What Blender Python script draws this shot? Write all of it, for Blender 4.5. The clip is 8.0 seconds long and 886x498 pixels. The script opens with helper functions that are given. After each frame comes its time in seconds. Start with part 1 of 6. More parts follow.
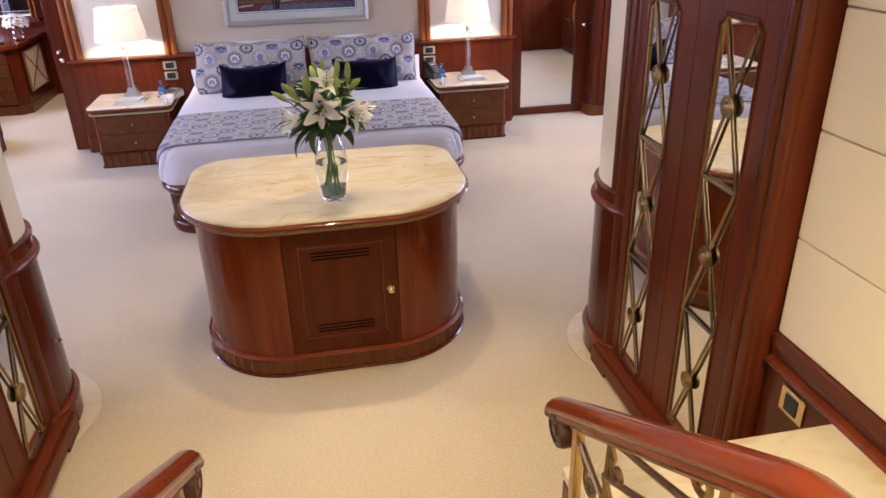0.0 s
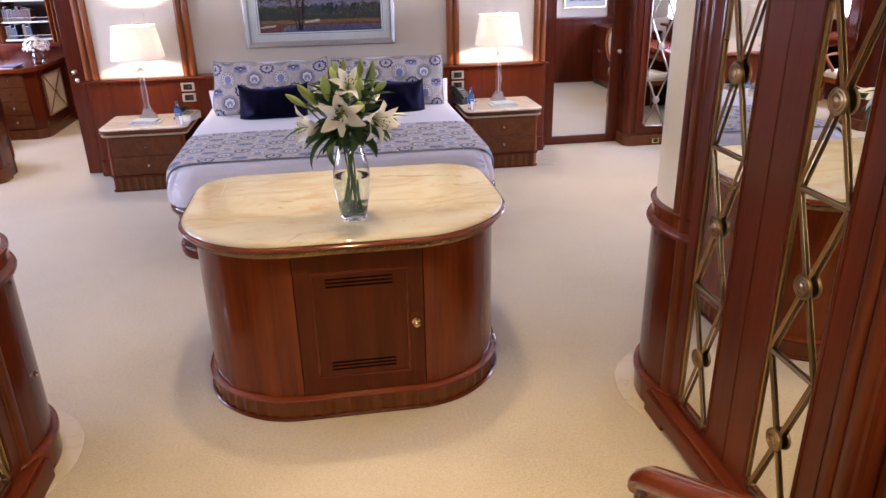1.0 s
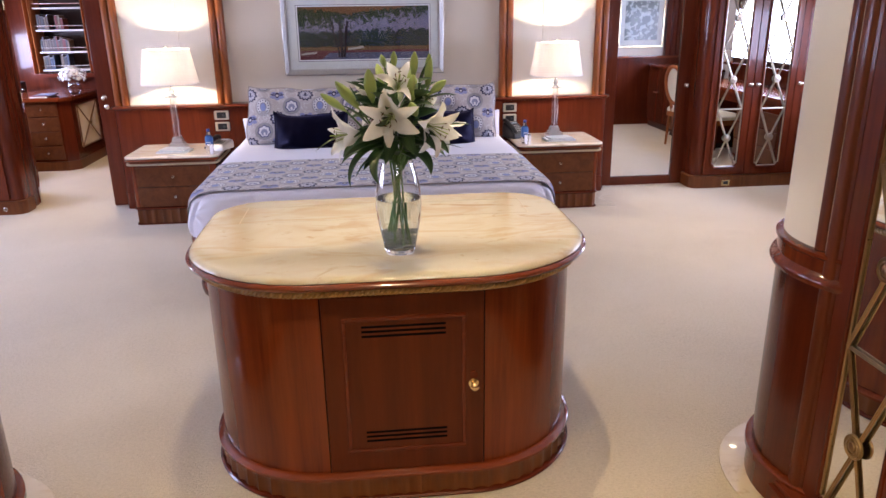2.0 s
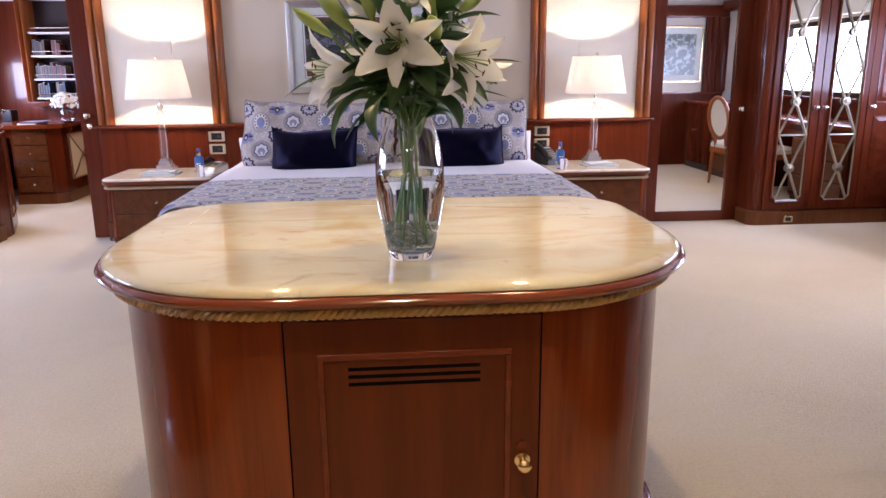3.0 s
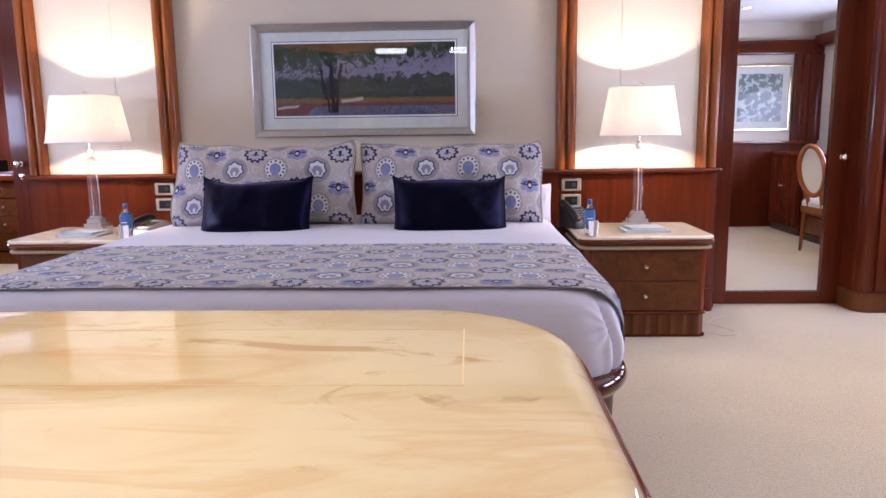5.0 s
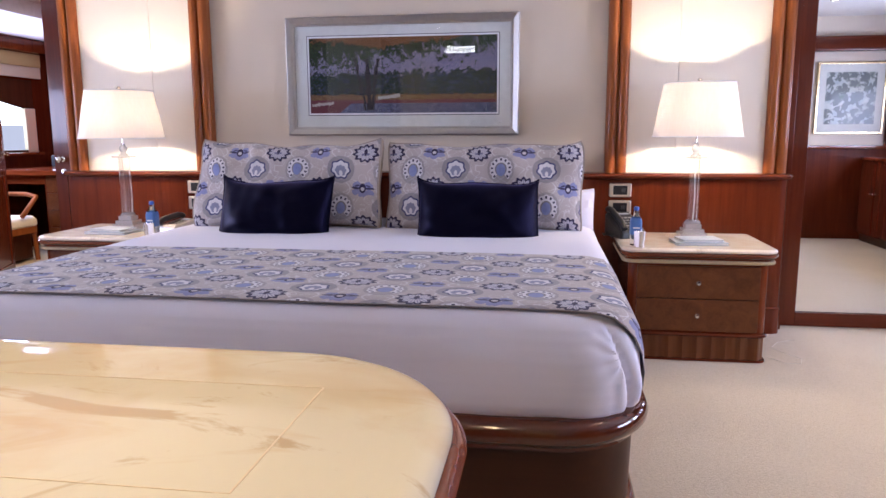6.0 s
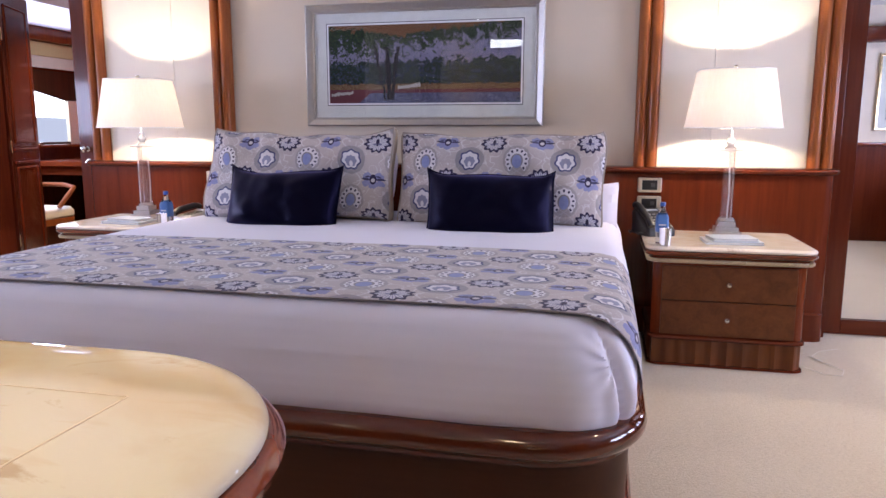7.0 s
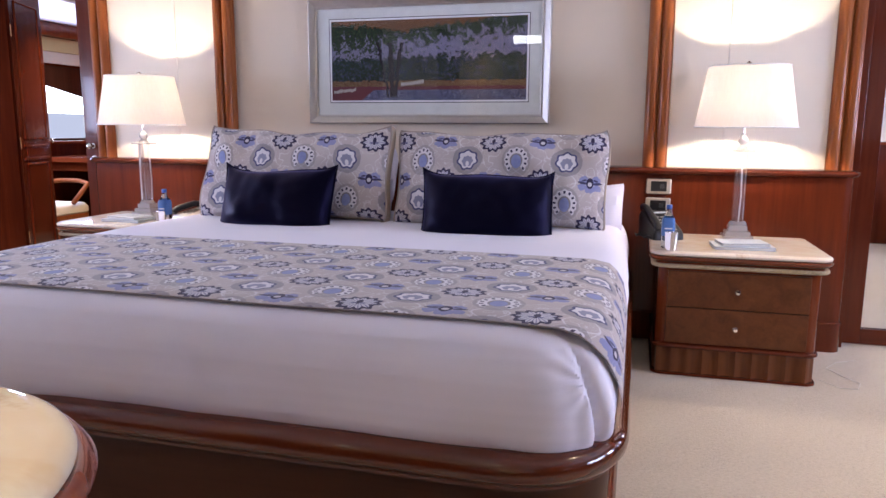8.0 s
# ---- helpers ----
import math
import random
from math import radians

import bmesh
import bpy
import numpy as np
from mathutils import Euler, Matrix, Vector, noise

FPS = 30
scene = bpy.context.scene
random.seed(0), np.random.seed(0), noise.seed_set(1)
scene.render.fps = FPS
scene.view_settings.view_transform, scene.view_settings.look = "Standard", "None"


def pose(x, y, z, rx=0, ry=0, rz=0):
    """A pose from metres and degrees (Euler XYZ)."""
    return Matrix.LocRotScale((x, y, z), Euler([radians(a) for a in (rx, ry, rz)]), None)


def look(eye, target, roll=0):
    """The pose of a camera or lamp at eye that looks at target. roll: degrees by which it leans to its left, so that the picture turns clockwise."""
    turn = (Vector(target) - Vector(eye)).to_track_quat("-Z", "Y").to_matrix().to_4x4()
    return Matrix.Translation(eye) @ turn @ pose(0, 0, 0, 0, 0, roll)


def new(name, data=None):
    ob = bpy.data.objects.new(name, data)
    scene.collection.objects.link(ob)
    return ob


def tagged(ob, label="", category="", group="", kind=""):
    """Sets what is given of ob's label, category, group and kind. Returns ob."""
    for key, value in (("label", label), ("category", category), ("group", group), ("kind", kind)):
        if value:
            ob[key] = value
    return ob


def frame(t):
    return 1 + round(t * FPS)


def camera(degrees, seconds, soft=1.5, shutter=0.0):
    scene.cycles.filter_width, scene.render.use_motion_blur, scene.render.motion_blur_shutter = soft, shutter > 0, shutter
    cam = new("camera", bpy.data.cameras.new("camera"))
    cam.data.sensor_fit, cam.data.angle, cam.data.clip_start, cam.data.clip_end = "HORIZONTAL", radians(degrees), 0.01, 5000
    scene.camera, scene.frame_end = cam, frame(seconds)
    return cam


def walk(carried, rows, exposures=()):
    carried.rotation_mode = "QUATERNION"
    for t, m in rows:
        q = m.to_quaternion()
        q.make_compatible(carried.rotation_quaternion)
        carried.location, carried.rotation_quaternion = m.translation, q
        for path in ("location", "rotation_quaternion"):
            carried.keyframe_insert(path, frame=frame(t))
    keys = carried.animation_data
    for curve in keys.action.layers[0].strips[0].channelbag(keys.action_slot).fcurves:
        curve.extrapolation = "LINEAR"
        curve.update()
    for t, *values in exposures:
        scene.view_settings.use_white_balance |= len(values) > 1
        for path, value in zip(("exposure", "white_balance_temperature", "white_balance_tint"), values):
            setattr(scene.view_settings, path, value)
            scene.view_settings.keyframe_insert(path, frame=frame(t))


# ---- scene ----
cam = camera(63.8, 8.0)
PATH = [
    (0, (0.029, -1.267, 2.059), (0.351, 0.508, 1.196), -1.5),
    (0.5, (0.036, -1.098, 1.962), (0.345, 0.706, 1.155), -1.4),
    (1, (0.038, -0.902, 1.836), (0.314, 0.927, 1.075), -1.2),
    (1.5, (0.014, -0.631, 1.711), (0.238, 1.227, 1.007), -1.0),
    (2, (0.013, -0.349, 1.592), (0.2, 1.54, 0.96), -0.8),
    (2.2, (0.015, -0.214, 1.522), (0.188, 1.686, 0.923), -0.7),
    (3.3, (0.085, 0.617, 1.143), (0.224, 2.562, 0.697), -0.6),
    (3.5, (0.121, 0.781, 1.105), (0.255, 2.73, 0.676), -0.6),
    (4, (0.271, 1.142, 1.074), (0.362, 3.106, 0.706), -0.8),
    (4.5, (0.468, 1.393, 1.107), (0.485, 3.362, 0.777), -0.9),
    (6, (0.851, 1.875, 1.095), (0.56, 3.828, 0.776), -0.2),
    (6.5, (0.939, 1.969, 1.072), (0.549, 3.904, 0.75), -0.0),
    (7, (1.01, 2.059, 1.055), (0.575, 3.984, 0.731), 0.1),
    (7.5, (1.076, 2.14, 1.062), (0.602, 4.055, 0.731), 0.2),
    (8, (1.123, 2.193, 1.063), (0.612, 4.098, 0.73), 0.3),
]
walk(cam, [(t, look(eye, target, roll)) for t, eye, target, roll in PATH], exposures=[(0, 0.0), (8, 0.0)])

# ---- world and lights ----
world = bpy.data.worlds.new("world")
scene.world = world
world.use_nodes = True
sky = world.node_tree.nodes.new("ShaderNodeTexSky")
sky.sky_type, sky.sun_disc = "NISHITA", False
sky.sun_elevation, sky.sun_rotation = radians(40), radians(60)
back = world.node_tree.nodes["Background"]
back.inputs["Strength"].default_value = 0.1
world.node_tree.links.new(sky.outputs[0], back.inputs[0])

CEIL = 2.25
WARM, DAY, LAMPC = (1.0, 0.74, 0.44), (0.55, 0.60, 1.0), (1.0, 0.80, 0.62)
SPOT_W, WINDOW_W, LAMP_W = 24, 40, 29


def spot_lamp(x, y, z, watts, colour=WARM, size=95):
    d = bpy.data.lights.new("downlight_beam", "SPOT")
    d.energy, d.color, d.spot_size, d.spot_blend, d.shadow_soft_size = watts, colour, radians(size), 0.6, 0.03
    o = new("downlight_beam", d)
    o.matrix_world = pose(x, y, z)
    return o


def area_lamp(m, w, h, watts, colour=DAY):
    d = bpy.data.lights.new("window_daylight", "AREA")
    d.shape, d.size, d.size_y, d.energy, d.color = "RECTANGLE", w, h, watts, colour
    o = new("window_daylight", d)
    o.matrix_world = m
    return o


# ---- materials ----
class Ex:
    """A socket with arithmetic."""

    def __init__(self, nt, s):
        self.nt, self.s = nt, s

    def op(self, kind, *others):
        n = self.nt.nodes.new("ShaderNodeMath")
        n.operation = kind
        for i, v in enumerate((self, *others)):
            if isinstance(v, Ex):
                self.nt.links.new(v.s, n.inputs[i])
            else:
                n.inputs[i].default_value = v
        return Ex(self.nt, n.outputs[0])

    def __add__(self, o):
        return self.op("ADD", o)

    def __sub__(self, o):
        return self.op("SUBTRACT", o)

    def __mul__(self, o):
        return self.op("MULTIPLY", o)

    def __truediv__(self, o):
        return self.op("DIVIDE", o)

    def lt(self, o):
        return self.op("LESS_THAN", o)

    def gt(self, o):
        return self.op("GREATER_THAN", o)

    def wrap(self, lo, hi):
        return self.op("WRAP", hi, lo)

    def hyp(self, o):
        return (self * self + o * o).op("SQRT")


class Mat:
    """A node material in the making."""

    def __init__(self, name):
        self.m = bpy.data.materials.new(name)
        self.m.use_nodes = True
        self.nt = self.m.node_tree
        self.b = self.nt.nodes["Principled BSDF"]

    def node(self, kind, **sockets):
        n = self.nt.nodes.new(kind)
        for k, v in sockets.items():
            self.put(n, k, v)
        return n

    def put(self, n, key, v):
        s = n.inputs[key]
        if isinstance(v, Ex):
            self.nt.links.new(v.s, s)
        elif isinstance(v, bpy.types.NodeSocket):
            self.nt.links.new(v, s)
        else:
            s.default_value = v

    def set(self, **kw):
        for k, v in kw.items():
            self.put(self.b, k.replace("_", " "), v if not (isinstance(v, tuple) and len(v) == 3) else (*v, 1))
        return self

    def coords(self, which="Object", scale=(1, 1, 1)):
        c = self.nt.nodes.new("ShaderNodeTexCoord")
        m = self.nt.nodes.new("ShaderNodeMapping")
        m.inputs["Scale"].default_value = scale
        self.nt.links.new(c.outputs[which], m.inputs[0])
        return m.outputs[0]

    def xyz(self, which="Object"):
        s = self.node("ShaderNodeSeparateXYZ", Vector=self.coords(which))
        return [Ex(self.nt, o) for o in s.outputs]

    def noise(self, vec, scale, detail=3, rough=0.5, warp=0.0):
        n = self.node("ShaderNodeTexNoise", Vector=vec, Scale=scale, Detail=detail, Roughness=rough, Distortion=warp)
        return Ex(self.nt, n.outputs[0])

    def ramp(self, fac, stops):
        n = self.node("ShaderNodeValToRGB", Fac=fac)
        el = n.color_ramp.elements
        while len(el) < len(stops):
            el.new(0.5)
        for e, (p, c) in zip(el, stops):
            e.position, e.color = p, (*c, 1)
        return n.outputs[0]

    def mix(self, fac, a, b):
        n = self.nt.nodes.new("ShaderNodeMix")
        n.data_type = "RGBA"
        for s, v in ((n.inputs[0], fac), (n.inputs[6], a), (n.inputs[7], b)):
            if isinstance(v, Ex):
                self.nt.links.new(v.s, s)
            elif isinstance(v, bpy.types.NodeSocket):
                self.nt.links.new(v, s)
            else:
                s.default_value = (*v, 1) if isinstance(v, tuple) else v
        return n.outputs[2]

    def bump(self, height, strength, distance=0.01):
        n = self.node("ShaderNodeBump", Height=height, Strength=strength, Distance=distance)
        self.nt.links.new(n.outputs[0], self.b.inputs["Normal"])
        return self


def wood(name, dark, light, axis="z", rough=0.24, coat=0.3, scale=1.0):
    k = Mat(name)
    s = {"x": (1.2, 22, 22), "y": (22, 1.2, 22), "z": (22, 22, 1.2), "burr": (7, 7, 7)}[axis]
    v = k.coords("Object", tuple(c * scale for c in s))
    r = k.node("ShaderNodeObjectInfo").outputs["Random"]
    shift = k.node("ShaderNodeVectorMath", **{})
    shift.operation = "ADD"
    k.nt.links.new(v, shift.inputs[0])
    jump = Ex(k.nt, r) * 37.0
    comb = k.node("ShaderNodeCombineXYZ", X=jump, Y=jump, Z=jump)
    k.nt.links.new(comb.outputs[0], shift.inputs[1])
    v = shift.outputs[0]
    fine = k.noise(v, 3.2, 5, 0.65, 0.3)
    broad = k.noise(v, 0.55, 3, 0.5, 0.8)
    mixf = fine * 0.45 + broad * 0.75 - 0.1
    mid = tuple((a + b) / 2 for a, b in zip(dark, light))
    col = k.ramp(mixf, [(0.25, dark), (0.5, mid), (0.78, light)])
    k.set(Base_Color=col, Roughness=fine * 0.12 + (rough - 0.05), Coat_Weight=coat, Coat_Roughness=0.07, Specular_IOR_Level=0.14)
    return k.bump(fine, 0.03, 0.002).m


RED_D, RED_L = (0.060, 0.0105, 0.0045), (0.128, 0.0240, 0.0088)
HON_D, HON_L = (0.20, 0.053, 0.015), (0.34, 0.108, 0.030)
mahogany = wood("mahogany", RED_D, RED_L)
mahogany_x = wood("mahogany_across", RED_D, RED_L, "x")
mahogany_y = wood("mahogany_along", RED_D, RED_L, "y")
cherry = wood("glossy_cherry", (0.074, 0.0120, 0.0040), (0.200, 0.039, 0.0100), rough=0.22, coat=0.40)
cherry_x = wood("glossy_cherry_across", (0.095, 0.017, 0.006), (0.205, 0.042, 0.013), "x", rough=0.16, coat=0.8)
honey = wood("honey_pilaster_wood", HON_D, HON_L, rough=0.36, coat=0.15)
screen_wood = wood("soft_gloss_mahogany", (0.080, 0.014, 0.006), (0.165, 0.033, 0.011), rough=0.36, coat=0.12)
screen_wood_y = wood("soft_gloss_mahogany_along", (0.080, 0.014, 0.006), (0.165, 0.033, 0.011), "y", rough=0.36, coat=0.12)
reed_wood = wood("reeded_post_wood", (0.082, 0.0165, 0.006), (0.165, 0.038, 0.012), rough=0.33, coat=0.15)
cherry_satin = wood("satin_cherry_door", (0.056, 0.0100, 0.0032), (0.104, 0.0215, 0.0058), rough=0.34, coat=0.08)
bed_rail_wood = wood("lacquered_bed_rail", (0.052, 0.0105, 0.0042), (0.108, 0.023, 0.008), "x", rough=0.12, coat=0.9)
rail_wood = wood("polished_rail_wood", (0.125, 0.023, 0.008), (0.20, 0.040, 0.013), "y", rough=0.22, coat=0.5)
satin = wood("satin_brown_wood", (0.072, 0.020, 0.007), (0.148, 0.048, 0.016), "burr", rough=0.36, coat=0.2, scale=4.0)
plinth_wood = wood("fluted_plinth_wood", (0.085, 0.024, 0.008), (0.17, 0.055, 0.017), rough=0.3, coat=0.3)
dark_wood = wood("dark_walnut", (0.03, 0.010, 0.005), (0.075, 0.022, 0.010), rough=0.3)


def carpet_mat():
    k = Mat("cream_carpet")
    v = k.coords()
    fine, mid, big = k.noise(v, 190, 3, 0.75), k.noise(k.coords("Object", (0.6, 1, 1)), 130, 3, 0.65, 0.6), k.noise(v, 1.3, 3, 0.55, 0.6)
    f = fine * 0.6 + mid * 0.7 + big * 0.35 - 0.325
    col = k.ramp(f, [(0.26, (0.46, 0.392, 0.298)), (0.52, (0.605, 0.526, 0.412)), (0.78, (0.685, 0.605, 0.485))])
    k.set(Base_Color=col, Roughness=0.95, Sheen_Weight=0.25, Sheen_Roughness=0.5, Specular_IOR_Level=0.1)
    return k.bump(fine * 0.7 + mid * 1.0, 0.9, 0.007).m


def marble_mat(name="cream_marble", light=(0.590, 0.550, 0.412), tan=(0.50, 0.350, 0.19), pale=(0.63, 0.605, 0.505)):
    k = Mat(name)
    v, blot = k.coords("Object", (1.0, 3.0, 3.0)), k.coords("Object", (1.5, 2.2, 2.2))
    a, b = k.noise(v, 1.5, 6, 0.6, 0.9), k.noise(v, 2.2, 5, 0.55, 1.6)
    c = k.mix(k.noise(v, 0.9, 4, 0.5, 0.5), light, pale)
    cloud = k.ramp(k.noise(blot, 2.6, 4, 0.55, 0.9), [(0.45, (0, 0, 0)), (0.66, (0.46, 0.46, 0.46))])
    vein = k.ramp(b, [(0.54, (0, 0, 0)), (0.63, (0.48, 0.48, 0.48)), (0.74, (0.15, 0.15, 0.15))])
    spot = k.ramp(k.noise(blot, 3.4, 6, 0.62, 1.4), [(0.60, (0, 0, 0)), (0.69, (0.75, 0.75, 0.75))])
    c = k.mix(cloud, c, tan)
    c = k.mix(vein, c, tan)
    c = k.mix(spot, c, tuple(t * 0.80 for t in tan))
    c = k.mix(a * 0.2, c, (0.70, 0.58, 0.42))
    return k.set(Base_Color=c, Roughness=0.025, Specular_IOR_Level=0.55).m


def cloth(name, col, rough=0.9, weave=900, bump=0.2, sheen=0.2, var=0.06):
    k = Mat(name)
    v = k.coords()
    fine, big = k.noise(v, weave, 2), k.noise(v, 3.5, 3)
    c = k.mix(fine * 0.5 + big * 0.5, tuple(x * (1 - var) for x in col), tuple(min(1, x * (1 + var)) for x in col))
    k.set(Base_Color=c, Roughness=rough, Sheen_Weight=sheen, Specular_IOR_Level=0.15)
    return k.bump(fine, bump, 0.001).m


def metal(name, col, rough=0.25):
    k = Mat(name)
    n = k.noise(k.coords(), 40, 3)
    c = k.mix(n, tuple(x * 0.8 for x in col), col)
    return k.set(Base_Color=c, Metallic=1.0, Roughness=n * 0.15 + (rough - 0.07)).m


def glass(name, col=(1, 1, 1), rough=0.0, ior=1.45):
    return Mat(name).set(Base_Color=col, Transmission_Weight=1.0, Roughness=rough, IOR=ior).m


def plain(name, col, rough=0.6, spec=0.4):
    k = Mat(name)
    n = k.noise(k.coords(), 25, 3)
    c = k.mix(n, tuple(x * 0.9 for x in col), tuple(min(1, x * 1.08) for x in col))
    return k.set(Base_Color=c, Roughness=rough, Specular_IOR_Level=spec).m


def glow(name, col, strength):
    return Mat(name).set(Base_Color=(0, 0, 0), Emission_Color=col, Emission_Strength=strength).m


carpet = carpet_mat()
marble = marble_mat()
grey_marble = marble_mat("pale_marble", (0.70, 0.62, 0.52), (0.56, 0.42, 0.3), (0.74, 0.69, 0.61))
inlay_marble = marble_mat("floor_marble", (0.60, 0.52, 0.40), (0.52, 0.40, 0.27), (0.64, 0.57, 0.46))
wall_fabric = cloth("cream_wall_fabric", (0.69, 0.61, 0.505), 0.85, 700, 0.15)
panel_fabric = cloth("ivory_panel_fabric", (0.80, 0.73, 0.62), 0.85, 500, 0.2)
padded = cloth("cream_padded_leather", (0.80, 0.73, 0.575), 0.5, 300, 0.1, 0.0)
sheet_cloth = cloth("white_cotton", (0.775, 0.765, 0.865), 0.85, 1100, 0.1, 0.15, 0.03)
velvet = cloth("navy_velvet", (0.0004, 0.0005, 0.0018), 0.40, 260, 0.5, 0.5, 0.5)
velvet.node_tree.nodes["Principled BSDF"].inputs["Sheen Tint"].default_value = (0.17, 0.15, 0.55, 1)
velvet.node_tree.nodes["Principled BSDF"].inputs["Sheen Roughness"].default_value = 0.38
velvet.node_tree.nodes["Principled BSDF"].inputs["Specular IOR Level"].default_value = 0.14
velvet.node_tree.nodes["Principled BSDF"].inputs["Specular Tint"].default_value = (0.42, 0.36, 1.0, 1)
beige_back = cloth("beige_backing_cloth", (0.44, 0.34, 0.24), 0.9)
runner_hem = cloth("grey_runner_hem", (0.26, 0.23, 0.22), 0.9)
sham_piping = cloth("taupe_sham_piping", (0.36, 0.31, 0.27), 0.85)
seat_cloth = cloth("cream_upholstery", (0.72, 0.66, 0.54), 0.8)
white_paint = plain("white_ceiling_paint", (0.80, 0.79, 0.76), 0.5)
bronze = metal("antique_bronze", (0.36, 0.245, 0.13), 0.3)
nickel = metal("polished_nickel", (0.80, 0.77, 0.70), 0.14)
brass = metal("pale_brass", (0.80, 0.62, 0.36), 0.22)
champagne = metal("champagne_metal", (0.46, 0.40, 0.32), 0.34)
silver_cup = metal("polished_silver", (0.88, 0.87, 0.86), 0.16)
silver_leaf = metal("silver_leaf", (0.52, 0.50, 0.47), 0.42)
gilt = plain("gilded_rope_wood", (0.35, 0.19, 0.058), 0.30, 0.5)
rope_pale = plain("champagne_rope", (0.44, 0.34, 0.20), 0.3, 0.8)
mirror = Mat("mirror_glass").set(Base_Color=(0.86, 0.87, 0.86), Metallic=1.0, Roughness=0.012).m


def crystal_mat(name="cut_crystal", tint=(0.985, 0.985, 0.99), body=0.0, col=(1, 1, 1), ior=1.5):
    """Clear cut crystal: see-through, with bright glancing reflections; body: a pale diffuse part in place of light
    refracted inside.
    """
    k = Mat(name)
    clear = k.node("ShaderNodeBsdfTransparent", Color=(*tint, 1))
    gloss = k.node("ShaderNodeBsdfGlossy", Color=(1, 1, 1, 1), Roughness=0.04)
    fres = k.node("ShaderNodeFresnel", IOR=ior)
    m = k.node("ShaderNodeMixShader", Fac=fres.outputs[0])
    pale_share = k.node("ShaderNodeBsdfDiffuse", Color=(*col, 1))
    c = k.node("ShaderNodeMixShader", Fac=body)
    k.nt.links.new(clear.outputs[0], c.inputs[1])
    k.nt.links.new(pale_share.outputs[0], c.inputs[2])
    k.nt.links.new(c.outputs[0], m.inputs[1])
    k.nt.links.new(gloss.outputs[0], m.inputs[2])
    k.nt.links.new(m.outputs[0], k.nt.nodes["Material Output"].inputs[0])
    return k.m


# the whitish diffuse share paints in lamplight that real crystal would refract
crystal = crystal_mat("cut_crystal", (0.99, 0.985, 0.98), 0.34, (0.97, 0.95, 0.92), 1.6)
clear_crystal = crystal_mat("clear_crystal", (0.99, 0.985, 0.98), 0.07, (1.0, 0.97, 0.93), 1.45)
plate_metal = metal("satin_nickel_plate", (0.86, 0.79, 0.66), 0.33)
vase_glass = glass("vase_glass", (0.97, 0.99, 0.99), 0.0, 1.45)
water = glass("clear_water", (0.93, 0.98, 0.95), 0.0, 1.33)
black = plain("black_plastic", (0.012, 0.012, 0.013), 0.35)
ink = plain("dark_slot", (0.003, 0.002, 0.002), 0.9, 0.05)
paper = plain("white_paper", (0.75, 0.75, 0.74), 0.6)
grey_book = plain("grey_blue_cover", (0.42, 0.46, 0.52), 0.5)
stem_green = plain("stem_green", (0.075, 0.15, 0.035), 0.4)
anther_brown = plain("rust_brown_anther", (0.085, 0.028, 0.012), 0.8, 0.1)


def petal():
    k = Mat("lily_petal")
    t = k.node("ShaderNodeBsdfTranslucent", Color=(0.88, 0.88, 0.82, 1))
    u, v, w = k.xyz("UV")
    vein = (v * 60.0).op("SINE") * 0.5 + 0.5
    c = k.mix(u.op("POWER", 3.0), (0.62, 0.70, 0.42), (0.86, 0.87, 0.86))
    c = k.mix(u.gt(0.13), c, k.mix(vein * 0.14, (0.90, 0.91, 0.93), (0.76, 0.79, 0.76)))
    k.set(Base_Color=c, Roughness=0.45)
    add = k.node("ShaderNodeMixShader", Fac=0.22)
    k.nt.links.new(k.b.outputs[0], add.inputs[1])
    k.nt.links.new(t.outputs[0], add.inputs[2])
    k.nt.links.new(add.outputs[0], k.nt.nodes["Material Output"].inputs[0])
    return k.m


def leaf(name, a, b):
    k = Mat(name)
    u, v, w = k.xyz("UV")
    rib = ((v - 0.5).op("ABSOLUTE") * 26.0).op("SINE") * 0.5 + 0.5
    n = k.noise(k.coords(), 30, 3)
    c = k.mix(n * 0.7 + rib * 0.3, a, b)
    t = k.node("ShaderNodeBsdfTranslucent", Color=(*b, 1))
    k.set(Base_Color=c, Roughness=0.46)
    add = k.node("ShaderNodeMixShader", Fac=0.15)
    k.nt.links.new(k.b.outputs[0], add.inputs[1])
    k.nt.links.new(t.outputs[0], add.inputs[2])
    k.nt.links.new(add.outputs[0], k.nt.nodes["Material Output"].inputs[0])
    return k.m


petal_mat = petal()
leaf_mat = leaf("lily_leaf", (0.010, 0.030, 0.010), (0.042, 0.095, 0.024))
bud_mat = leaf("lily_bud", (0.16, 0.26, 0.05), (0.36, 0.44, 0.14))


def shade_mat():
    k = Mat("pleated_lampshade_silk")
    n = k.noise(k.coords("Object", (1, 1, 0.1)), 120, 2)
    c = k.mix(n, (0.80, 0.72, 0.64), (0.86, 0.80, 0.73))
    d = k.node("ShaderNodeBsdfDiffuse", Color=c)
    t = k.node("ShaderNodeBsdfTranslucent", Color=(0.86, 0.74, 0.62, 1))
    m = k.node("ShaderNodeMixShader", Fac=0.062)
    k.nt.links.new(d.outputs[0], m.inputs[1])
    k.nt.links.new(t.outputs[0], m.inputs[2])
    k.nt.links.new(m.outputs[0], k.nt.nodes["Material Output"].inputs[0])
    return k.m


shade_silk = shade_mat()


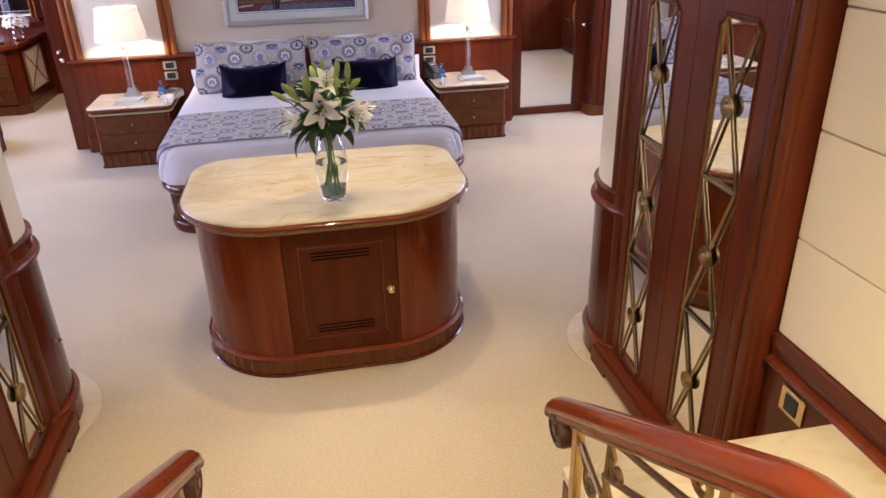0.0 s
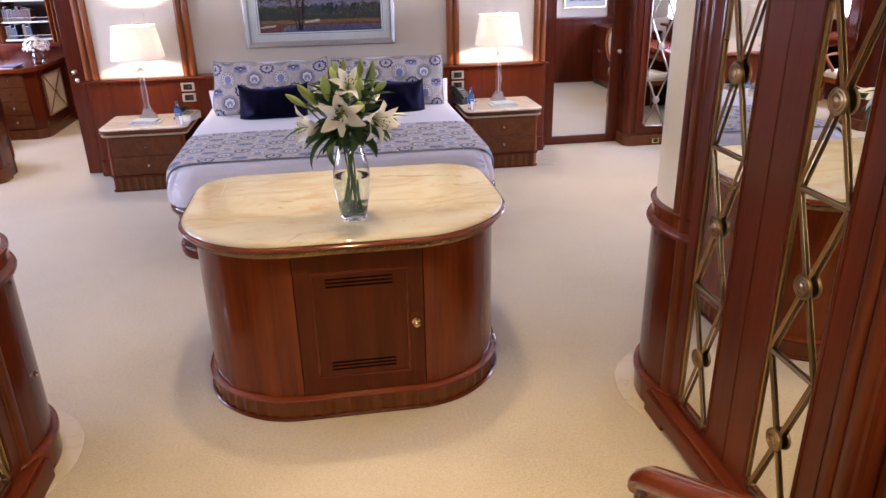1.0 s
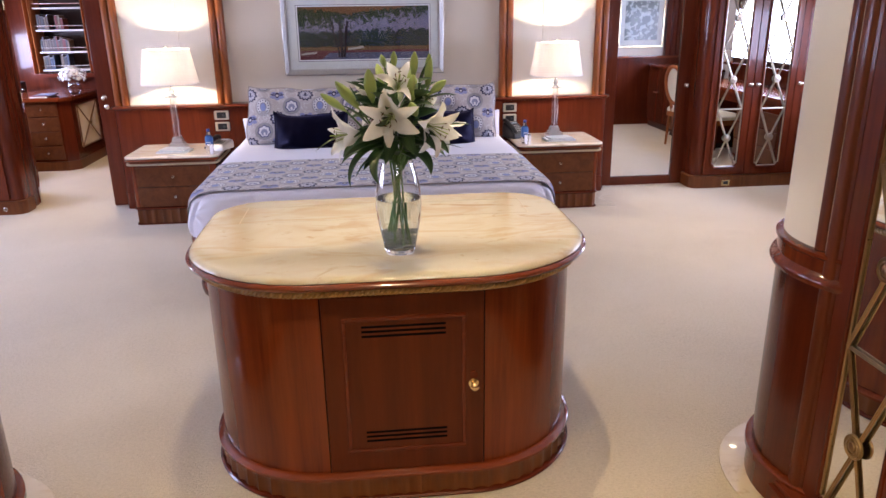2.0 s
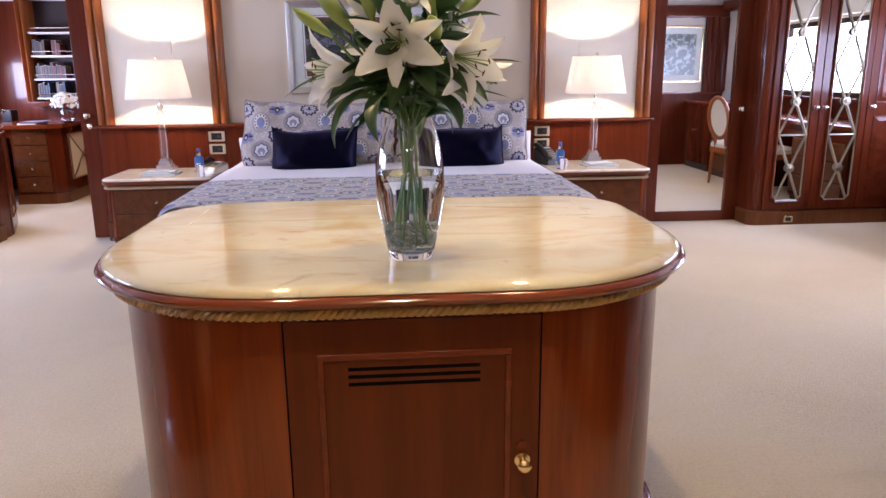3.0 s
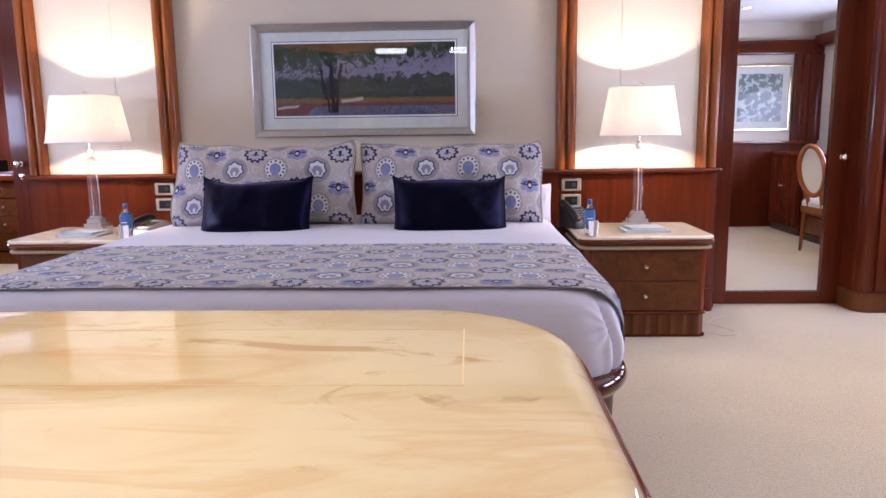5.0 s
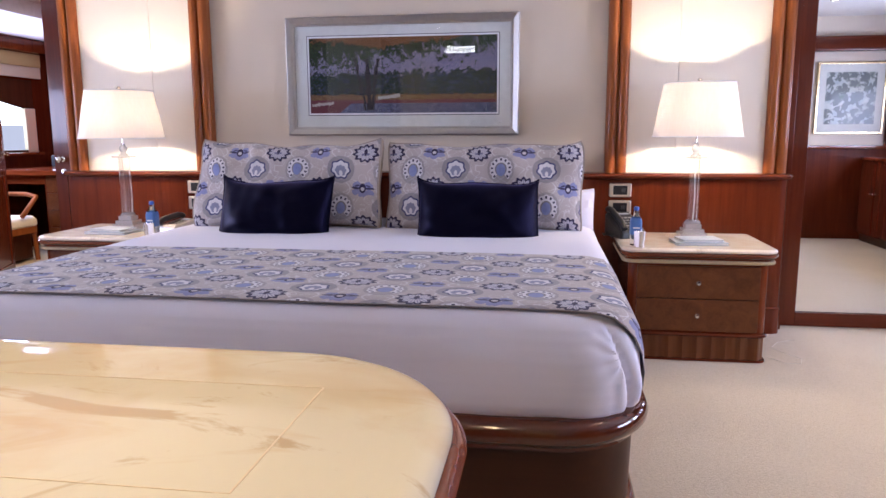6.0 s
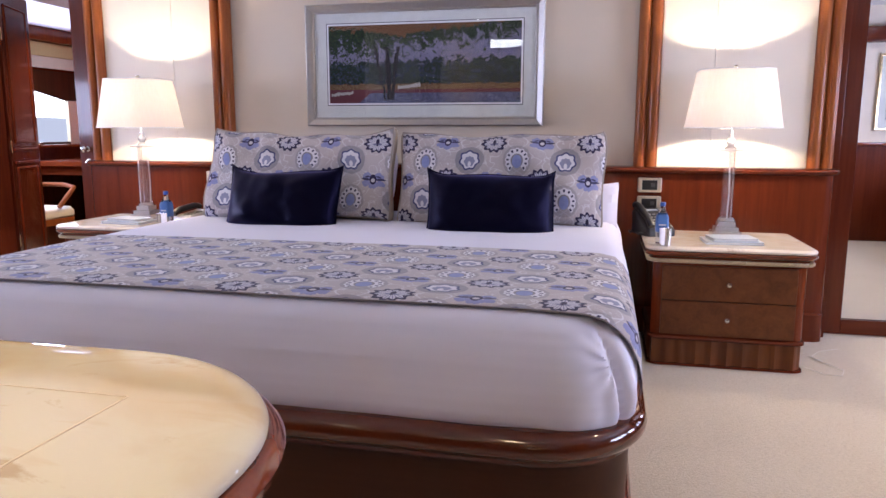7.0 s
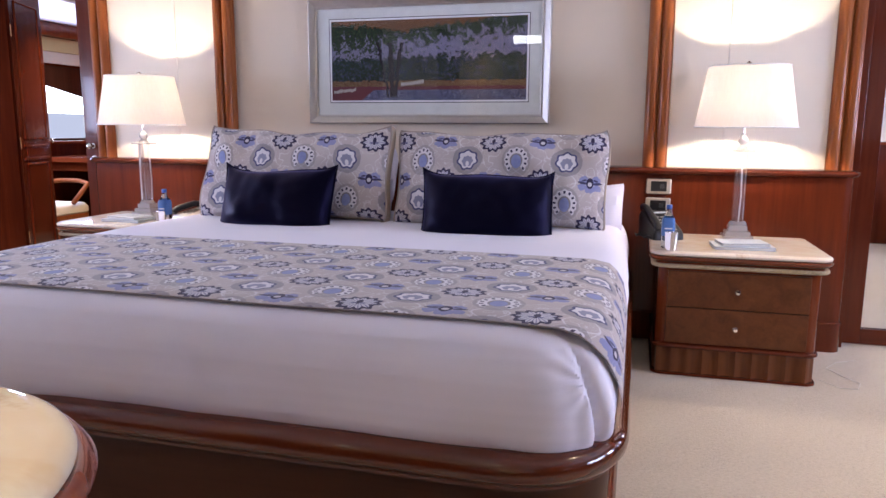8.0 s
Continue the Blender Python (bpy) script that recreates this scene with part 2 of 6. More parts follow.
def medallion_mat():
    """Printed cotton: four kinds of medallion on a half-dropped grid, joined by ogee vines."""
    k = Mat("medallion_print_cotton")
    u, v, w = k.xyz("UV")
    P, Q = MED_P, MED_Q
    ground, slate, ivory, blue, taupe = (0.455, 0.410, 0.402), (0.035, 0.030, 0.070), (0.66, 0.65, 0.68), (0.155, 0.195, 0.46), (0.235, 0.225, 0.245)
    thread = k.noise(k.coords("UV"), 420, 2)
    drift = k.noise(k.coords("UV"), 4, 2)
    col = k.mix(thread * 0.7 + drift * 0.3, tuple(c * 0.88 for c in ground), tuple(c * 1.12 for c in ground))
    # ogee vines and curling sprigs
    wave = (v * (2 * math.pi / Q)).op("COSINE") * (P * 0.21)
    for sgn in (1, -1):
        d = (u * 1.0 + wave * sgn).wrap(0, P) - P / 2
        col = k.mix(d.op("ABSOLUTE").lt(0.0026) * 0.75, col, ivory)
    curl = k.noise(k.coords("UV"), 17, 1, 0.3, 1.2)
    col = k.mix((curl - 0.5).op("ABSOLUTE").lt(0.016) * 0.6, col, ivory)
    sprig = k.noise(k.coords("UV"), 36, 1, 0.3, 1.6)
    col = k.mix((sprig - 0.5).op("ABSOLUTE").lt(0.012) * curl.gt(0.5) * 0.45, col, ivory)

    def cell(du, dv):
        a, b = u + du, v + dv
        x, y = (a + P / 2).wrap(0, P) - P / 2, (b + Q / 2).wrap(0, Q) - Q / 2
        i, j = ((a + P / 2) / P).op("FLOOR"), ((b + Q / 2) / Q).op("FLOOR")
        par = ((i + j) / 2.0).op("FRACT").gt(0.25)
        return x, y, x.hyp(y), x.op("ARCTAN2", y), par

    x, y, r, th, par = cell(0, 0)
    soft = k.noise(k.coords("UV"), 60, 3, 0.6)
    # dark scalloped flower with a fan of fine lines
    A = par
    ra = (x * 0.90).hyp(y)
    edge = (th * 11.0).op("COSINE") * 0.0055 + 0.050 + (soft - 0.5) * 0.008
    col = k.mix(ra.lt(edge) * A, col, slate)
    fan = ra.lt(edge - 0.0125) * A
    col = k.mix(fan, col, (0.56, 0.55, 0.60))
    col = k.mix(fan * (th * 22.0).op("COSINE").gt(0.45) * ra.gt(0.014), col, (0.22, 0.22, 0.32))
    col = k.mix((x * 2.4).hyp(y - 0.004).lt(0.020) * A, col, slate)
    col = k.mix((x.op("ABSOLUTE") - 0.011).hyp((y + 0.006) * 1.4).lt(0.0085) * A, col, (0.16, 0.16, 0.26))
    # blue leaf cluster with dark stalks
    B = A.op("MULTIPLY", -1.0) + 1.0
    ax = x.op("ABSOLUTE")
    petals = (ax - 0.027).hyp(y - 0.013).lt(soft * 0.022 + 0.010) + ax.hyp((y + 0.020) * 1.2).lt(soft * 0.03 + 0.010) + (ax - 0.034).hyp((y + 0.016) * 1.3).lt(soft * 0.022 + 0.008)
    col = k.mix(petals.op("MINIMUM", 1.0) * B * 0.72, col, blue)
    bough = ((ax - 0.034) * 0.28).hyp(y + 0.001 - ax * 0.12).lt(0.0058) + ((ax - 0.026) * 0.36).hyp(y - 0.020 + ax * 0.2).lt(0.0040)
    col = k.mix(bough.op("MINIMUM", 1.0) * B * 0.9, col, slate)
    col = k.mix(ax.hyp((y - 0.002) * 0.7).lt(0.0165) * B, col, slate)
    col = k.mix(ax.hyp(y + 0.002).lt(0.0095) * B, col, (0.55, 0.53, 0.55))
    x, y, r, th, par = cell(P / 2, Q / 2)
    D = par
    C = D.op("MULTIPLY", -1.0) + 1.0
    # arch of dots round a blue bud
    ry = x.hyp(y * 0.88)
    openn = th.op("ABSOLUTE").lt(2.55)
    col = k.mix(ry.lt((soft - 0.5) * 0.01 + 0.064) * C * 0.55, col, taupe)
    scal = (th * 13.0).op("COSINE") * 0.0022 + 0.0525
    col = k.mix(ry.lt(scal) * ry.gt(0.0285) * openn * C, col, ivory)
    dots = (th * 13.0).op("COSINE").gt(0.30) * ry.gt(0.0375) * ry.lt(0.0485)
    col = k.mix(dots * openn * C, col, slate)
    col = k.mix(ry.lt(0.0285) * C, col, taupe)
    bud_in = x.op("ABSOLUTE").hyp(y * 0.72 + 0.003).lt(0.0215)
    col = k.mix(bud_in * C, col, k.mix(soft, (0.15, 0.19, 0.42), (0.30, 0.34, 0.56)))
    # shell
    col = k.mix(r.lt((soft - 0.5) * 0.01 + 0.068) * D * 0.75, col, taupe)
    rim = (th * 7.0).op("COSINE") * 0.0035
    col = k.mix(r.lt(rim + 0.0475) * D, col, k.mix(soft, slate, (0.10, 0.12, 0.26)))
    col = k.mix(r.lt(rim + 0.0395) * D, col, ivory)
    col = k.mix((x.hyp(y + 0.007)).lt(rim * 0.5 + 0.0255) * D, col, (0.25, 0.26, 0.36))
    col = k.mix((x * 1.7).hyp(y + 0.020).lt(0.0135) * D, col, ivory)
    k.set(Base_Color=col, Roughness=0.85, Sheen_Weight=0.15, Specular_IOR_Level=0.15)
    return k.bump(thread, 0.12, 0.001).m


MED_P, MED_Q = 0.216, 0.187
medallion = medallion_mat()


def painting_mat():
    """A poolside garden in loose brush strokes."""
    k = Mat("garden_painting")
    u, v, w = k.xyz("UV")
    uv = k.coords("UV", (2.6, 1, 1))
    n1, n2, n4 = k.noise(uv, 9, 5, 0.7, 0.6), k.noise(uv, 24, 4, 0.65, 0.6), k.noise(uv, 60, 3, 0.6)
    sky_c = k.mix(n2, (0.09, 0.085, 0.14), (0.22, 0.205, 0.29))
    leafy = k.ramp(n2 * 0.6 + n4 * 0.4, [(0.36, (0.003, 0.007, 0.005)), (0.5, (0.010, 0.024, 0.010)), (0.6, (0.028, 0.052, 0.016)), (0.7, (0.08, 0.10, 0.036))])
    hedge = k.ramp(n2 * 0.7 + n1 * 0.3, [(0.36, (0.003, 0.008, 0.006)), (0.5, (0.012, 0.028, 0.016)), (0.58, (0.030, 0.036, 0.090)), (0.66, (0.07, 0.11, 0.05))])
    col = k.mix((v + (n1 - 0.5) * 0.45 + (n2 - 0.5) * 0.12 - u * 0.05).lt(0.52), sky_c, hedge)
    crown = (v + (n2 - 0.5) * 0.9 + (n4 - 0.5) * 0.5 + (n1 - 0.5) * 1.2 - u * 0.26).gt(0.60)
    col = k.mix(crown, col, leafy)
    # brown-orange streaks along the top: a curtain's reflection in the glass, painted into the colour
    col = k.mix((v + (n1 - 0.5) * 0.3 - (u - 0.4).op("ABSOLUTE") * 0.25).gt(0.87), col, k.ramp(n4, [(0.35, (0.05, 0.018, 0.010)), (0.65, (0.22, 0.10, 0.035))]))
    col = k.mix((v + (n1 - 0.5) * 0.09 + (n4 - 0.5) * 0.05).lt(0.245), col, k.ramp(n2 * 0.5 + n4 * 0.5, [(0.36, (0.045, 0.022, 0.012)), (0.47, (0.12, 0.055, 0.022)), (0.56, (0.17, 0.115, 0.052)), (0.68, (0.05, 0.06, 0.025))]))
    col = k.mix((v + (n2 - 0.5) * 0.03).lt(0.175), col, (0.11, 0.028, 0.035))
    pool = (v + (n2 - 0.5) * 0.02).lt(0.13) * (u - v * 0.5).gt(0.16)
    col = k.mix(pool, col, k.ramp(n4 * 0.5 + n2 * 0.5, [(0.38, (0.03, 0.035, 0.065)), (0.55, (0.10, 0.11, 0.18)), (0.68, (0.26, 0.27, 0.34))]))
    for cx, cy in ((0.07, 0.12), (0.43, 0.215)):
        ch = ((u - cx) * 1.0).op("ABSOLUTE").lt(0.06) * ((v - cy) + (u - cx) * -0.25 + (n1 - 0.5) * 0.07 + (n4 - 0.5) * 0.05).op("ABSOLUTE").lt(0.018)
        col = k.mix(ch, col, (0.36, 0.34, 0.30))
    for cx, wd, lean in ((0.325, 0.012, 0.02), (0.345, 0.009, -0.04), (0.30, 0.007, 0.08)):
        trunk = (u - cx - (v - 0.1) * lean * -1.0 + (n1 - 0.5) * 0.05).op("ABSOLUTE").lt(wd) * v.lt(0.72) * v.gt(0.04)
        col = k.mix(trunk, col, (0.008, 0.006, 0.010))
    return k.set(Base_Color=col, Roughness=0.5, Coat_Weight=0.0, Specular_IOR_Level=0.2).m


garden = painting_mat()


def botanical_mat():
    k = Mat("botanical_print")
    n1, n2 = k.noise(k.coords("UV"), 7, 4, 0.6, 0.5), k.noise(k.coords("UV"), 3, 2)
    c = k.mix(n2, (0.07, 0.09, 0.09), (0.16, 0.18, 0.16))
    c = k.mix((n1 - 0.52).gt(0.0), c, k.ramp(n2, [(0.35, (0.30, 0.36, 0.36)), (0.5, (0.48, 0.50, 0.46)), (0.65, (0.10, 0.14, 0.10))]))
    return k.set(Base_Color=c, Roughness=0.5, Coat_Weight=0.25, Coat_Roughness=0.05).m


botanical = botanical_mat()
picture_glass = Mat("picture_glazing").set(Base_Color=(1, 1, 1), Transmission_Weight=1.0, Roughness=0.0, IOR=1.31).m
mat_board = plain("cream_mount_board", (0.62, 0.63, 0.58), 0.7)
daylight = glow("bright_daylight", (0.80, 0.88, 1.0), 7.0)
stair_sky = glow("stair_window_sky", (0.88, 0.93, 1.0), 46.0)
sea_glow = glow("harbour_daylight", (0.62, 0.68, 0.92), 0.85)
bulb_glow = glow("bulb_glow", (1.0, 0.82, 0.6), 30.0)
down_glow = glow("downlight_glow", (1.0, 0.85, 0.65), 25.0)


# ---- mesh helpers ----
def thing(name, label, category, m=None, group="", kind=""):
    o = new(name)
    o.empty_display_size = 0.1
    if m is not None:
        o.matrix_world = m
    return tagged(o, label, category, group, kind)


def keep_flats(me):
    """Area-weighted normals, so that broad faces stay flat up to their rounded edges."""
    polys = me.polygons
    if not 0 < len(polys) <= 4000:
        return
    areas = [p.area for p in polys]
    if max(areas) < 10 * sorted(areas)[len(areas) // 2]:
        return
    round_vert = [[] for _ in me.vertices]
    for p, a in zip(polys, areas):
        for v in p.vertices:
            round_vert[v].append((p.normal.copy(), a))
    normals = []
    for p in polys:
        n = p.normal
        for v in p.vertices:
            total = Vector((0, 0, 0))
            for m, a in round_vert[v]:
                if n.dot(m) > 0.72:
                    total += m * a
            normals.append(total.normalized() if total.length > 0 else n)
    me.normals_split_custom_set(normals)


def link_mesh(name, me, material, parent=None, label="", smooth=True):
    me.materials.append(material)
    if smooth:
        for p in me.polygons:
            p.use_smooth = True
        try:
            me.set_sharp_from_angle(angle=radians(38))
        except AttributeError:
            pass
        keep_flats(me)
    o = new(name, me)
    if parent:
        o.parent = parent
    if label:
        o["label"] = label
    return o


def part(name, bm, material, parent=None, label="", smooth=True):
    """One bmesh as ONE mesh object under a thing or part."""
    me = bpy.data.meshes.new(name)
    bmesh.ops.recalc_face_normals(bm, faces=bm.faces)
    bm.to_mesh(me)
    bm.free()
    return link_mesh(name, me, material, parent, label, smooth)


def box(x0, x1, y0, y1, z0, z1, bevel=0.0, bm=None, seg=2):
    own = bmesh.new()
    bmesh.ops.create_cube(own, size=1)
    for v in own.verts:
        v.co = ((x0 + x1) / 2 + v.co.x * (x1 - x0), (y0 + y1) / 2 + v.co.y * (y1 - y0), (z0 + z1) / 2 + v.co.z * (z1 - z0))
    if bevel:
        bmesh.ops.bevel(own, geom=own.edges[:], offset=bevel, segments=seg, profile=0.5, affect="EDGES")
    if bm is None:
        return own
    me = bpy.data.meshes.new("tmp")
    own.to_mesh(me)
    own.free()
    bm.from_mesh(me)
    bpy.data.meshes.remove(me)
    return bm


def rr(hx, hy, r, n=10, cx=0.0, cy=0.0, back_r=None, dense=0):
    """Outline of a rounded rectangle, counter-clockwise from the front left; back_r: radius of the far corners."""
    back_r = r if back_r is None else back_r
    pts = []
    for (sx, sy, a0, q) in ((1, -1, -90, r), (1, 1, 0, back_r), (-1, 1, 90, back_r), (-1, -1, 180, r)):
        q = max(q, 1e-4)
        for i in range(n + 1):
            a = radians(a0 + 90 * i / n)
            pts.append((cx + sx * (hx - q) + q * math.cos(a), cy + sy * (hy - q) + q * math.sin(a)))
    if dense:
        out = []
        for i, p in enumerate(pts):
            q = pts[(i + 1) % len(pts)]
            d = math.dist(p, q)
            m = max(1, int(d / dense))
            out += [(p[0] + (q[0] - p[0]) * j / m, p[1] + (q[1] - p[1]) * j / m) for j in range(m)]
        pts = out
    return pts


def rings(outlines, cap0=True, cap1=True, bm=None):
    """Faces between outlines [(points, z), ...] of equal length."""
    bm = bm or bmesh.new()
    rows = [[bm.verts.new((x, y, z)) for x, y in pts] for pts, z in outlines]
    n = len(rows[0])
    for a, b in zip(rows, rows[1:]):
        for i in range(n):
            j = (i + 1) % n
            bm.faces.new((a[i], a[j], b[j], b[i]))
    if cap0:
        bm.faces.new(rows[0][::-1])
    if cap1:
        bm.faces.new(rows[-1])
    return bm


def moulded(hx, hy, r, profile, cx=0.0, cy=0.0, back_r=None, n=10, cap0=True, cap1=True, bm=None):
    """A rounded block whose side follows profile [(out, z), ...]."""
    return rings([(rr(hx + d, hy + d, max(r + d, 0.002), n, cx, cy, None if back_r is None else max(back_r + d, 0.002)), z) for d, z in profile], cap0, cap1, bm)


def lathe(profile, n=24, cx=0.0, cy=0.0, bm=None, cap0=True, cap1=True, sy=1.0):
    return rings([([(cx + r * math.cos(2 * math.pi * i / n), cy + sy * r * math.sin(2 * math.pi * i / n)) for i in range(n)], z) for r, z in profile], cap0, cap1, bm)


def tube(points, radius, n=8, bm=None, closed=False, taper=None, flat=1.0, twist=0.0, strands=0, pitch=0.03):
    """A round bar along points; strands: carve it as a rope."""
    bm = bm or bmesh.new()
    pts = [Vector(p) for p in points]
    rows, run = [], 0.0
    up = Vector((0, 0, 1))
    last = None
    for i, p in enumerate(pts):
        a = pts[i - 1] if (i or closed) else p
        b = pts[(i + 1) % len(pts)] if (i < len(pts) - 1 or closed) else p
        d = (b - a).normalized()
        if last is None:
            side = d.cross(up)
            if side.length < 1e-3:
                side = d.cross(Vector((1, 0, 0)))
        else:
            side = last - d * last.dot(d)
        side.normalize()
        last = side
        top = side.cross(d)
        if i:
            run += (p - pts[i - 1]).length
        q = radius * (taper(i / (len(pts) - 1)) if taper else 1)
        row = []
        for j in range(n):
            f = 2 * math.pi * j / n
            k = q * ((0.66 + 0.40 * abs(math.cos(strands * f / 2 - math.pi * run / pitch)) ** 0.6) if strands else 1)
            row.append(bm.verts.new(p + side * (k * math.cos(f)) + top * (k * flat * math.sin(f))))
        rows.append(row)
    for a, b in zip(rows, rows[1:] + (rows[:1] if closed else [])):
        for j in range(n):
            bm.faces.new((a[j], a[(j + 1) % n], b[(j + 1) % n], b[j]))
    if not closed:
        bm.faces.new(rows[0][::-1])
        bm.faces.new(rows[-1])
    return bm


def rope_strands(line, radius, spacing, sense=1):
    """A two-strand rope along a closed level outline [(x, y, z), ...] of dense points."""
    bm = bmesh.new()
    n = len(line)
    total = sum(math.dist(line[i], line[(i + 1) % n]) for i in range(n))
    turn = 2 * math.pi * max(1, round(total / (2 * spacing))) / total
    for k in (0, 1):
        run, pts = 0.0, []
        for i, p in enumerate(line):
            q, o = line[(i + 1) % n], line[i - 1]
            d = Vector(q) - Vector(o)
            d.normalize()
            f = sense * turn * run + math.pi * k
            pts.append(Vector(p) + Vector((d.y, -d.x, 0)) * (0.46 * radius * math.cos(f)) + Vector((0, 0, 0.46 * radius * math.sin(f))))
            run += math.dist(p, q)
        tube(pts, radius * 0.56, 8, bm, True)
    return bm


def bar(bm, a, b, r=0.006, n=6):
    return tube([a, b], r, n, bm)


def grid_part(name, nx, ny, fn, material, parent=None, label="", uv=None):
    """A sheet of nx by ny quads; fn(u, v) gives the place, uv(u, v) the print's metres."""
    verts = [fn(i / nx, j / ny) for j in range(ny + 1) for i in range(nx + 1)]
    faces = [(j * (nx + 1) + i, j * (nx + 1) + i + 1, (j + 1) * (nx + 1) + i + 1, (j + 1) * (nx + 1) + i) for j in range(ny) for i in range(nx)]
    me = bpy.data.meshes.new(name)
    me.from_pydata(verts, [], faces)
    layer = me.uv_layers.new(name="UVMap")
    for p in me.polygons:
        for li, vi in zip(p.loop_indices, p.vertices):
            i, j = vi % (nx + 1), vi // (nx + 1)
            layer.data[li].uv = uv(i / nx, j / ny) if uv else (i / nx, j / ny)
    return link_mesh(name, me, material, parent, label)


def wall_slab(name, x0, x1, y0, y1, z0, z1, material, label="", category="wall"):
    return tagged(part(name, box(x0, x1, y0, y1, z0, z1), material, None, "", False), label, category, kind="structure")


# ---- the room ----
AX = 0.07  # the axis of the stair and of the cabinet at the bed's foot

floor = wall_slab("floor", -4.6, 4.7, -3.2, 9.2, -0.12, 0.0, carpet, "cream cut-pile carpet with faint footprints", "carpet")


def half_moon(cx, sgn):
    bm = bmesh.new()
    poly = [bm.verts.new((x, y, z)) for z in (0.0, 0.004) for x, y in [(cx - sgn * 0.415 * math.cos(radians(a)), 1.64 + 0.415 * math.sin(radians(a))) for a in range(-70, 91, 5)] + [(cx, 2.055), (cx, 0.6), (cx - sgn * 0.36, 0.6)]]
    n = len(poly) // 2
    bm.faces.new(poly[n:])
    for i in range(n):
        j = (i + 1) % n
        bm.faces.new((poly[i], poly[j], poly[n + j], poly[n + i]))
    return tagged(part("floor_inlay", bm, inlay_marble, None, "", False), "pale marble floor inlay round the column foot", "floor inlay", "column inlays", "structure")


half_moon(1.63, 1)
half_moon(2 * AX - 1.63, -1)

# head wall: fabric field, lit side panels, dado with ledge
wall_slab("wall_north", -2.12, 2.12, 6.03, 6.2, 0, CEIL, wall_fabric, "cream fabric wall behind the bed")
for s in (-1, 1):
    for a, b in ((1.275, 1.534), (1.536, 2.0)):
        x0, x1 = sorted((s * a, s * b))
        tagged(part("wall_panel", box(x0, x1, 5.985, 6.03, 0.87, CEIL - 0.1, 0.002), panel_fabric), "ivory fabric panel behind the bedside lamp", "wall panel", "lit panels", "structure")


def reeds(x0, x1, y, z0, z1, depth=0.045, n=3, along="x"):
    """A pilaster of n half-round reeds between fillets, facing -y."""
    w = (x1 - x0) / n
    prof = [(x0, y + depth)]
    for i in range(n):
        a = x0 + i * w
        prof.append((a + 0.002, y + depth * 0.45))
        for q in range(9):
            f = math.pi * q / 8
            prof.append((a + w / 2 - (w / 2 - 0.004) * math.cos(f), y + depth * 0.45 - depth * 0.45 * math.sin(f)))
        prof.append((a + w - 0.002, y + depth * 0.45))
    prof.append((x1, y + depth))
    return rings([(prof, z0), (prof, z1)])


for s in (-1, 1):
    for a, b in ((1.155, 1.275), (2.0, 2.12)):
        x0, x1 = sorted((s * a, s * b))
        tagged(part("pilaster", reeds(x0, x1, 5.945, 0.88, CEIL - 0.1, 0.06, 2), honey), "reeded honey-brown wooden pilaster", "pilaster", "pilasters", "structure")

dado = tagged(part("dado", moulded(2.12, 0.065, 0.05, [(0.006, 0), (0.006, 0.13), (0.010, 0.135), (0.010, 0.145), (0.0, 0.15), (0.0, 0.80), (0.0, 0.845)], 0, 5.965, 0.002, 8), mahogany), "polished red mahogany dado behind the bed", "dado", kind="structure")
tagged(part("dado_ledge", moulded(2.12, 0.065, 0.05, [(0.004, 0.845), (0.018, 0.85), (0.026, 0.858), (0.028, 0.866), (0.022, 0.874), (0.008, 0.88)], 0, 5.965, 0.002, 8), mahogany_x), "polished mahogany ledge along the dado", "ledge", kind="structure")
tagged(part("crown_moulding", box(-2.12, 2.12, 5.9, 6.03, CEIL - 0.1, CEIL, 0.01), mahogany_x), "dark mahogany crown moulding", "moulding", kind="structure")


# side openings of the head wall
wall_slab("wall_north_1", 2.12, 4.6, 6.24, 6.36, 0, CEIL, mahogany, "mahogany panelling beside the bed")
wall_slab("wall_north_2", 2.12, 3.0, 6.1, 6.24, 2.0, CEIL, mahogany, "mahogany panel above the mirrored door")
wall_slab("wall_north_3", -2.98, -2.12, 6.06, 6.2, 2.02, CEIL, mahogany, "mahogany panel above the study doorway")
wall_slab("wall_north_4", -4.6, -2.98, 6.06, 6.2, 0, CEIL, mahogany, "mahogany panelling behind the wardrobe")

knob_prof = [(0.0145, 0.0), (0.016, 0.003), (0.010, 0.006), (0.008, 0.018), (0.016, 0.026), (0.021, 0.036), (0.020, 0.046), (0.012, 0.053), (0.003, 0.055)]


def lathe_y(profile, x, y, z, sgn=-1, n=14, scale=1.0):
    """A turned piece whose axis runs along y."""
    bm = lathe([(r * scale, h * scale) for r, h in profile], n)
    for v in bm.verts:
        v.co = (x + v.co.x, y + sgn * v.co.z, z + v.co.y)
    return bm


def lathe_x(profile, x, y, z, sgn=-1, n=14, scale=1.0):
    bm = lathe([(r * scale, h * scale) for r, h in profile], n)
    for v in bm.verts:
        v.co = (x + sgn * v.co.z, y + v.co.x, z + v.co.y)
    return bm


# mirrored door
md = thing("door_1", "closed mahogany door with a tall mirror", "door", kind="structure")
MY = 6.10
part("jamb", box(2.12, 2.155, 6.0, 6.24, 0, 2.0, 0.003), mahogany, md)
part("jamb", box(2.965, 3.0, 6.03, 6.24, 0, 2.0, 0.003), mahogany, md)
part("stile", box(2.158, 2.256, MY - 0.02, MY + 0.03, 0.004, 1.996, 0.004), mahogany, md)
part("stile", box(2.842, 2.962, MY - 0.02, MY + 0.03, 0.004, 1.996, 0.004), mahogany, md)
part("bottom_rail", box(2.256, 2.842, MY - 0.02, MY + 0.03, 0.004, 0.082, 0.004), mahogany_x, md)
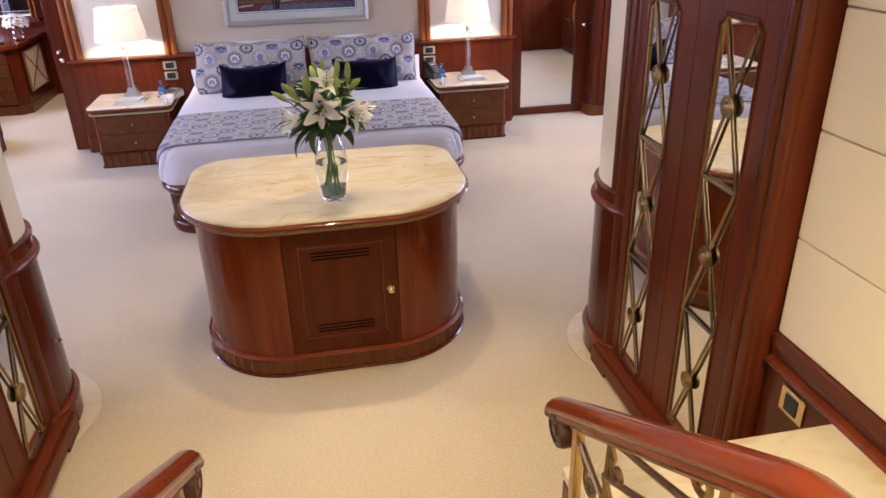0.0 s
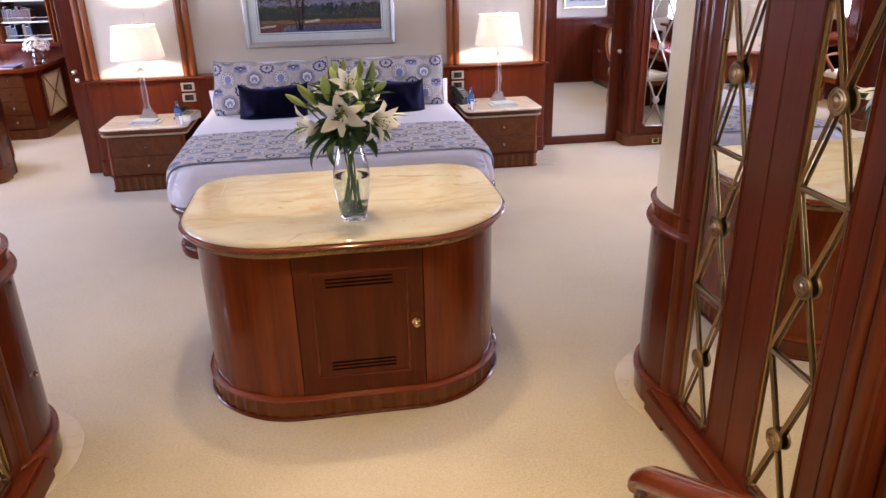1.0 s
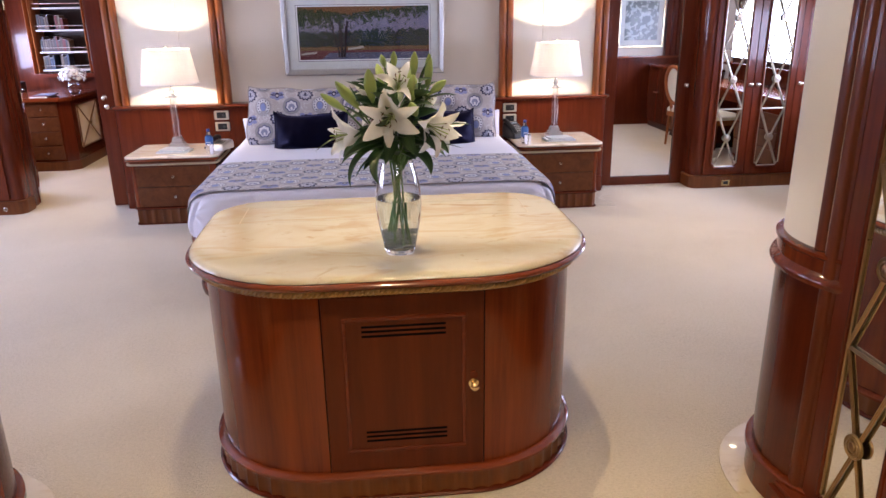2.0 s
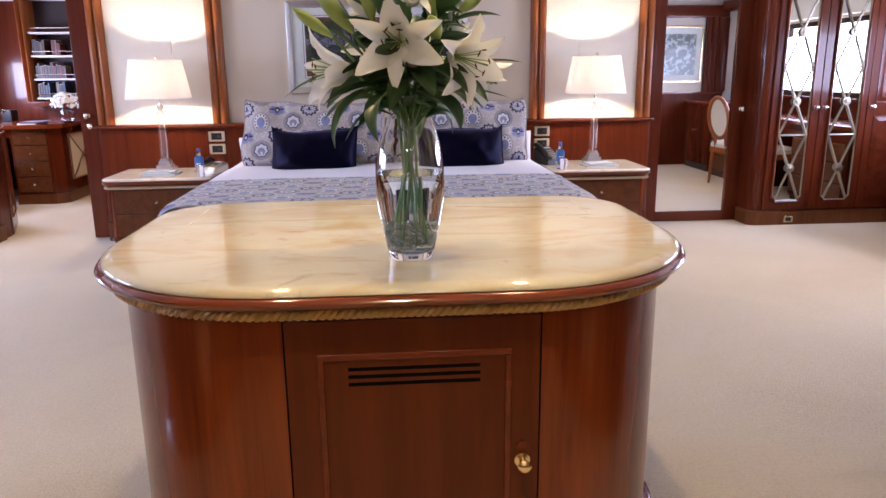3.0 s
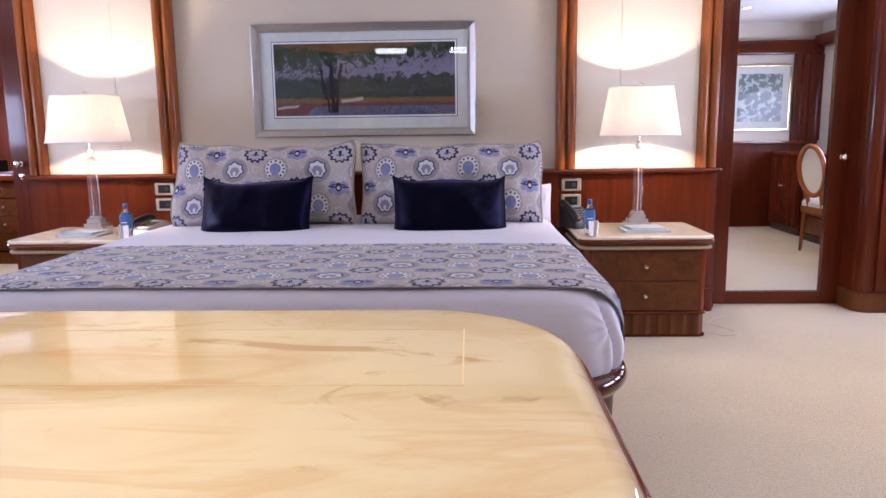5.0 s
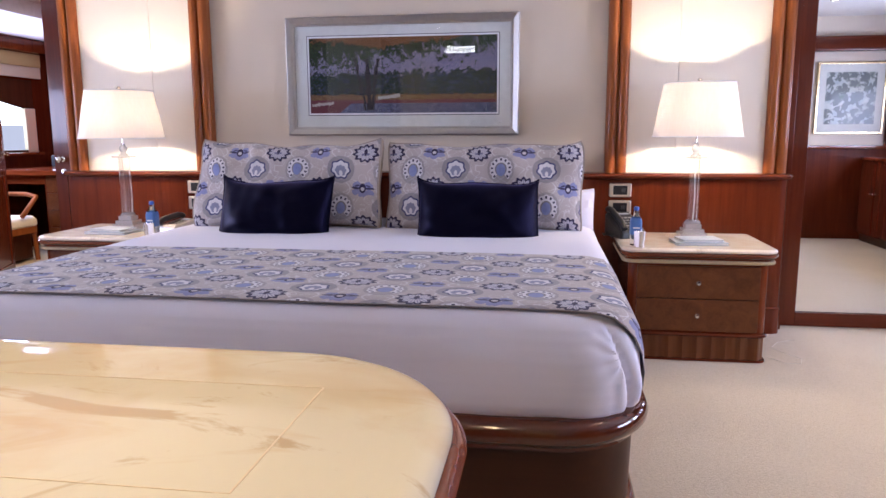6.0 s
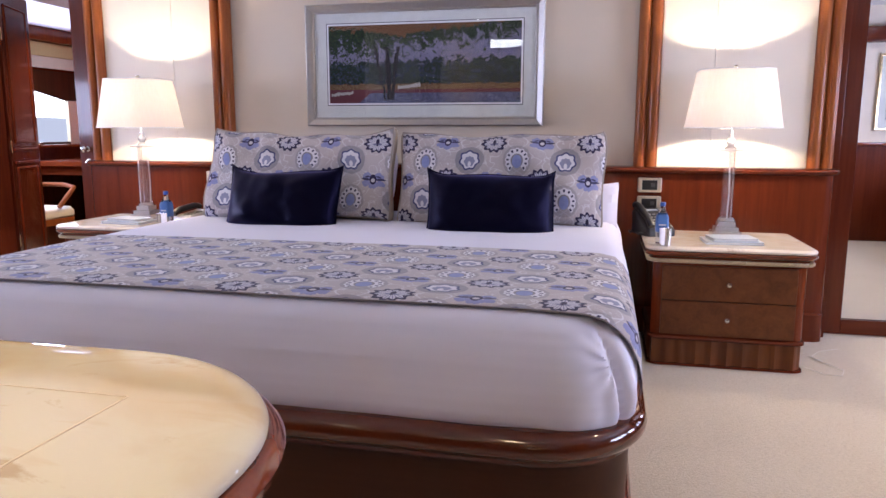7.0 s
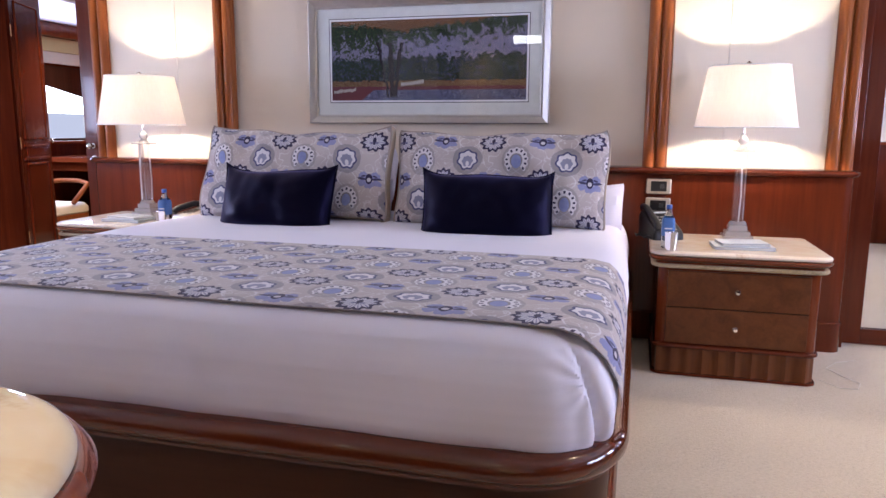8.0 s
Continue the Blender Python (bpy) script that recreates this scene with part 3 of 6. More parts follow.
part("top_rail", box(2.256, 2.842, MY - 0.02, MY + 0.03, 1.87, 1.996, 0.004), mahogany_x, md)
bm = box(2.25, 2.848, MY + 0.002, MY + 0.012, 0.078, 1.874)
part("mirror", bm, mirror, md, "tall bevelled mirror")
part("door_knob", lathe_y(knob_prof, 2.918, MY - 0.02, 0.925), nickel, md, "polished nickel knob")


def medal(bm, centre, normal, r=0.022, deep=1.0):
    """A small turned boss: stacked discs with ring grooves along normal."""
    q = Vector(normal).to_track_quat("Z", "Y").to_matrix()
    own = lathe([(r * 0.7, 0), (r * 0.95, 0.002 * deep), (r, 0.006 * deep), (r, 0.012 * deep), (r * 0.93, 0.0165 * deep), (r * 0.84, 0.017 * deep), (r * 0.80, 0.0135 * deep), (r * 0.72, 0.0135 * deep), (r * 0.68, 0.017 * deep), (r * 0.56, 0.018 * deep), (r * 0.52, 0.014 * deep), (r * 0.42, 0.014 * deep), (r * 0.38, 0.019 * deep), (r * 0.2, 0.022 * deep), (r * 0.05, 0.0225 * deep)], 24)
    for v in own.verts:
        v.co = q @ v.co + Vector(centre)
    me = bpy.data.meshes.new("tmp")
    own.to_mesh(me)
    own.free()
    bm.from_mesh(me)
    bpy.data.meshes.remove(me)


def twin_bar(bm, a, b, r, across):
    """A grooved flat bar: two fine rods side by side."""
    a, b = Vector(a), Vector(b)
    d = (b - a).normalized()
    side = d.cross(Vector(across)).normalized() * (r * 0.62)
    for k in (-1, 1):
        tube([a + side * k, b + side * k], r * 0.62, 6, bm)


def notched(w, h, k=0.028):
    """Outline of a tall panel whose corners are scooped."""
    a, b = w / 2, h / 2
    pts = []
    for sx, sy in ((1, -1), (1, 1), (-1, 1), (-1, -1)):
        c = [(sx * (a - k), sy * b), (sx * (a - k), sy * (b - k * 0.35)), (sx * (a - k * 0.35), sy * (b - k)), (sx * a, sy * (b - k))]
        pts += c if sx * sy < 0 else c[::-1]
    return pts


def lattice_panel(parent, to_world, w, z0, z1, cells, metal_mat, r=0.0055, boss=0.022):
    """A mirror with bead edge and crossed bars, in the plane that to_world(across, up, out) names."""
    h, zc = z1 - z0, (z0 + z1) / 2
    ol = notched(w, h)
    bm = bmesh.new()
    bm.faces.new([bm.verts.new(to_world(x, zc + y, 0.004)) for x, y in ol])
    part("mirror", bm, mirror, parent, "mirror panel with scooped corners", False)
    part("mirror_bead", tube([to_world(x, zc + y, 0.008) for x, y in ol], r * 0.9, 6, None, True), metal_mat, parent, "antique metal bead")
    part("mirror_moulding", tube([to_world(x * (1 + 0.02 / w), zc + y * (1 + 0.02 / h), 0.011) for x, y in ol], 0.008, 8, None, True), mahogany, parent, "scooped mahogany moulding")
    o = Vector(to_world(0, 0, 1)) - Vector(to_world(0, 0, 0))
    a, step = w / 2 - r, h / cells
    for i in range(cells):
        lat = bmesh.new()
        b0, b1 = z0 + i * step, z0 + (i + 1) * step
        k0 = 0.028 if i == 0 else 0
        k1 = 0.028 if i == cells - 1 else 0
        twin_bar(lat, to_world(-a + k0 * 0.6, b0 + k0 * 0.4, 0.010), to_world(a - k1 * 0.6, b1 - k1 * 0.4, 0.010), r, o)
        twin_bar(lat, to_world(a - k0 * 0.6, b0 + k0 * 0.4, 0.014), to_world(-a + k1 * 0.6, b1 - k1 * 0.4, 0.014), r, o)
        if i:
            twin_bar(lat, to_world(-a, b0, 0.011), to_world(a, b0, 0.011), r, o)
        la = part("lattice", lat, metal_mat, parent, "crossed metal lattice bars")
        bo = bmesh.new()
        medal(bo, to_world(0, (b0 + b1) / 2, 0.012), o, boss, 0.8)
        part("boss", bo, metal_mat, la, "ringed round boss")


# built-in wardrobes either side of the head wall
def wardrobe(sgn):
    mirrored = sgn > 0
    w = thing("wardrobe", "tall mahogany wardrobe with lattice mirrors in its doors" if mirrored else "tall panelled mahogany wardrobe beside the study doorway", "wardrobe", group="built-in wardrobes")
    fy, x0, x1 = 5.86, 2.96, 4.48
    cx, hx, cy, hy = sgn * (x0 + x1) / 2, (x1 - x0) / 2, (fy + 6.23) / 2, (6.23 - fy) / 2
    if not mirrored:
        cy, hy = (fy + 6.055) / 2, (6.055 - fy) / 2
    part("body", moulded(hx, hy, 0.07, [(0, 0.11), (0, CEIL - 0.002)], cx, cy, 0.002, 8), mahogany, w)
    part("plinth", moulded(hx, hy, 0.07, [(0.012, 0), (0.012, 0.095), (0.016, 0.1), (0.016, 0.112), (0.006, 0.118)], cx, cy, 0.002, 8), wood_plinth, w)
    for k, (a, b) in enumerate(((3.05, 3.437), (3.443, 3.83), (3.836, 4.2))):
        dx0, dx1 = sorted((sgn * a, sgn * b))
        d = part("door", box(dx0, dx1, fy - 0.018, fy - 0.001, 0.13, 2.12, 0.003), mahogany, w)
        if mirrored and k < 2:
            mx = (3.238, 3.645)[k]
            lattice_panel(d, lambda s, z, o, mx=mx: (mx + s, fy - 0.018 - o, z), 0.235, 0.205, 1.77, 3, champagne, 0.0052, 0.033)
        else:
            for z0, z1 in ((0.2, 0.86), (0.98, 2.04)):
                part("raised_panel", moulded((b - a) / 2 - 0.07, (z1 - z0) / 2, 0.004, [(0.012, -0.004), (0.006, 0.006), (0.0, 0.004), (-0.03, 0.012), (-0.032, 0.012)], 0, 0, None, 2), mahogany, d).matrix_basis = pose(sgn * (a + b) / 2, fy - 0.018, (z0 + z1) / 2, 90, 0, 0)
        kx = {0: 3.405, 1: 3.475, 2: 3.87}[k]
        part("knob", lathe_y(knob_prof, sgn * kx, fy - 0.018, 0.94, -1, 12, 0.8), nickel, d, "polished nickel knob")
    if mirrored:
        s = part("socket", box(3.24, 3.32, fy - 0.022, fy - 0.012, 0.02, 0.075, 0.004), brass, w, "brass floor-level socket")
        part("socket_face", box(3.258, 3.302, fy - 0.026, fy - 0.02, 0.032, 0.063, 0.002), black, s)
    else:
        s = part("vent_ring", tube([(-3.10 + 0.014 * math.cos(a / 8 * math.pi), fy - 0.014, 0.05 + 0.014 * math.sin(a / 8 * math.pi)) for a in range(16)], 0.004, 6, None, True), nickel, w, "small nickel ring")
    return w


wood_plinth = plinth_wood
wardrobe(1)
wardrobe(-1)

# study doorway: lining, sliding leaf in its pocket, hinged leaf
sl = thing("door_2", "mahogany sliding door drawn back into its pocket", "door", kind="structure")
part("leaf", box(-2.27, -2.121, 6.03, 6.075, 0.004, 2.02, 0.005), mahogany, sl)
part("door_knob", lathe_y(knob_prof, -2.21, 6.03, 0.945), nickel, sl, "polished nickel knob")
part("key_plate", lathe_y([(0.020, 0), (0.020, 0.004), (0.010, 0.008), (0.003, 0.009)], -2.205, 6.03, 0.865), nickel, sl, "round nickel key plate")

hl = thing("door_3", "open mahogany study door with two raised panels", "door", pose(-2.99, 6.21, 0, 0, 0, 113), kind="structure")
part("leaf", box(0, 0.52, -0.02, 0.02, 0.006, 2.0, 0.004), mahogany, hl)
for sy in (-1, 1):
    for z0, z1 in ((0.16, 0.78), (1.0, 1.88)):
        part("raised_panel", moulded(0.16, (z1 - z0) / 2, 0.004, [(0.014, -0.004), (0.008, 0.006), (0.0, 0.004), (-0.03, 0.013), (-0.032, 0.013)], 0, 0, None, 2), mahogany, hl).matrix_basis = pose(0.26, sy * 0.02, (z0 + z1) / 2, 90 * (-sy) * -1 if sy < 0 else -90, 0, 0)
    for z0, z1 in ((0.16, 0.78), (1.0, 1.88)):
        ring = rr(0.18, (z1 - z0) / 2 + 0.02, 0.006, 2)
        part("panel_moulding", tube([(0.26 + a, sy * 0.021, (z0 + z1) / 2 + b) for a, b in ring], 0.009, 8, None, True), cherry, hl)
    for z in (0.84, 0.93):
        part("moulding", box(0.05, 0.47, sy * 0.02 - 0.008, sy * 0.02 + 0.008, z - 0.009, z + 0.009, 0.003), cherry_x, hl)
for z in (0.3, 0.95, 1.7):
    part("hinge", tube([(0.0, -0.024, z - 0.04), (0.0, -0.024, z + 0.04)], 0.007, 8), brass, hl, "brass hinge")
part("door_handle", lathe_y(knob_prof, 0.49, -0.02, 0.96, -1, 12, 0.7), nickel, hl, "nickel knob")

# the shell round the room
def window_wall(name, x0, x1, y0, y1, wins, mat_low, mat_up, label, z_top=CEIL):
    """A wall along y with openings wins [(ya, yb, za, zb)], dado below, fabric above, in pieces that butt."""
    edges = [y0] + [v for w in wins for v in w[:2]] + [y1]
    for i in range(0, len(edges), 2):
        if edges[i + 1] > edges[i]:
            wall_slab(name, x0, x1, edges[i], edges[i + 1], 0, z_top, mat_up, label)
    for ya, yb, za, zb in wins:
        wall_slab(name, x0, x1, ya, yb, 0, za, mat_low, label)
        wall_slab(name, x0, x1, ya, yb, zb, z_top, mat_up, label)


def ship_window(name, x, y0, y1, z0, z1, inward, label):
    """A hull window: frame, pane, curtain pelmet; inward is +1 where the room lies on +x."""
    w = thing(name, label, "window", kind="structure")
    for a, b, c, d in ((y0, y1, z0, z0 + 0.05), (y0, y1, z1 - 0.05, z1), (y0, y0 + 0.05, z0 + 0.05, z1 - 0.05), (y1 - 0.05, y1, z0 + 0.05, z1 - 0.05)):
        part("window_frame", box(x - 0.03, x + 0.03, a, b, c, d, 0.004), dark_wood, w)
    pane = part("pane", box(x - 0.004, x + 0.004, y0 + 0.045, y1 - 0.045, z0 + 0.045, z1 - 0.045), glass("window_glass"), w, "clear window pane", False)
    pane.visible_shadow = False
    part("window_sill", box(min(x, x + inward * 0.14), max(x, x + inward * 0.14), y0 - 0.03, y1 + 0.03, z0 - 0.03, z0, 0.006), mahogany_y, w)
    part("pelmet", box(min(x + inward * 0.05, x + inward * 0.16), max(x + inward * 0.05, x + inward * 0.16), y0 - 0.08, y1 + 0.08, z1 + 0.02, z1 + 0.22, 0.01), padded, w, "cream padded pelmet")
    return w


window_wall("wall_east", 4.5, 4.62, 2.4, 6.36, [(3.3, 4.75, 0.96, 1.72), (5.0, 5.75, 0.96, 1.72)], mahogany, wall_fabric, "cream hull wall with mahogany below the windows")
ship_window("window_1", 4.56, 3.3, 4.75, 0.96, 1.72, -1, "bright hull window in a dark frame")
ship_window("window_2", 4.56, 5.0, 5.75, 0.96, 1.72, -1, "bright hull window in a dark frame")
window_wall("wall_west", -4.62, -4.5, 1.5, 6.06, [(2.2, 3.6, 0.98, 1.62), (4.0, 5.4, 0.98, 1.62)], mahogany, wall_fabric, "cream hull wall with mahogany below the windows")
ship_window("window_3", -4.56, 2.2, 3.6, 0.98, 1.62, 1, "bright hull window in a dark frame")
ship_window("window_4", -4.56, 4.0, 5.4, 0.98, 1.62, 1, "bright hull window in a dark frame")
for x in (5.2, -5.2):
    bm = bmesh.new()
    bm.faces.new([bm.verts.new(p) for p in ((x, -2, -1), (x, 10, -1), (x, 10, 4), (x, -2, 4))])
    tagged(part("backdrop", bm, daylight, None, "", False), "bright hazy daylight outside the hull", "sky", kind="structure")
for y0, y1, x, turn in ((3.3, 4.75, 4.49, 90), (5.0, 5.75, 4.49, 90), (2.2, 3.6, -4.49, -90), (4.0, 5.4, -4.49, -90)):
    area_lamp(pose(x, (y0 + y1) / 2, 1.3, 90, 0, turn), y1 - y0 - 0.1, 0.55, WINDOW_W * (y1 - y0))

# starboard nook wall with a dado and a print
wall_slab("wall_south", 2.9, 4.62, 2.3, 2.4, 0, CEIL, wall_fabric, "cream wall with a framed print")
wall_slab("wall_south_1", 2.8, 2.9, 1.56, 2.4, 0, CEIL, mahogany, "mahogany panelled return")
wall_slab("wall_south_2", 1.9, 2.8, 1.46, 1.6, 0, CEIL, mahogany, "mahogany panelled wall")
wall_slab("wall_south_3", -4.62, 2 * AX - 1.9, 1.46, 1.6, 0, CEIL, mahogany, "mahogany panelled wall")
tagged(part("nook_dado", box(2.9, 4.5, 2.4, 2.44, 0, 0.93, 0.003), mahogany), "dark mahogany dado under the print", "dado", kind="structure")
tagged(part("nook_ledge", box(2.88, 4.5, 2.4, 2.47, 0.93, 0.965, 0.008), cherry_x), "mahogany dado ledge", "ledge", kind="structure")
tagged(part("nook_crown", box(2.88, 4.5, 2.4, 2.5, 1.90, 2.05, 0.02), mahogany_x), "mahogany cornice above the print", "cornice", kind="structure")
tagged(part("nook_pilaster", rings([([(2.9 + x, 2.44 + y) for x, y in ((0, -0.04), (0, 0.02), (0.03, 0.045), (0.06, 0.02), (0.09, 0.045), (0.12, 0.02), (0.12, -0.04))], z) for z in (0.965, 1.90)]), honey), "reeded wooden pilaster", "pilaster", kind="structure")
tagged(part("corner_post", rings([([(4.22 + x, 2.44 + y) for x, y in ((0, -0.04), (0, 0.03), (0.04, 0.06), (0.08, 0.03), (0.12, 0.06), (0.16, 0.03), (0.2, 0.06), (0.28, 0.06), (0.28, -0.04))], z) for z in (0.965, 1.90)]), mahogany), "dark reeded mahogany corner post", "post", kind="structure")
tagged(part("hull_cornice", box(4.4, 4.5, 2.44, 5.85, 1.96, 2.1, 0.02), mahogany_y), "mahogany cornice over the hull windows", "cornice", kind="structure")
tagged(part("wall_socket", box(3.06, 3.15, 2.44, 2.452, 0.03, 0.09, 0.004), brass), "brass socket low on the dado", "socket")
tagged(part("wall_switch", box(3.14, 3.24, 2.44, 2.452, 0.83, 0.89, 0.004), nickel), "polished switch plate on the dado", "switch")

# ceilings
tagged(part("ceiling", box(-4.62, 4.62, 0.42, 6.36, CEIL, CEIL + 0.1), white_paint, None, "", False), "white panelled ceiling", "ceiling", kind="structure")
tagged(part("ceiling_1", box(2 * AX - 1.5, 1.5, -3.2, 0.42, 3.0, 3.1), white_paint, None, "", False), "white ceiling over the stair", "ceiling", kind="structure")
tagged(part("bulkhead", box(2 * AX - 1.5, 1.5, 0.42, 0.5, CEIL + 0.1, 3.1), white_paint, None, "", False), "white bulkhead above the stair", "bulkhead", kind="structure")
uw = thing("window_6", "row of high narrow windows at the stair head", "window", kind="structure")
for x0, x1 in ((-1.07, -0.51), (0.29, 0.60)):
    part("pane", box(x0, x1, -3.097, -3.092, 2.55, 2.745), stair_sky, uw, "bright high window pane", False)
    for a, b, c, d in ((x0 - 0.03, x1 + 0.03, 2.52, 2.55), (x0 - 0.03, x1 + 0.03, 2.745, 2.775), (x0 - 0.03, x0, 2.55, 2.745), (x1, x1 + 0.03, 2.55, 2.745)):
        part("window_frame", box(a, b, -3.098, -3.07, c, d, 0.003), mahogany_x, uw)
wall_slab("wall_south_4", 2 * AX - 1.5, 1.5, -3.2, -3.1, 0, 3.0, wall_fabric, "cream wall at the stair head")


def downlight(x, y, z, watts, colour=WARM, size=95):
    d = thing("downlight", "small recessed ceiling downlight, lit", "downlight", pose(x, y, z), "ceiling downlights")
    part("trim_ring", tube([(0.038 * math.cos(a * math.pi / 10), 0.038 * math.sin(a * math.pi / 10), -0.003) for a in range(20)], 0.007, 6, None, True), nickel, d)
    part("lens", lathe([(0.030, -0.001), (0.030, -0.004)], 16), down_glow, d, "glowing lens")
    spot_lamp(x, y, z - 0.02, watts, colour, size)


for x, y, k in ((-0.39, 2.15, 1.95), (0.56, 2.15, 2.45), (AX, 0.95, 2.6), (2.8, 5.65, 0.3), (1.25, 4.52, 0.12), (-1.01, 4.57, 0.12), (-2.1, 3.0, 1.6), (2.0, 4.2, 1.7), (3.3, 3.4, 1.8), (3.2, 5.0, 1.5), (-3.2, 4.6, 0.4)):
    downlight(x, y, CEIL, SPOT_W * k, WARM, 86 if y == 2.15 else 72 if y == 0.95 else 78 if abs(x) in (2.1, 2.0) else 95)
for x, y in ((AX - 0.5, -1.2), (AX + 0.5, -1.2)):
    downlight(x, y, 3.0, SPOT_W * 7.2, WARM, 115)

# ---- stair: landing, steps, side walls, screens ----
PLAT = 0.745
RISE = PLAT / 4
for s in (-1, 1):
    xa, xb = sorted((AX + s * 0.50, AX + s * 1.305))
    ledge = tagged(part("landing", box(xa, xb, -3.1, 0.06, 0, PLAT - 0.03), mahogany_x, None, "", False), "mahogany-faced stair landing", "landing", kind="structure")
    tagged(part("landing_top", box(xa, xb, -3.1, 0.080, PLAT - 0.03, PLAT, 0.008), marble), "polished cream marble landing slab", "landing", kind="structure")
for i in range(4):
    y1 = 0.10 - i * 0.27
    y0 = y1 - 0.27 if i < 3 else -3.1
    tagged(part("step", box(AX - 0.5, AX + 0.5, y0, y1, 0, RISE * (i + 1) - 0.025), mahogany_x, None, "", False), "mahogany stair riser", "step", "stair steps", "structure")
    tagged(part("tread", box(AX - 0.5, AX + 0.5, y0, y1 + 0.02, RISE * (i + 1) - 0.025, RISE * (i + 1), 0.006), marble), "cream marble stair tread", "tread", "stair treads", "structure")


def stair_side(s):
    """Side wall of the stair: mahogany dado, padded panels, then the screen and its round end."""
    X = lambda d: AX + s * d
    def bx(d0, d1, y0, y1, z0, z1, bev=0.0):
        a, b = sorted((X(d0), X(d1)))
        return box(a, b, y0, y1, z0, z1, bev)
    name = "wall_east_1" if s > 0 else "wall_west_1"
    tagged(part(name, bx(1.34, 1.44, -3.1, 0.42, 0, 3.0), wall_fabric, None, "", False), "wall beside the stair", "wall", kind="structure")
    tagged(part("stair_dado", bx(1.31, 1.34, -3.1, 0.40, 0, 0.80), mahogany), "mahogany dado beside the stair", "dado", kind="structure")
    tagged(part("dado_rail", bx(1.285, 1.34, -3.1, 0.40, 0.735, 0.765, 0.012), cherry_x), "rounded mahogany dado rail", "dado rail", kind="structure")
    tagged(part("dado_cap", bx(1.30, 1.34, -3.1, 0.40, 0.80, 0.845, 0.004), mahogany_y), "mahogany dado cap", "dado cap", kind="structure")
    for i in range(6):
        z0 = 0.847 + i * 0.322
        tagged(part("wall_panel", bx(1.315, 1.34, -3.1, 0.398, z0, z0 + 0.319, 0.006), padded), "cream padded wall panel beside the stair", "wall panel", "padded panels", "structure")
    # screen
    sc = thing("mirror_screen", "mahogany screen with two lattice mirrors beside the stair", "screen", group="mirror screens")
    F = 1.262
    part("backing", bx(1.28, 1.86, 0.42, 1.56, 0.0, CEIL), screen_wood, sc)
    part("plinth", bx(1.20, 1.28, 0.42, 1.53, 0.03, 0.095, 0.004), screen_wood_y, sc)
    for y0, y1 in ((0.42, 0.55), (1.37, 1.53)):
        part("bracket_foot", bx(1.202, 1.28, y0, y1, 0.0, 0.03, 0.003), screen_wood_y, sc)
    part("plinth_cap", bx(1.215, 1.28, 0.42, 1.52, 0.095, 0.115, 0.006), screen_wood_y, sc)
    for y0, y1 in ((0.555, 0.645), (0.865, 1.008), (1.012, 1.143), (1.357, 1.44)):
        part("stile", bx(F - 0.0, 1.28, y0, y1, 0.115, 2.2, 0.003), screen_wood, sc)
    for y0, y1 in ((0.645, 0.865), (1.143, 1.357)):
        part("rail", bx(F, 1.28, y0, y1, 0.115, 0.15, 0.002), screen_wood_y, sc)
        part("rail", bx(F, 1.28, y0, y1, 1.735, 2.2, 0.002), screen_wood_y, sc)
        yc = (y0 + y1) / 2
        lattice_panel(sc, lambda a, z, o, yc=yc: (X(1.274 - o), yc + a, z), y1 - y0, 0.15, 1.735, 3, bronze, 0.0056, 0.037)
    for y0, y1 in ((0.42, 0.553), (1.44, 1.57)):
        w = (y1 - y0 - 0.02) / 2
        prof = [(1.28, y0), (1.262, y0 + 0.002)]
        for i in range(2):
            for q in range(9):
                f = math.pi * q / 8
                prof.append((1.258 - 0.015 * math.sin(f), y0 + 0.01 + i * w + w / 2 - (w / 2 - 0.002) * math.cos(f)))
        prof.append((1.262, y1 - 0.002))
        prof.append((1.28, y1))
        prof = [(X(a), b) for a, b in prof]
        part("reeded_post", rings([(prof, 0.115), (prof, CEIL)]), reed_wood, sc, "reeded mahogany post")
    # round end
    rc = thing("column", "round column, mahogany below and cream fabric above", "column", pose(X(1.565), 1.61, 0), "round columns", "structure")
    R = 0.335
    part("foot", lathe([(R + 0.012, 0), (R + 0.012, 0.10), (R + 0.022, 0.105), (R + 0.022, 0.125), (R + 0.004, 0.135)], 48), cherry, rc)
    part("shaft", lathe([(R, 0.13), (R, 0.80)], 48), mahogany, rc)
    part("band", lathe([(R + 0.002, 0.80), (R + 0.02, 0.805), (R + 0.026, 0.82), (R + 0.02, 0.835), (R + 0.006, 0.845), (R + 0.006, 0.885), (R + 0.014, 0.892), (R + 0.014, 0.902), (R - 0.004, 0.91)], 48), cherry, rc, "moulded mahogany band")
    part("upper_shaft", lathe([(R - 0.008, 0.90), (R - 0.008, CEIL)], 48), padded, rc, "cream fabric upper shaft")
    return rc


for s in (1, -1):
    stair_side(s)
tagged(part("door_stop_knob", lathe_x(knob_prof, AX - 1.225, 1.60, 0.42, 1, 12, 0.5), nickel), "small nickel knob on the column", "knob")
pl = thing("switch_plate", "brass switch plate with a black insert", "switch", pose(AX + 1.31, 0.26, 0.665))
part("plate", box(-0.008, 0.0, -0.055, 0.055, -0.045, 0.045, 0.006), brass, pl)
part("insert", box(-0.012, -0.004, -0.028, 0.028, -0.03, 0.03, 0.003), black, pl)


brass_bar = metal("aged_brass_bar", (0.58, 0.42, 0.22), 0.3)


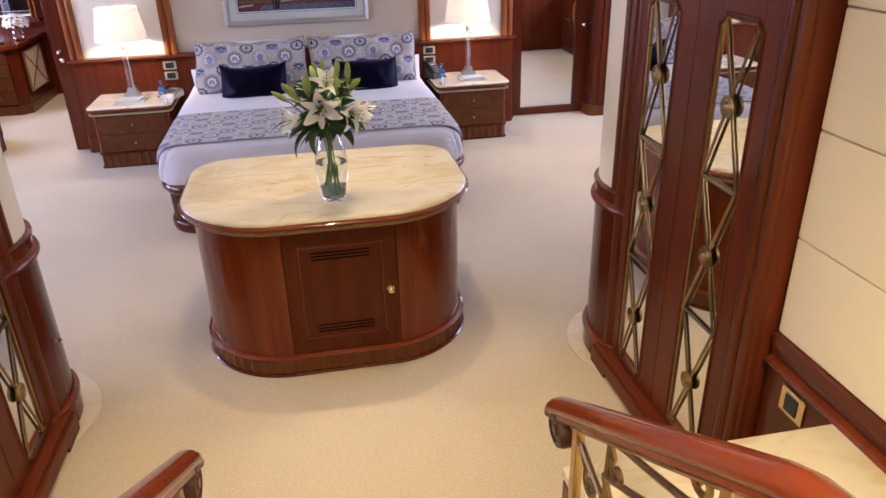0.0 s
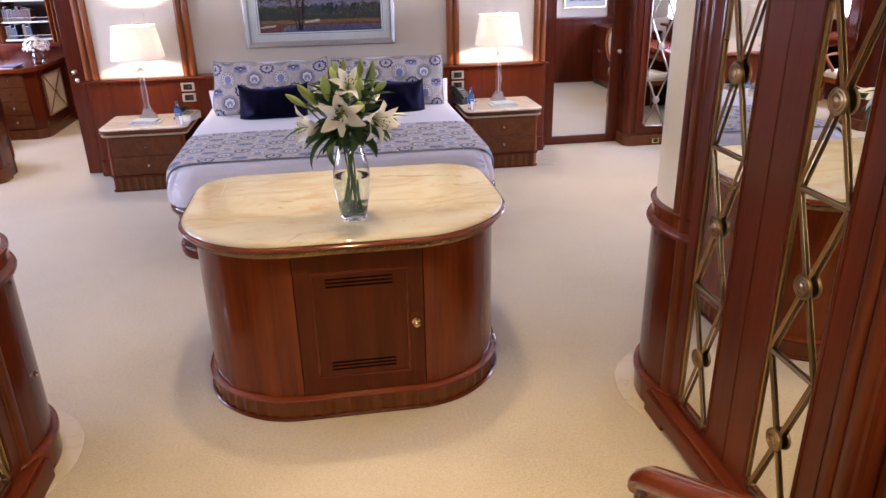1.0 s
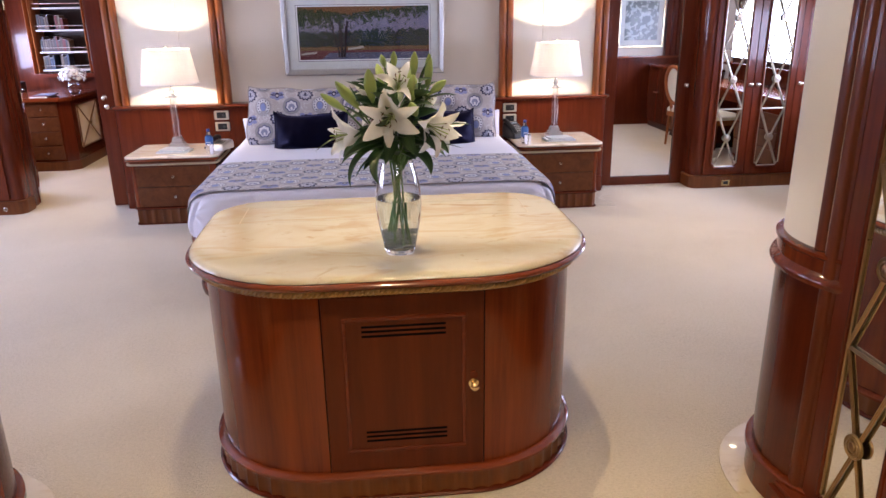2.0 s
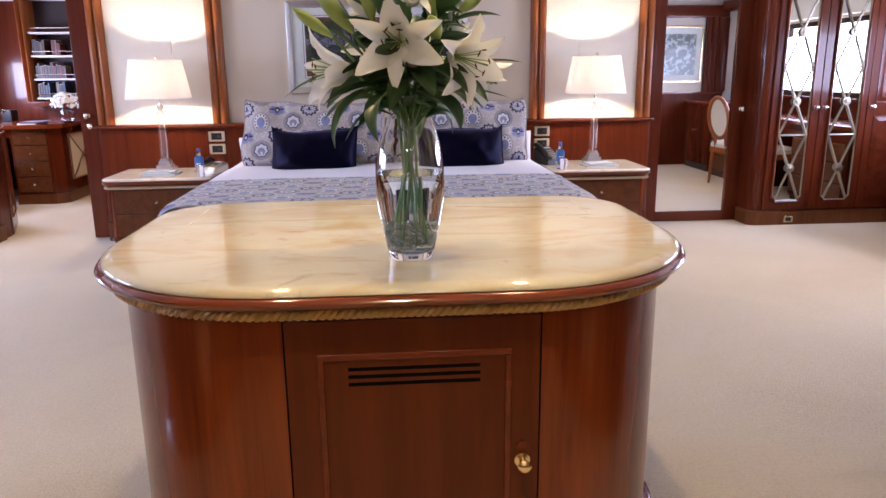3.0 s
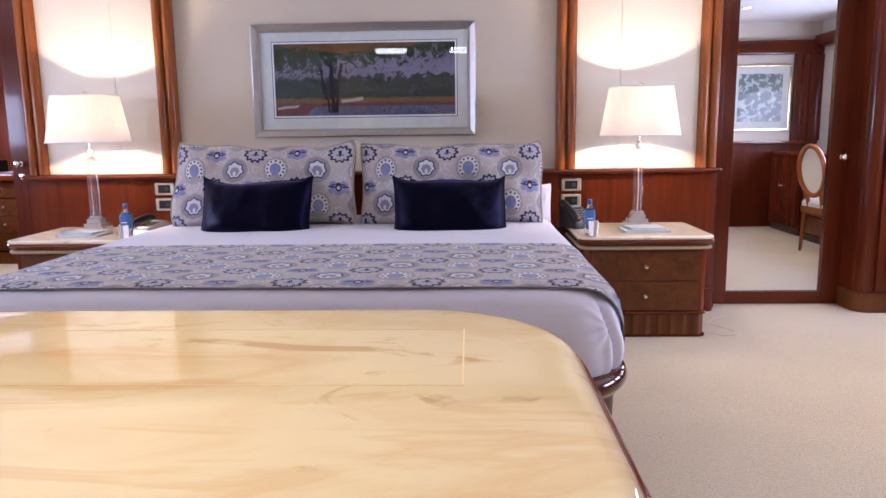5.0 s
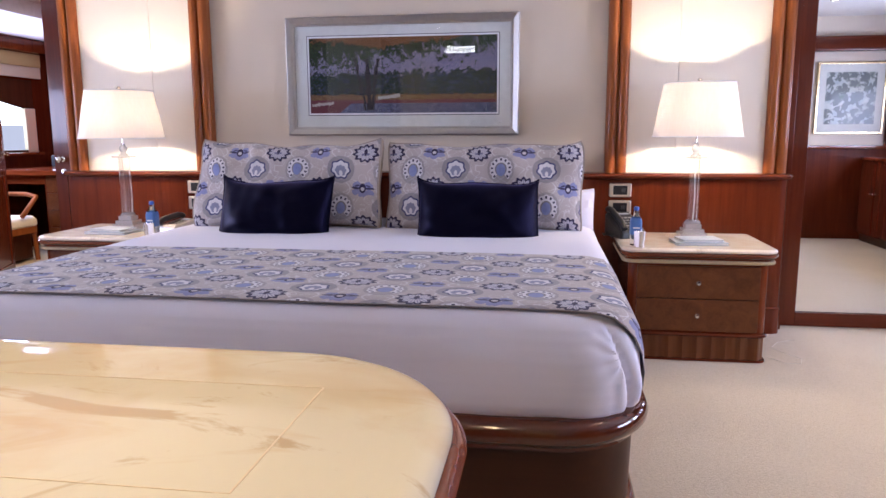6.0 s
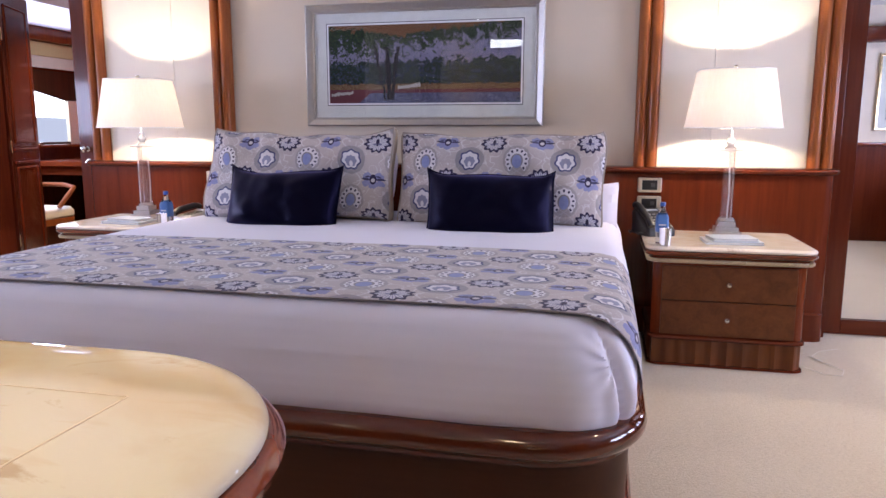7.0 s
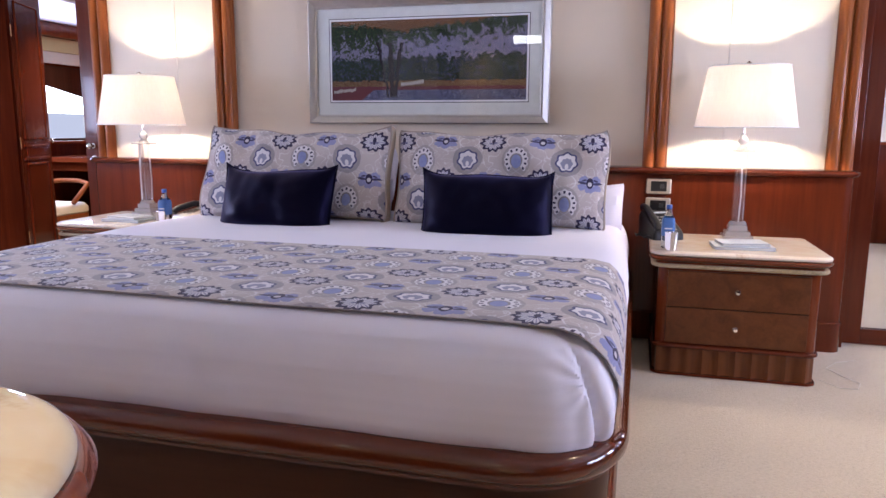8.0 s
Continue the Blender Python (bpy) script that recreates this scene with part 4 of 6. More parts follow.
def handrail(s):
    X = AX + (0.468 if s > 0 else -0.39)
    h = thing("handrail", "polished mahogany handrail on bronze scrollwork", "handrail", group="stair handrails")
    top = [(X, 0.048, 0.950), (X, 0.040, 0.966), (X, 0.022, 0.982), (X, -0.02, 1.008), (X, -0.30, 1.180), (X, -0.60, 1.365), (X, -0.71, 1.431), (X, -0.745, 1.448), (X, -0.79, 1.458), (X, -0.85, 1.46), (X, -2.9, 1.46)]
    cross = [(a * 0.93, b * 0.95) for a, b in [(-0.020, -0.030), (0.020, -0.030), (0.026, -0.022), (0.024, -0.012), (0.033, -0.004), (0.034, 0.006), (0.028, 0.018), (0.014, 0.027), (0.0, 0.029), (-0.014, 0.027), (-0.028, 0.018), (-0.034, 0.006), (-0.033, -0.004), (-0.024, -0.012), (-0.026, -0.022)]]
    bm, rows = bmesh.new(), []
    pts = [Vector(p) for p in top]
    dense = []
    for a, b in zip(pts, pts[1:]):
        dense += [a.lerp(b, i / 4) for i in range(4)] if (b - a).length > 0.1 else [a]
    dense.append(pts[-1])
    for i, p in enumerate(dense):
        d = (dense[min(i + 1, len(dense) - 1)] - dense[max(i - 1, 0)]).normalized()
        side = d.cross(Vector((0, 0, 1))).normalized()
        up = side.cross(d)
        rows.append([bm.verts.new(p + side * a + up * b) for a, b in cross])
    for a, b in zip(rows, rows[1:]):
        for j in range(len(cross)):
            bm.faces.new((a[j], a[(j + 1) % len(cross)], b[(j + 1) % len(cross)], b[j]))
    bm.faces.new(rows[0][::-1])
    bm.faces.new(rows[-1])
    part("rail", bm, rail_wood, h)
    # volute at the foot of the rail
    vol = lathe([(0.004, -0.026), (0.012, -0.026), (0.014, -0.021), (0.026, -0.021), (0.030, -0.026), (0.040, -0.024), (0.044, -0.014), (0.044, 0.014), (0.040, 0.024), (0.030, 0.026), (0.026, 0.021), (0.014, 0.021), (0.012, 0.026), (0.004, 0.026)], 24)
    for v in vol.verts:
        v.co = (X + v.co.z, -0.004 + v.co.x * 1.12, 0.942 + v.co.y)
    part("volute", vol, dark_wood, h, "turned volute end")
    for y in (-0.092, -0.62, -1.3, -2.1):
        zt = 0.985 + max(0, min(0.48, (-y) * 0.62)) - 0.022
        z0 = RISE * min(4, max(1, int((0.10 - y) / 0.27) + 1))
        part("post", box(X - 0.011, X + 0.011, y - 0.013, y + 0.013, z0, zt, 0.003), brass_bar, h, "flat bronze post")
    sl0, sl1 = (X, -0.06, 0.995), (X, -0.74, 1.412)
    part("under_rail", tube([sl0, sl1, (X, -2.9, 1.424)], 0.010, 6), brass_bar, h, "aged brass under-rail")
    def flat_bar(name, pts):
        return part(name, tube([(X, y, z) for y, z in pts], 0.0075, 6, None, False, None, 1.0), bronze, h, "flat bronze bar")

    flat_bar("diagonal_bar", [(-0.284, 1.130), (-0.40, 1.172), (-0.61, 1.255)])
    flat_bar("diagonal_bar", [(-0.235, 1.010), (-0.35, 1.07), (-0.61, 1.215)])
    flat_bar("diagonal_bar", [(-0.235, 1.005), (-0.40, 0.86), (-0.61, 0.70)])
    flat_bar("upright_bar", [(-0.115, 0.985), (-0.18, 0.962), (-0.235, 0.95)])
    flat_bar("upright_bar", [(-0.250, 1.105), (-0.245, 0.96), (-0.240, 0.46)])

    def spiral(y, z, r, turn, k, lead):
        """A scroll that unrolls into a bar's end at lead."""
        pts = [(X, *lead)]
        for i in range(24):
            a = turn + i * 0.36 * k
            q = r * (1 - i / 27)
            pts.append((X, y + q * math.cos(a), z + q * math.sin(a)))
        return tube(pts, 0.0065, 6)

    for y, z, r, t0, k, lead in ((-0.290, 1.062, 0.028, 0.9, -1, (-0.252, 1.112)), (-0.175, 0.925, 0.034, 0.7, -1, (-0.105, 0.985)), (-0.555, 1.290, 0.032, 0.9, -1, (-0.51, 1.268)), (-0.175, 0.72, 0.034, 0.7, -1, (-0.105, 0.78)), (-0.29, 0.80, 0.034, 0.9, -1, (-0.245, 0.86))):
        part("scroll", spiral(y, z, r, t0, k, lead), bronze, h, "bronze scroll")
    for i in range(7):
        y = -1.05 - i * 0.27
        part("baluster", tube([(X, y, PLAT), (X, y, 1.44)], 0.008, 6), bronze, h)
    return h


for s in (1, -1):
    handrail(s)


# ---- cabinet at the foot of the bed ----
def flutes(hx, hy, r, z0, z1, cx, cy, pitch=0.058, depth=0.011, back_r=None):
    """A band of shallow upright scoops round a rounded block."""
    base = rr(hx, hy, r, 24, cx, cy, back_r, dense=pitch / 6)
    n = len(base)
    run, out = 0.0, []
    for i, p in enumerate(base):
        q, o = base[(i + 1) % n], base[i - 1]
        t = Vector((q[0] - o[0], q[1] - o[1]))
        t.normalize()
        ph = (run / pitch) % 1.0
        d = -depth * (4 * ph * (1 - ph))
        out.append((p[0] + t.y * d, p[1] - t.x * d))
        run += math.dist(p, q)
    return rings([(out, z0), (out, z1)])


def rope_round(hx, hy, r, z, cx, cy, radius, pitch, back_r=None):
    base = rr(hx, hy, r, 16, cx, cy, back_r, dense=pitch / 5)
    return rope_strands([(x, y, z) for x, y in base], radius, pitch)


def foot_cabinet():
    c = thing("cabinet", "rounded cherry cabinet with a cream marble top by the bed", "cabinet", pose(0.064, 2.195, 0))
    hx, hy, r, br = 0.656, 0.4575, 0.41, 0.175
    part("plinth", flutes(hx + 0.018, hy + 0.018, r + 0.018, 0.012, 0.092, 0, 0, back_r=br + 0.018), plinth_wood, c, "fluted plinth")
    part("plinth_foot", moulded(hx, hy, r, [(0.014, 0), (0.026, 0.002), (0.028, 0.008), (0.022, 0.014)], 0, 0, br, 24), mahogany_x, c)
    part("plinth_cap", moulded(hx, hy, r, [(0.018, 0.088), (0.026, 0.092), (0.026, 0.102), (0.014, 0.110), (0.003, 0.112)], 0, 0, br, 24), cherry_x, c)
    part("body", moulded(hx, hy, r, [(0, 0.108), (0, 0.770)], 0, 0, br, 24), cherry, c)
    y = -hy
    x0, x1 = -0.236, 0.287
    part("seam", box(x0 - 0.002, x0 + 0.001, y - 0.0015, y + 0.01, 0.112, 0.752), ink, c, "", False)
    part("seam", box(x1 - 0.001, x1 + 0.002, y - 0.0015, y + 0.01, 0.112, 0.752), ink, c, "", False)
    d = part("door", box(x0 + 0.002, x1 - 0.002, y - 0.005, y + 0.01, 0.114, 0.750, 0.0015), cherry_satin, c, "satin cherry door with vent slots")
    xa, xb, za, zb = x0 + 0.064, x1 - 0.061, 0.186, 0.680
    rim = bmesh.new()
    for a, b, e, g in ((xa, xb, zb - 0.014, zb), (xa, xb, za, za + 0.014), (xa, xa + 0.014, za + 0.014, zb - 0.014), (xb - 0.014, xb, za + 0.014, zb - 0.014)):
        box(a, b, y - 0.011, y - 0.003, e, g, 0.003, rim)
    part("panel_moulding", rim, mahogany_x, d)
    for zc in (0.6285, 0.2445):
        for k in range(3):
            part("vent_slot", box(-0.110, 0.161, y - 0.0065, y - 0.003, zc - 0.004 + (k - 1) * 0.0165, zc + 0.004 + (k - 1) * 0.0165, 0.0015), ink, d, "dark vent slot")
    part("knob", lathe_y([(0.016, 0), (0.017, 0.003), (0.008, 0.005), (0.007, 0.018), (0.013, 0.024), (0.015, 0.031), (0.010, 0.037), (0.002, 0.038)], 0.251, y - 0.005, 0.423, -1, 16), brass, d, "small brass knob")
    part("keyhole_plate", lathe_y([(0.014, 0), (0.014, 0.004), (0.004, 0.005)], 0.251, y - 0.005, 0.455, -1, 14), mahogany_x, d)
    part("rope", rope_round(hx + 0.023, hy + 0.023, r + 0.023, 0.7705, 0, 0, 0.0112, 0.0158, br + 0.023), gilt, c, "carved gilded rope moulding")
    part("cornice", moulded(hx, hy, r, [(0.0, 0.756), (0.006, 0.758), (0.007, 0.784), (0.03, 0.787), (0.050, 0.789), (0.059, 0.795), (0.061, 0.803), (0.056, 0.810), (0.0485, 0.8135)], 0, 0, br, 24), cherry_x, c, "rounded cherry edge moulding")
    part("marble_top", moulded(hx, hy, r, [(0.044, 0.8130), (0.0475, 0.8150), (0.0475, 0.8185), (0.0445, 0.8235), (0.0385, 0.828), (0.030, 0.831), (0.020, 0.832), (0.0, 0.832)], 0, 0, br, 24), marble, c, "polished cream marble top")
    gap = bmesh.new()
    fx0, fx1, fy0, fy1 = -0.567, 0.557, 0.1435, 0.3685
    for a, b, e, g in ((fx0, fx1, fy0 - 0.0005, fy0 + 0.0005), (fx0 - 0.001, fx0 + 0.001, fy0, fy1), (fx1 - 0.001, fx1 + 0.001, fy0, fy1), (fx0, fx1, fy1 - 0.0004, fy1 + 0.0004)):
        box(a, b, e, g, 0.8315, 0.8325, 0, gap)
    part("lift_flap_joint", gap, plain("joint_shadow_brown", (0.60, 0.50, 0.35)), c, "fine joint round the lift flap", False)
    return c


foot_cabinet()

# ---- vase of lilies ----
VX, VY, VZ = 0.093, 1.914, 0.8325
vs = thing("vase", "clear glass vase with water and glass beads", "vase", pose(VX, VY, VZ))
out_p = [(0.020, 0.0), (0.046, 0.0), (0.0495, 0.004), (0.052, 0.018), (0.0625, 0.070), (0.0725, 0.125), (0.0755, 0.165), (0.0735, 0.207), (0.0655, 0.250), (0.0555, 0.287), (0.0505, 0.305)]
in_p = [(0.0485, 0.305), (0.0532, 0.287), (0.0632, 0.250), (0.0711, 0.207), (0.0731, 0.165), (0.0701, 0.125), (0.0600, 0.070), (0.0485, 0.024), (0.042, 0.017), (0.015, 0.017)]
part("bowl", lathe(out_p + in_p, 40), vase_glass, vs).visible_shadow = False
wp = [(0.014, 0.0165), (0.0426, 0.0166), (0.0492, 0.0237), (0.0607, 0.0705), (0.0708, 0.1255), (0.0738, 0.165), (0.0728, 0.187)]
part("water", lathe(wp, 40), water, vs, "clear water to two thirds").visible_shadow = False
bead_glass = crystal_mat("bead_glass", (0.96, 1.0, 0.99), 0.10, (0.74, 0.90, 0.92), 1.7)
rnd = random.Random(5)
beads = bmesh.new()
for i in range(300):
    z = 0.024 + rnd.random() * 0.060
    lim = 0.037 + (z - 0.024) * 0.26
    a, q = rnd.random() * 6.283, lim * rnd.random() ** 0.5
    m = Matrix.Translation((q * math.cos(a), q * math.sin(a), z))
    bmesh.ops.create_icosphere(beads, subdivisions=2, radius=rnd.uniform(0.0040, 0.0054), matrix=m)
tagged(part("glass_beads", beads, bead_glass, vs, "pale green glass beads"), kind="stuff")

fl = thing("lily_bouquet", "white lilies with green buds and dark leaves in the vase", "flowers", pose(VX, VY, VZ))


def stem(a, b, name="stem", r=0.0038, sag=0.0):
    a, b = Vector(a), Vector(b)
    pts = [a.lerp(b, t) + Vector((0, 0, sag * math.sin(math.pi * t))) for t in (0, 0.2, 0.4, 0.6, 0.8, 1)]
    return part(name, tube(pts, r, 7), stem_green, fl)


def blade(base, aim, length, width, bend, material, name="leaf", roll=0.0, cup=0.15, power=0.8):
    """A pointed leaf or petal that leaves base towards aim and bends down by bend."""
    base, d = Vector(base), Vector(aim).normalized()
    side = d.cross(Vector((0, 0, 1)))
    side = (side if side.length > 1e-3 else Vector((1, 0, 0))).normalized()
    up = side.cross(d)
    q = Matrix.Rotation(roll, 3, d)
    side, up = q @ side, q @ up
    n = 10
    spine, p, dirv = [], base.copy(), d.copy()
    for i in range(n + 1):
        spine.append((p.copy(), dirv.copy()))
        dirv = (Matrix.Rotation(-bend / n * (0.4 + 1.2 * i / n), 3, side) @ dirv)
        p = p + dirv * (length / n)

    def fn(u, v):
        k = min(n, int(round(u * n)))
        c, dv = spine[k]
        upk = side.cross(dv)
        w = width * 0.5 * (math.sin(math.pi * min(1, (u * 0.94 + 0.05)) ** power)) ** 0.9
        s = (v - 0.5) * 2
        return c + side * (s * w) + upk * (cup * w * (s * s) * 2)

    return grid_part(name, n, 6, fn, material, fl, "", None)


def strap(p0, p1, p2, width, roll=0.0):
    """A broad pointed leaf along a drooping arc."""
    p0, p1, p2 = Vector(p0), Vector(p1), Vector(p2)
    side0 = (p2 - p0).cross(Vector((0, 0, 1))).normalized()

    def fn(u, v):
        c = p0 * ((1 - u) ** 2) + p1 * (2 * u * (1 - u)) + p2 * u * u
        d = ((p1 - p0) * (1 - u) + (p2 - p1) * u).normalized()
        side = Matrix.Rotation(roll, 3, d) @ side0
        w = width * 0.5 * max(0.0, math.sin(math.pi * (0.06 + 0.94 * u) ** 0.85)) ** 0.8
        t = (v - 0.5) * 2
        return c + side * (t * w) + side.cross(d) * (0.30 * w * t * t + 0.04 * w * math.sin(u * 14 + t * 2) * t * t)

    return grid_part("leaf", 16, 8, fn, leaf_mat, fl)


def lily(base, face, size, spread=1.0, seed=0, roll=0.0):
    """An open flower: six recurved wavy petals, stamens with brown anthers and a pistil."""
    rr_ = random.Random(seed)
    base, d = Vector(base), Vector(face).normalized()
    side = d.cross(Vector((0, 0, 1))).normalized()
    up = side.cross(d)
    for i in range(6):
        a = i * math.pi / 3 + roll + rr_.uniform(-0.14, 0.14)
        o = side * math.cos(a) + up * math.sin(a)
        length, width = size * rr_.uniform(0.94, 1.08), size * (0.43 if i % 2 else 0.30)
        n = 14
        axis = o.cross(d).normalized()
        spine, p, dv = [], base.copy(), (d * 0.90 + o * 0.36).normalized()
        bend = 1.85 * spread + rr_.uniform(-0.35, 0.55)
        for k in range(n + 1):
            spine.append((p.copy(), dv.copy()))
            dv = Matrix.Rotation(-bend / n * (0.25 + 1.5 * (k / n) ** 1.4), 3, axis) @ dv
            p = p + dv * (length / n)
        wav, twist = rr_.uniform(0, 6), rr_.uniform(-0.5, 0.5)

        def fn(u, v, spine=spine, axis=axis, width=width, wav=wav, twist=twist):
            k = min(n, int(round(u * n)))
            c, dvk = spine[k]
            q = Matrix.Rotation(twist * u * u, 3, dvk)
            ax, upk = q @ axis, q @ axis.cross(dvk)
            s = (v - 0.5) * 2
            w = width * 0.5 * (max(0.0, math.sin(math.pi * (u * 0.95 + 0.045) ** 0.82))) ** 0.75
            ruffle = 0.17 * w * math.sin(u * 15 + wav + s * 2.2) * abs(s) ** 2.2
            return c + ax * (s * w) - upk * (0.36 * w * (1 - s * s)) + upk * (ruffle + 0.05 * w * math.exp(-(s * 6) ** 2))

        grid_part("petal", n, 10, fn, petal_mat, fl)
    for i in range(6):
        a = i * math.pi / 3 + 0.5 + roll
        o = side * math.cos(a) + up * math.sin(a)
        b = base + d * size * rr_.uniform(0.60, 0.72) + o * size * rr_.uniform(0.12, 0.2)
        st = part("stamen", tube([base, base.lerp(b, 0.5) - o * 0.003, b], 0.0011, 5), bud_mat, fl)
        across = (side * math.cos(a + 1.2) + up * math.sin(a + 1.2)) * 0.0062
        part("anther", tube([b - across, b, b + across], 0.0019, 6, None, False, lambda t: 0.45 + 2.2 * t * (1 - t)), anther_brown, st, "rust-brown anther")
    b = base + d * size * 0.80
    part("pistil", tube([base, b], 0.0018, 6), bud_mat, fl)


def bud(base, aim, length, width):
    base, d = Vector(base), Vector(aim).normalized()
    q = d.to_track_quat("Z", "Y").to_matrix()
    prof = [(0.18, 0.0), (0.62, 0.18), (0.95, 0.42), (1.0, 0.6), (0.72, 0.82), (0.3, 0.96), (0.06, 1.0)]
    bm = rings([([((width / 2) * r * (1 + 0.10 * math.cos(3 * f)) * math.cos(f), (width / 2) * r * (1 + 0.10 * math.cos(3 * f)) * math.sin(f)) for f in [2 * math.pi * i / 18 for i in range(18)]], z * length) for r, z in prof])
    for v in bm.verts:
        v.co = q @ v.co + base
    return part("bud", bm, bud_mat, fl)


# stems in the water and above
rnd = random.Random(21)
for i in range(15):
    a = i * 2.4 + rnd.uniform(-0.3, 0.3)
    q0, q2 = rnd.uniform(0.010, 0.038), rnd.uniform(0.008, 0.038)
    p0 = Vector((q0 * math.cos(a + rnd.uniform(1.6, 4.6)), q0 * math.sin(a + 2.6), 0.032))
    p1 = Vector((rnd.uniform(-0.022, 0.022), rnd.uniform(-0.022, 0.022), 0.19))
    p2 = Vector((q2 * math.cos(a), q2 * math.sin(a), 0.345))
    pts = [p0 * ((1 - t) ** 2) + p1 * (2 * t * (1 - t)) + p2 * t * t for t in (0, 0.2, 0.4, 0.6, 0.8, 1)]
    part("stem", tube(pts, rnd.uniform(0.0021, 0.0032), 7), stem_green, fl)
FLOWERS = [  # base, facing, size, spread, roll
    ((-0.015, -0.050, 0.476), (-0.18, -1.0, -0.05), 0.146, 0.95, 0.52),
    ((-0.122, -0.035, 0.414), (-1.0, -0.34, 0.02), 0.136, 0.60, 0.2),
    ((0.092, -0.045, 0.446), (0.66, -0.80, -0.22), 0.150, 0.85, 0.35),
    ((0.008, -0.005, 0.556), (0.10, -0.72, 0.62), 0.112, 0.85, 0.1),
    ((-0.075, 0.045, 0.535), (-0.6, 0.25, 0.6), 0.085, 0.5, 0.0),
    ((0.085, 0.035, 0.480), (0.55, -0.25, 0.75), 0.085, 0.45, 0.4),
    ((0.125, 0.055, 0.430), (0.85, 0.25, -0.55), 0.125, 0.45, 0.2),
    ((-0.06, 0.09, 0.47), (-0.5, 0.85, 0.2), 0.11, 0.8, 0.3),
]
TIGHT = Matrix.Translation((0, 0, 0.30)) @ Matrix.Diagonal((0.92, 0.92, 0.90, 1)) @ Matrix.Translation((0, 0, -0.30))
for i, (b, f, sz, sp, ro) in enumerate(FLOWERS):
    b, sz = TIGHT @ Vector(b), sz * 0.90
    lily(b, f, sz, sp, i + 3, ro)
    stem((0.012 * math.cos(i), 0.012 * math.sin(i), 0.28), b, r=0.0034)
BUDS = [  # base, aim, length, width
    ((-0.165, 0.0, 0.488), (-0.80, -0.05, 0.58), 0.105, 0.026), ((-0.118, -0.02, 0.495), (-0.64, -0.1, 0.78), 0.125, 0.034),
    ((-0.076, -0.04, 0.520), (-0.09, -0.1, 1.0), 0.112, 0.040), ((0.054, -0.04, 0.515), (0.08, -0.1, 1.0), 0.095, 0.036),
    ((0.064, 0.0, 0.598), (0.08, 0.0, 1.0), 0.085, 0.027), ((0.112, 0.01, 0.552), (0.07, 0.0, 1.0), 0.122, 0.028),
    ((0.116, 0.0, 0.540), (0.78, 0.0, 0.60), 0.075, 0.028), ((0.066, -0.095, 0.478), (-0.35, -0.3, 0.8), 0.055, 0.034),
    ((-0.030, 0.01, 0.632), (-0.28, 0.0, 1.0), 0.045, 0.020), ((0.002, 0.01, 0.630), (0.0, 0.0, 1.0), 0.055, 0.022),
    ((-0.03, 0.08, 0.55), (-0.3, 0.5, 1.0), 0.10, 0.03), ((0.05, 0.09, 0.54), (0.3, 0.5, 1.0), 0.10, 0.03),
]
for b, a, ln, w in BUDS:
    b, ln, w = TIGHT @ Vector(b), ln * 0.92, w * 0.95
    bud(b, a, ln, w)
    stem((0.0, 0.0, 0.30), b, r=0.003)
rnd = random.Random(11)
LEAVES = [  # base, aim, length, width, bend
    ((-0.045, -0.030, 0.385), (-0.75, -0.40, -0.05), 0.150, 0.044, 0.5), ((-0.040, -0.040, 0.372), (-0.70, -0.50, 0.05), 0.205, 0.040, 1.75),
    ((-0.030, -0.050, 0.365), (-0.50, -0.70, 0.0), 0.165, 0.046, 1.8), ((-0.070, 0.010, 0.412), (-1.0, -0.15, 0.05), 0.205, 0.028, 0.75),
    ((0.030, -0.050, 0.352), (0.62, -0.62, 0.05), 0.130, 0.058, 1.5), ((0.045, -0.020, 0.368), (0.95, -0.25, 0.05), 0.125, 0.046, 0.9),
    ((0.055, 0.000, 0.370), (1.0, -0.05, 0.02), 0.165, 0.016, 0.35), ((0.130, 0.000, 0.425), (1.0, 0.05, 0.15), 0.125, 0.024, 0.3),
    ((-0.095, 0.000, 0.440), (-0.75, 0.05, 0.75), 0.105, 0.034, 0.3), ((-0.120, 0.020, 0.470), (-0.2, 0.0, 1.0), 0.100, 0.030, 0.3),
    ((0.080, 0.010, 0.530), (0.22, 0.0, 1.0), 0.135, 0.034, 0.3), ((0.100, 0.005, 0.520), (0.9, 0.0, 0.30), 0.105, 0.030, 0.5),
    ((-0.020, 0.020, 0.580), (0.15, 0.0, 1.0), 0.090, 0.026, 0.2), ((0.015, -0.075, 0.420), (0.25, -0.65, -0.30), 0.095, 0.046, 0.6),
    ((0.050, -0.060, 0.420), (0.60, -0.55, -0.20), 0.105, 0.044, 0.7), ((-0.015, -0.060, 0.400), (-0.15, -0.75, -0.30), 0.110, 0.042, 0.7),
    ((-0.080, -0.030, 0.430), (-0.85, -0.35, -0.20), 0.090, 0.036, 0.5), ((0.100, -0.030, 0.400), (0.75, -0.45, -0.35), 0.095, 0.038, 0.6),
    ((0.000, 0.040, 0.370), (0.2, 0.9, 0.1), 0.160, 0.046, 1.2), ((0.040, 0.030, 0.370), (0.8, 0.6, 0.1), 0.160, 0.044, 1.1), ((-0.040, 0.030, 0.370), (-0.8, 0.6, 0.1), 0.160, 0.044, 1.1),
]
for b, a, ln, w, bd in LEAVES:
    blade(TIGHT @ Vector(b), a, ln, w, bd, leaf_mat, roll=rnd.uniform(-0.4, 0.4), cup=0.22)
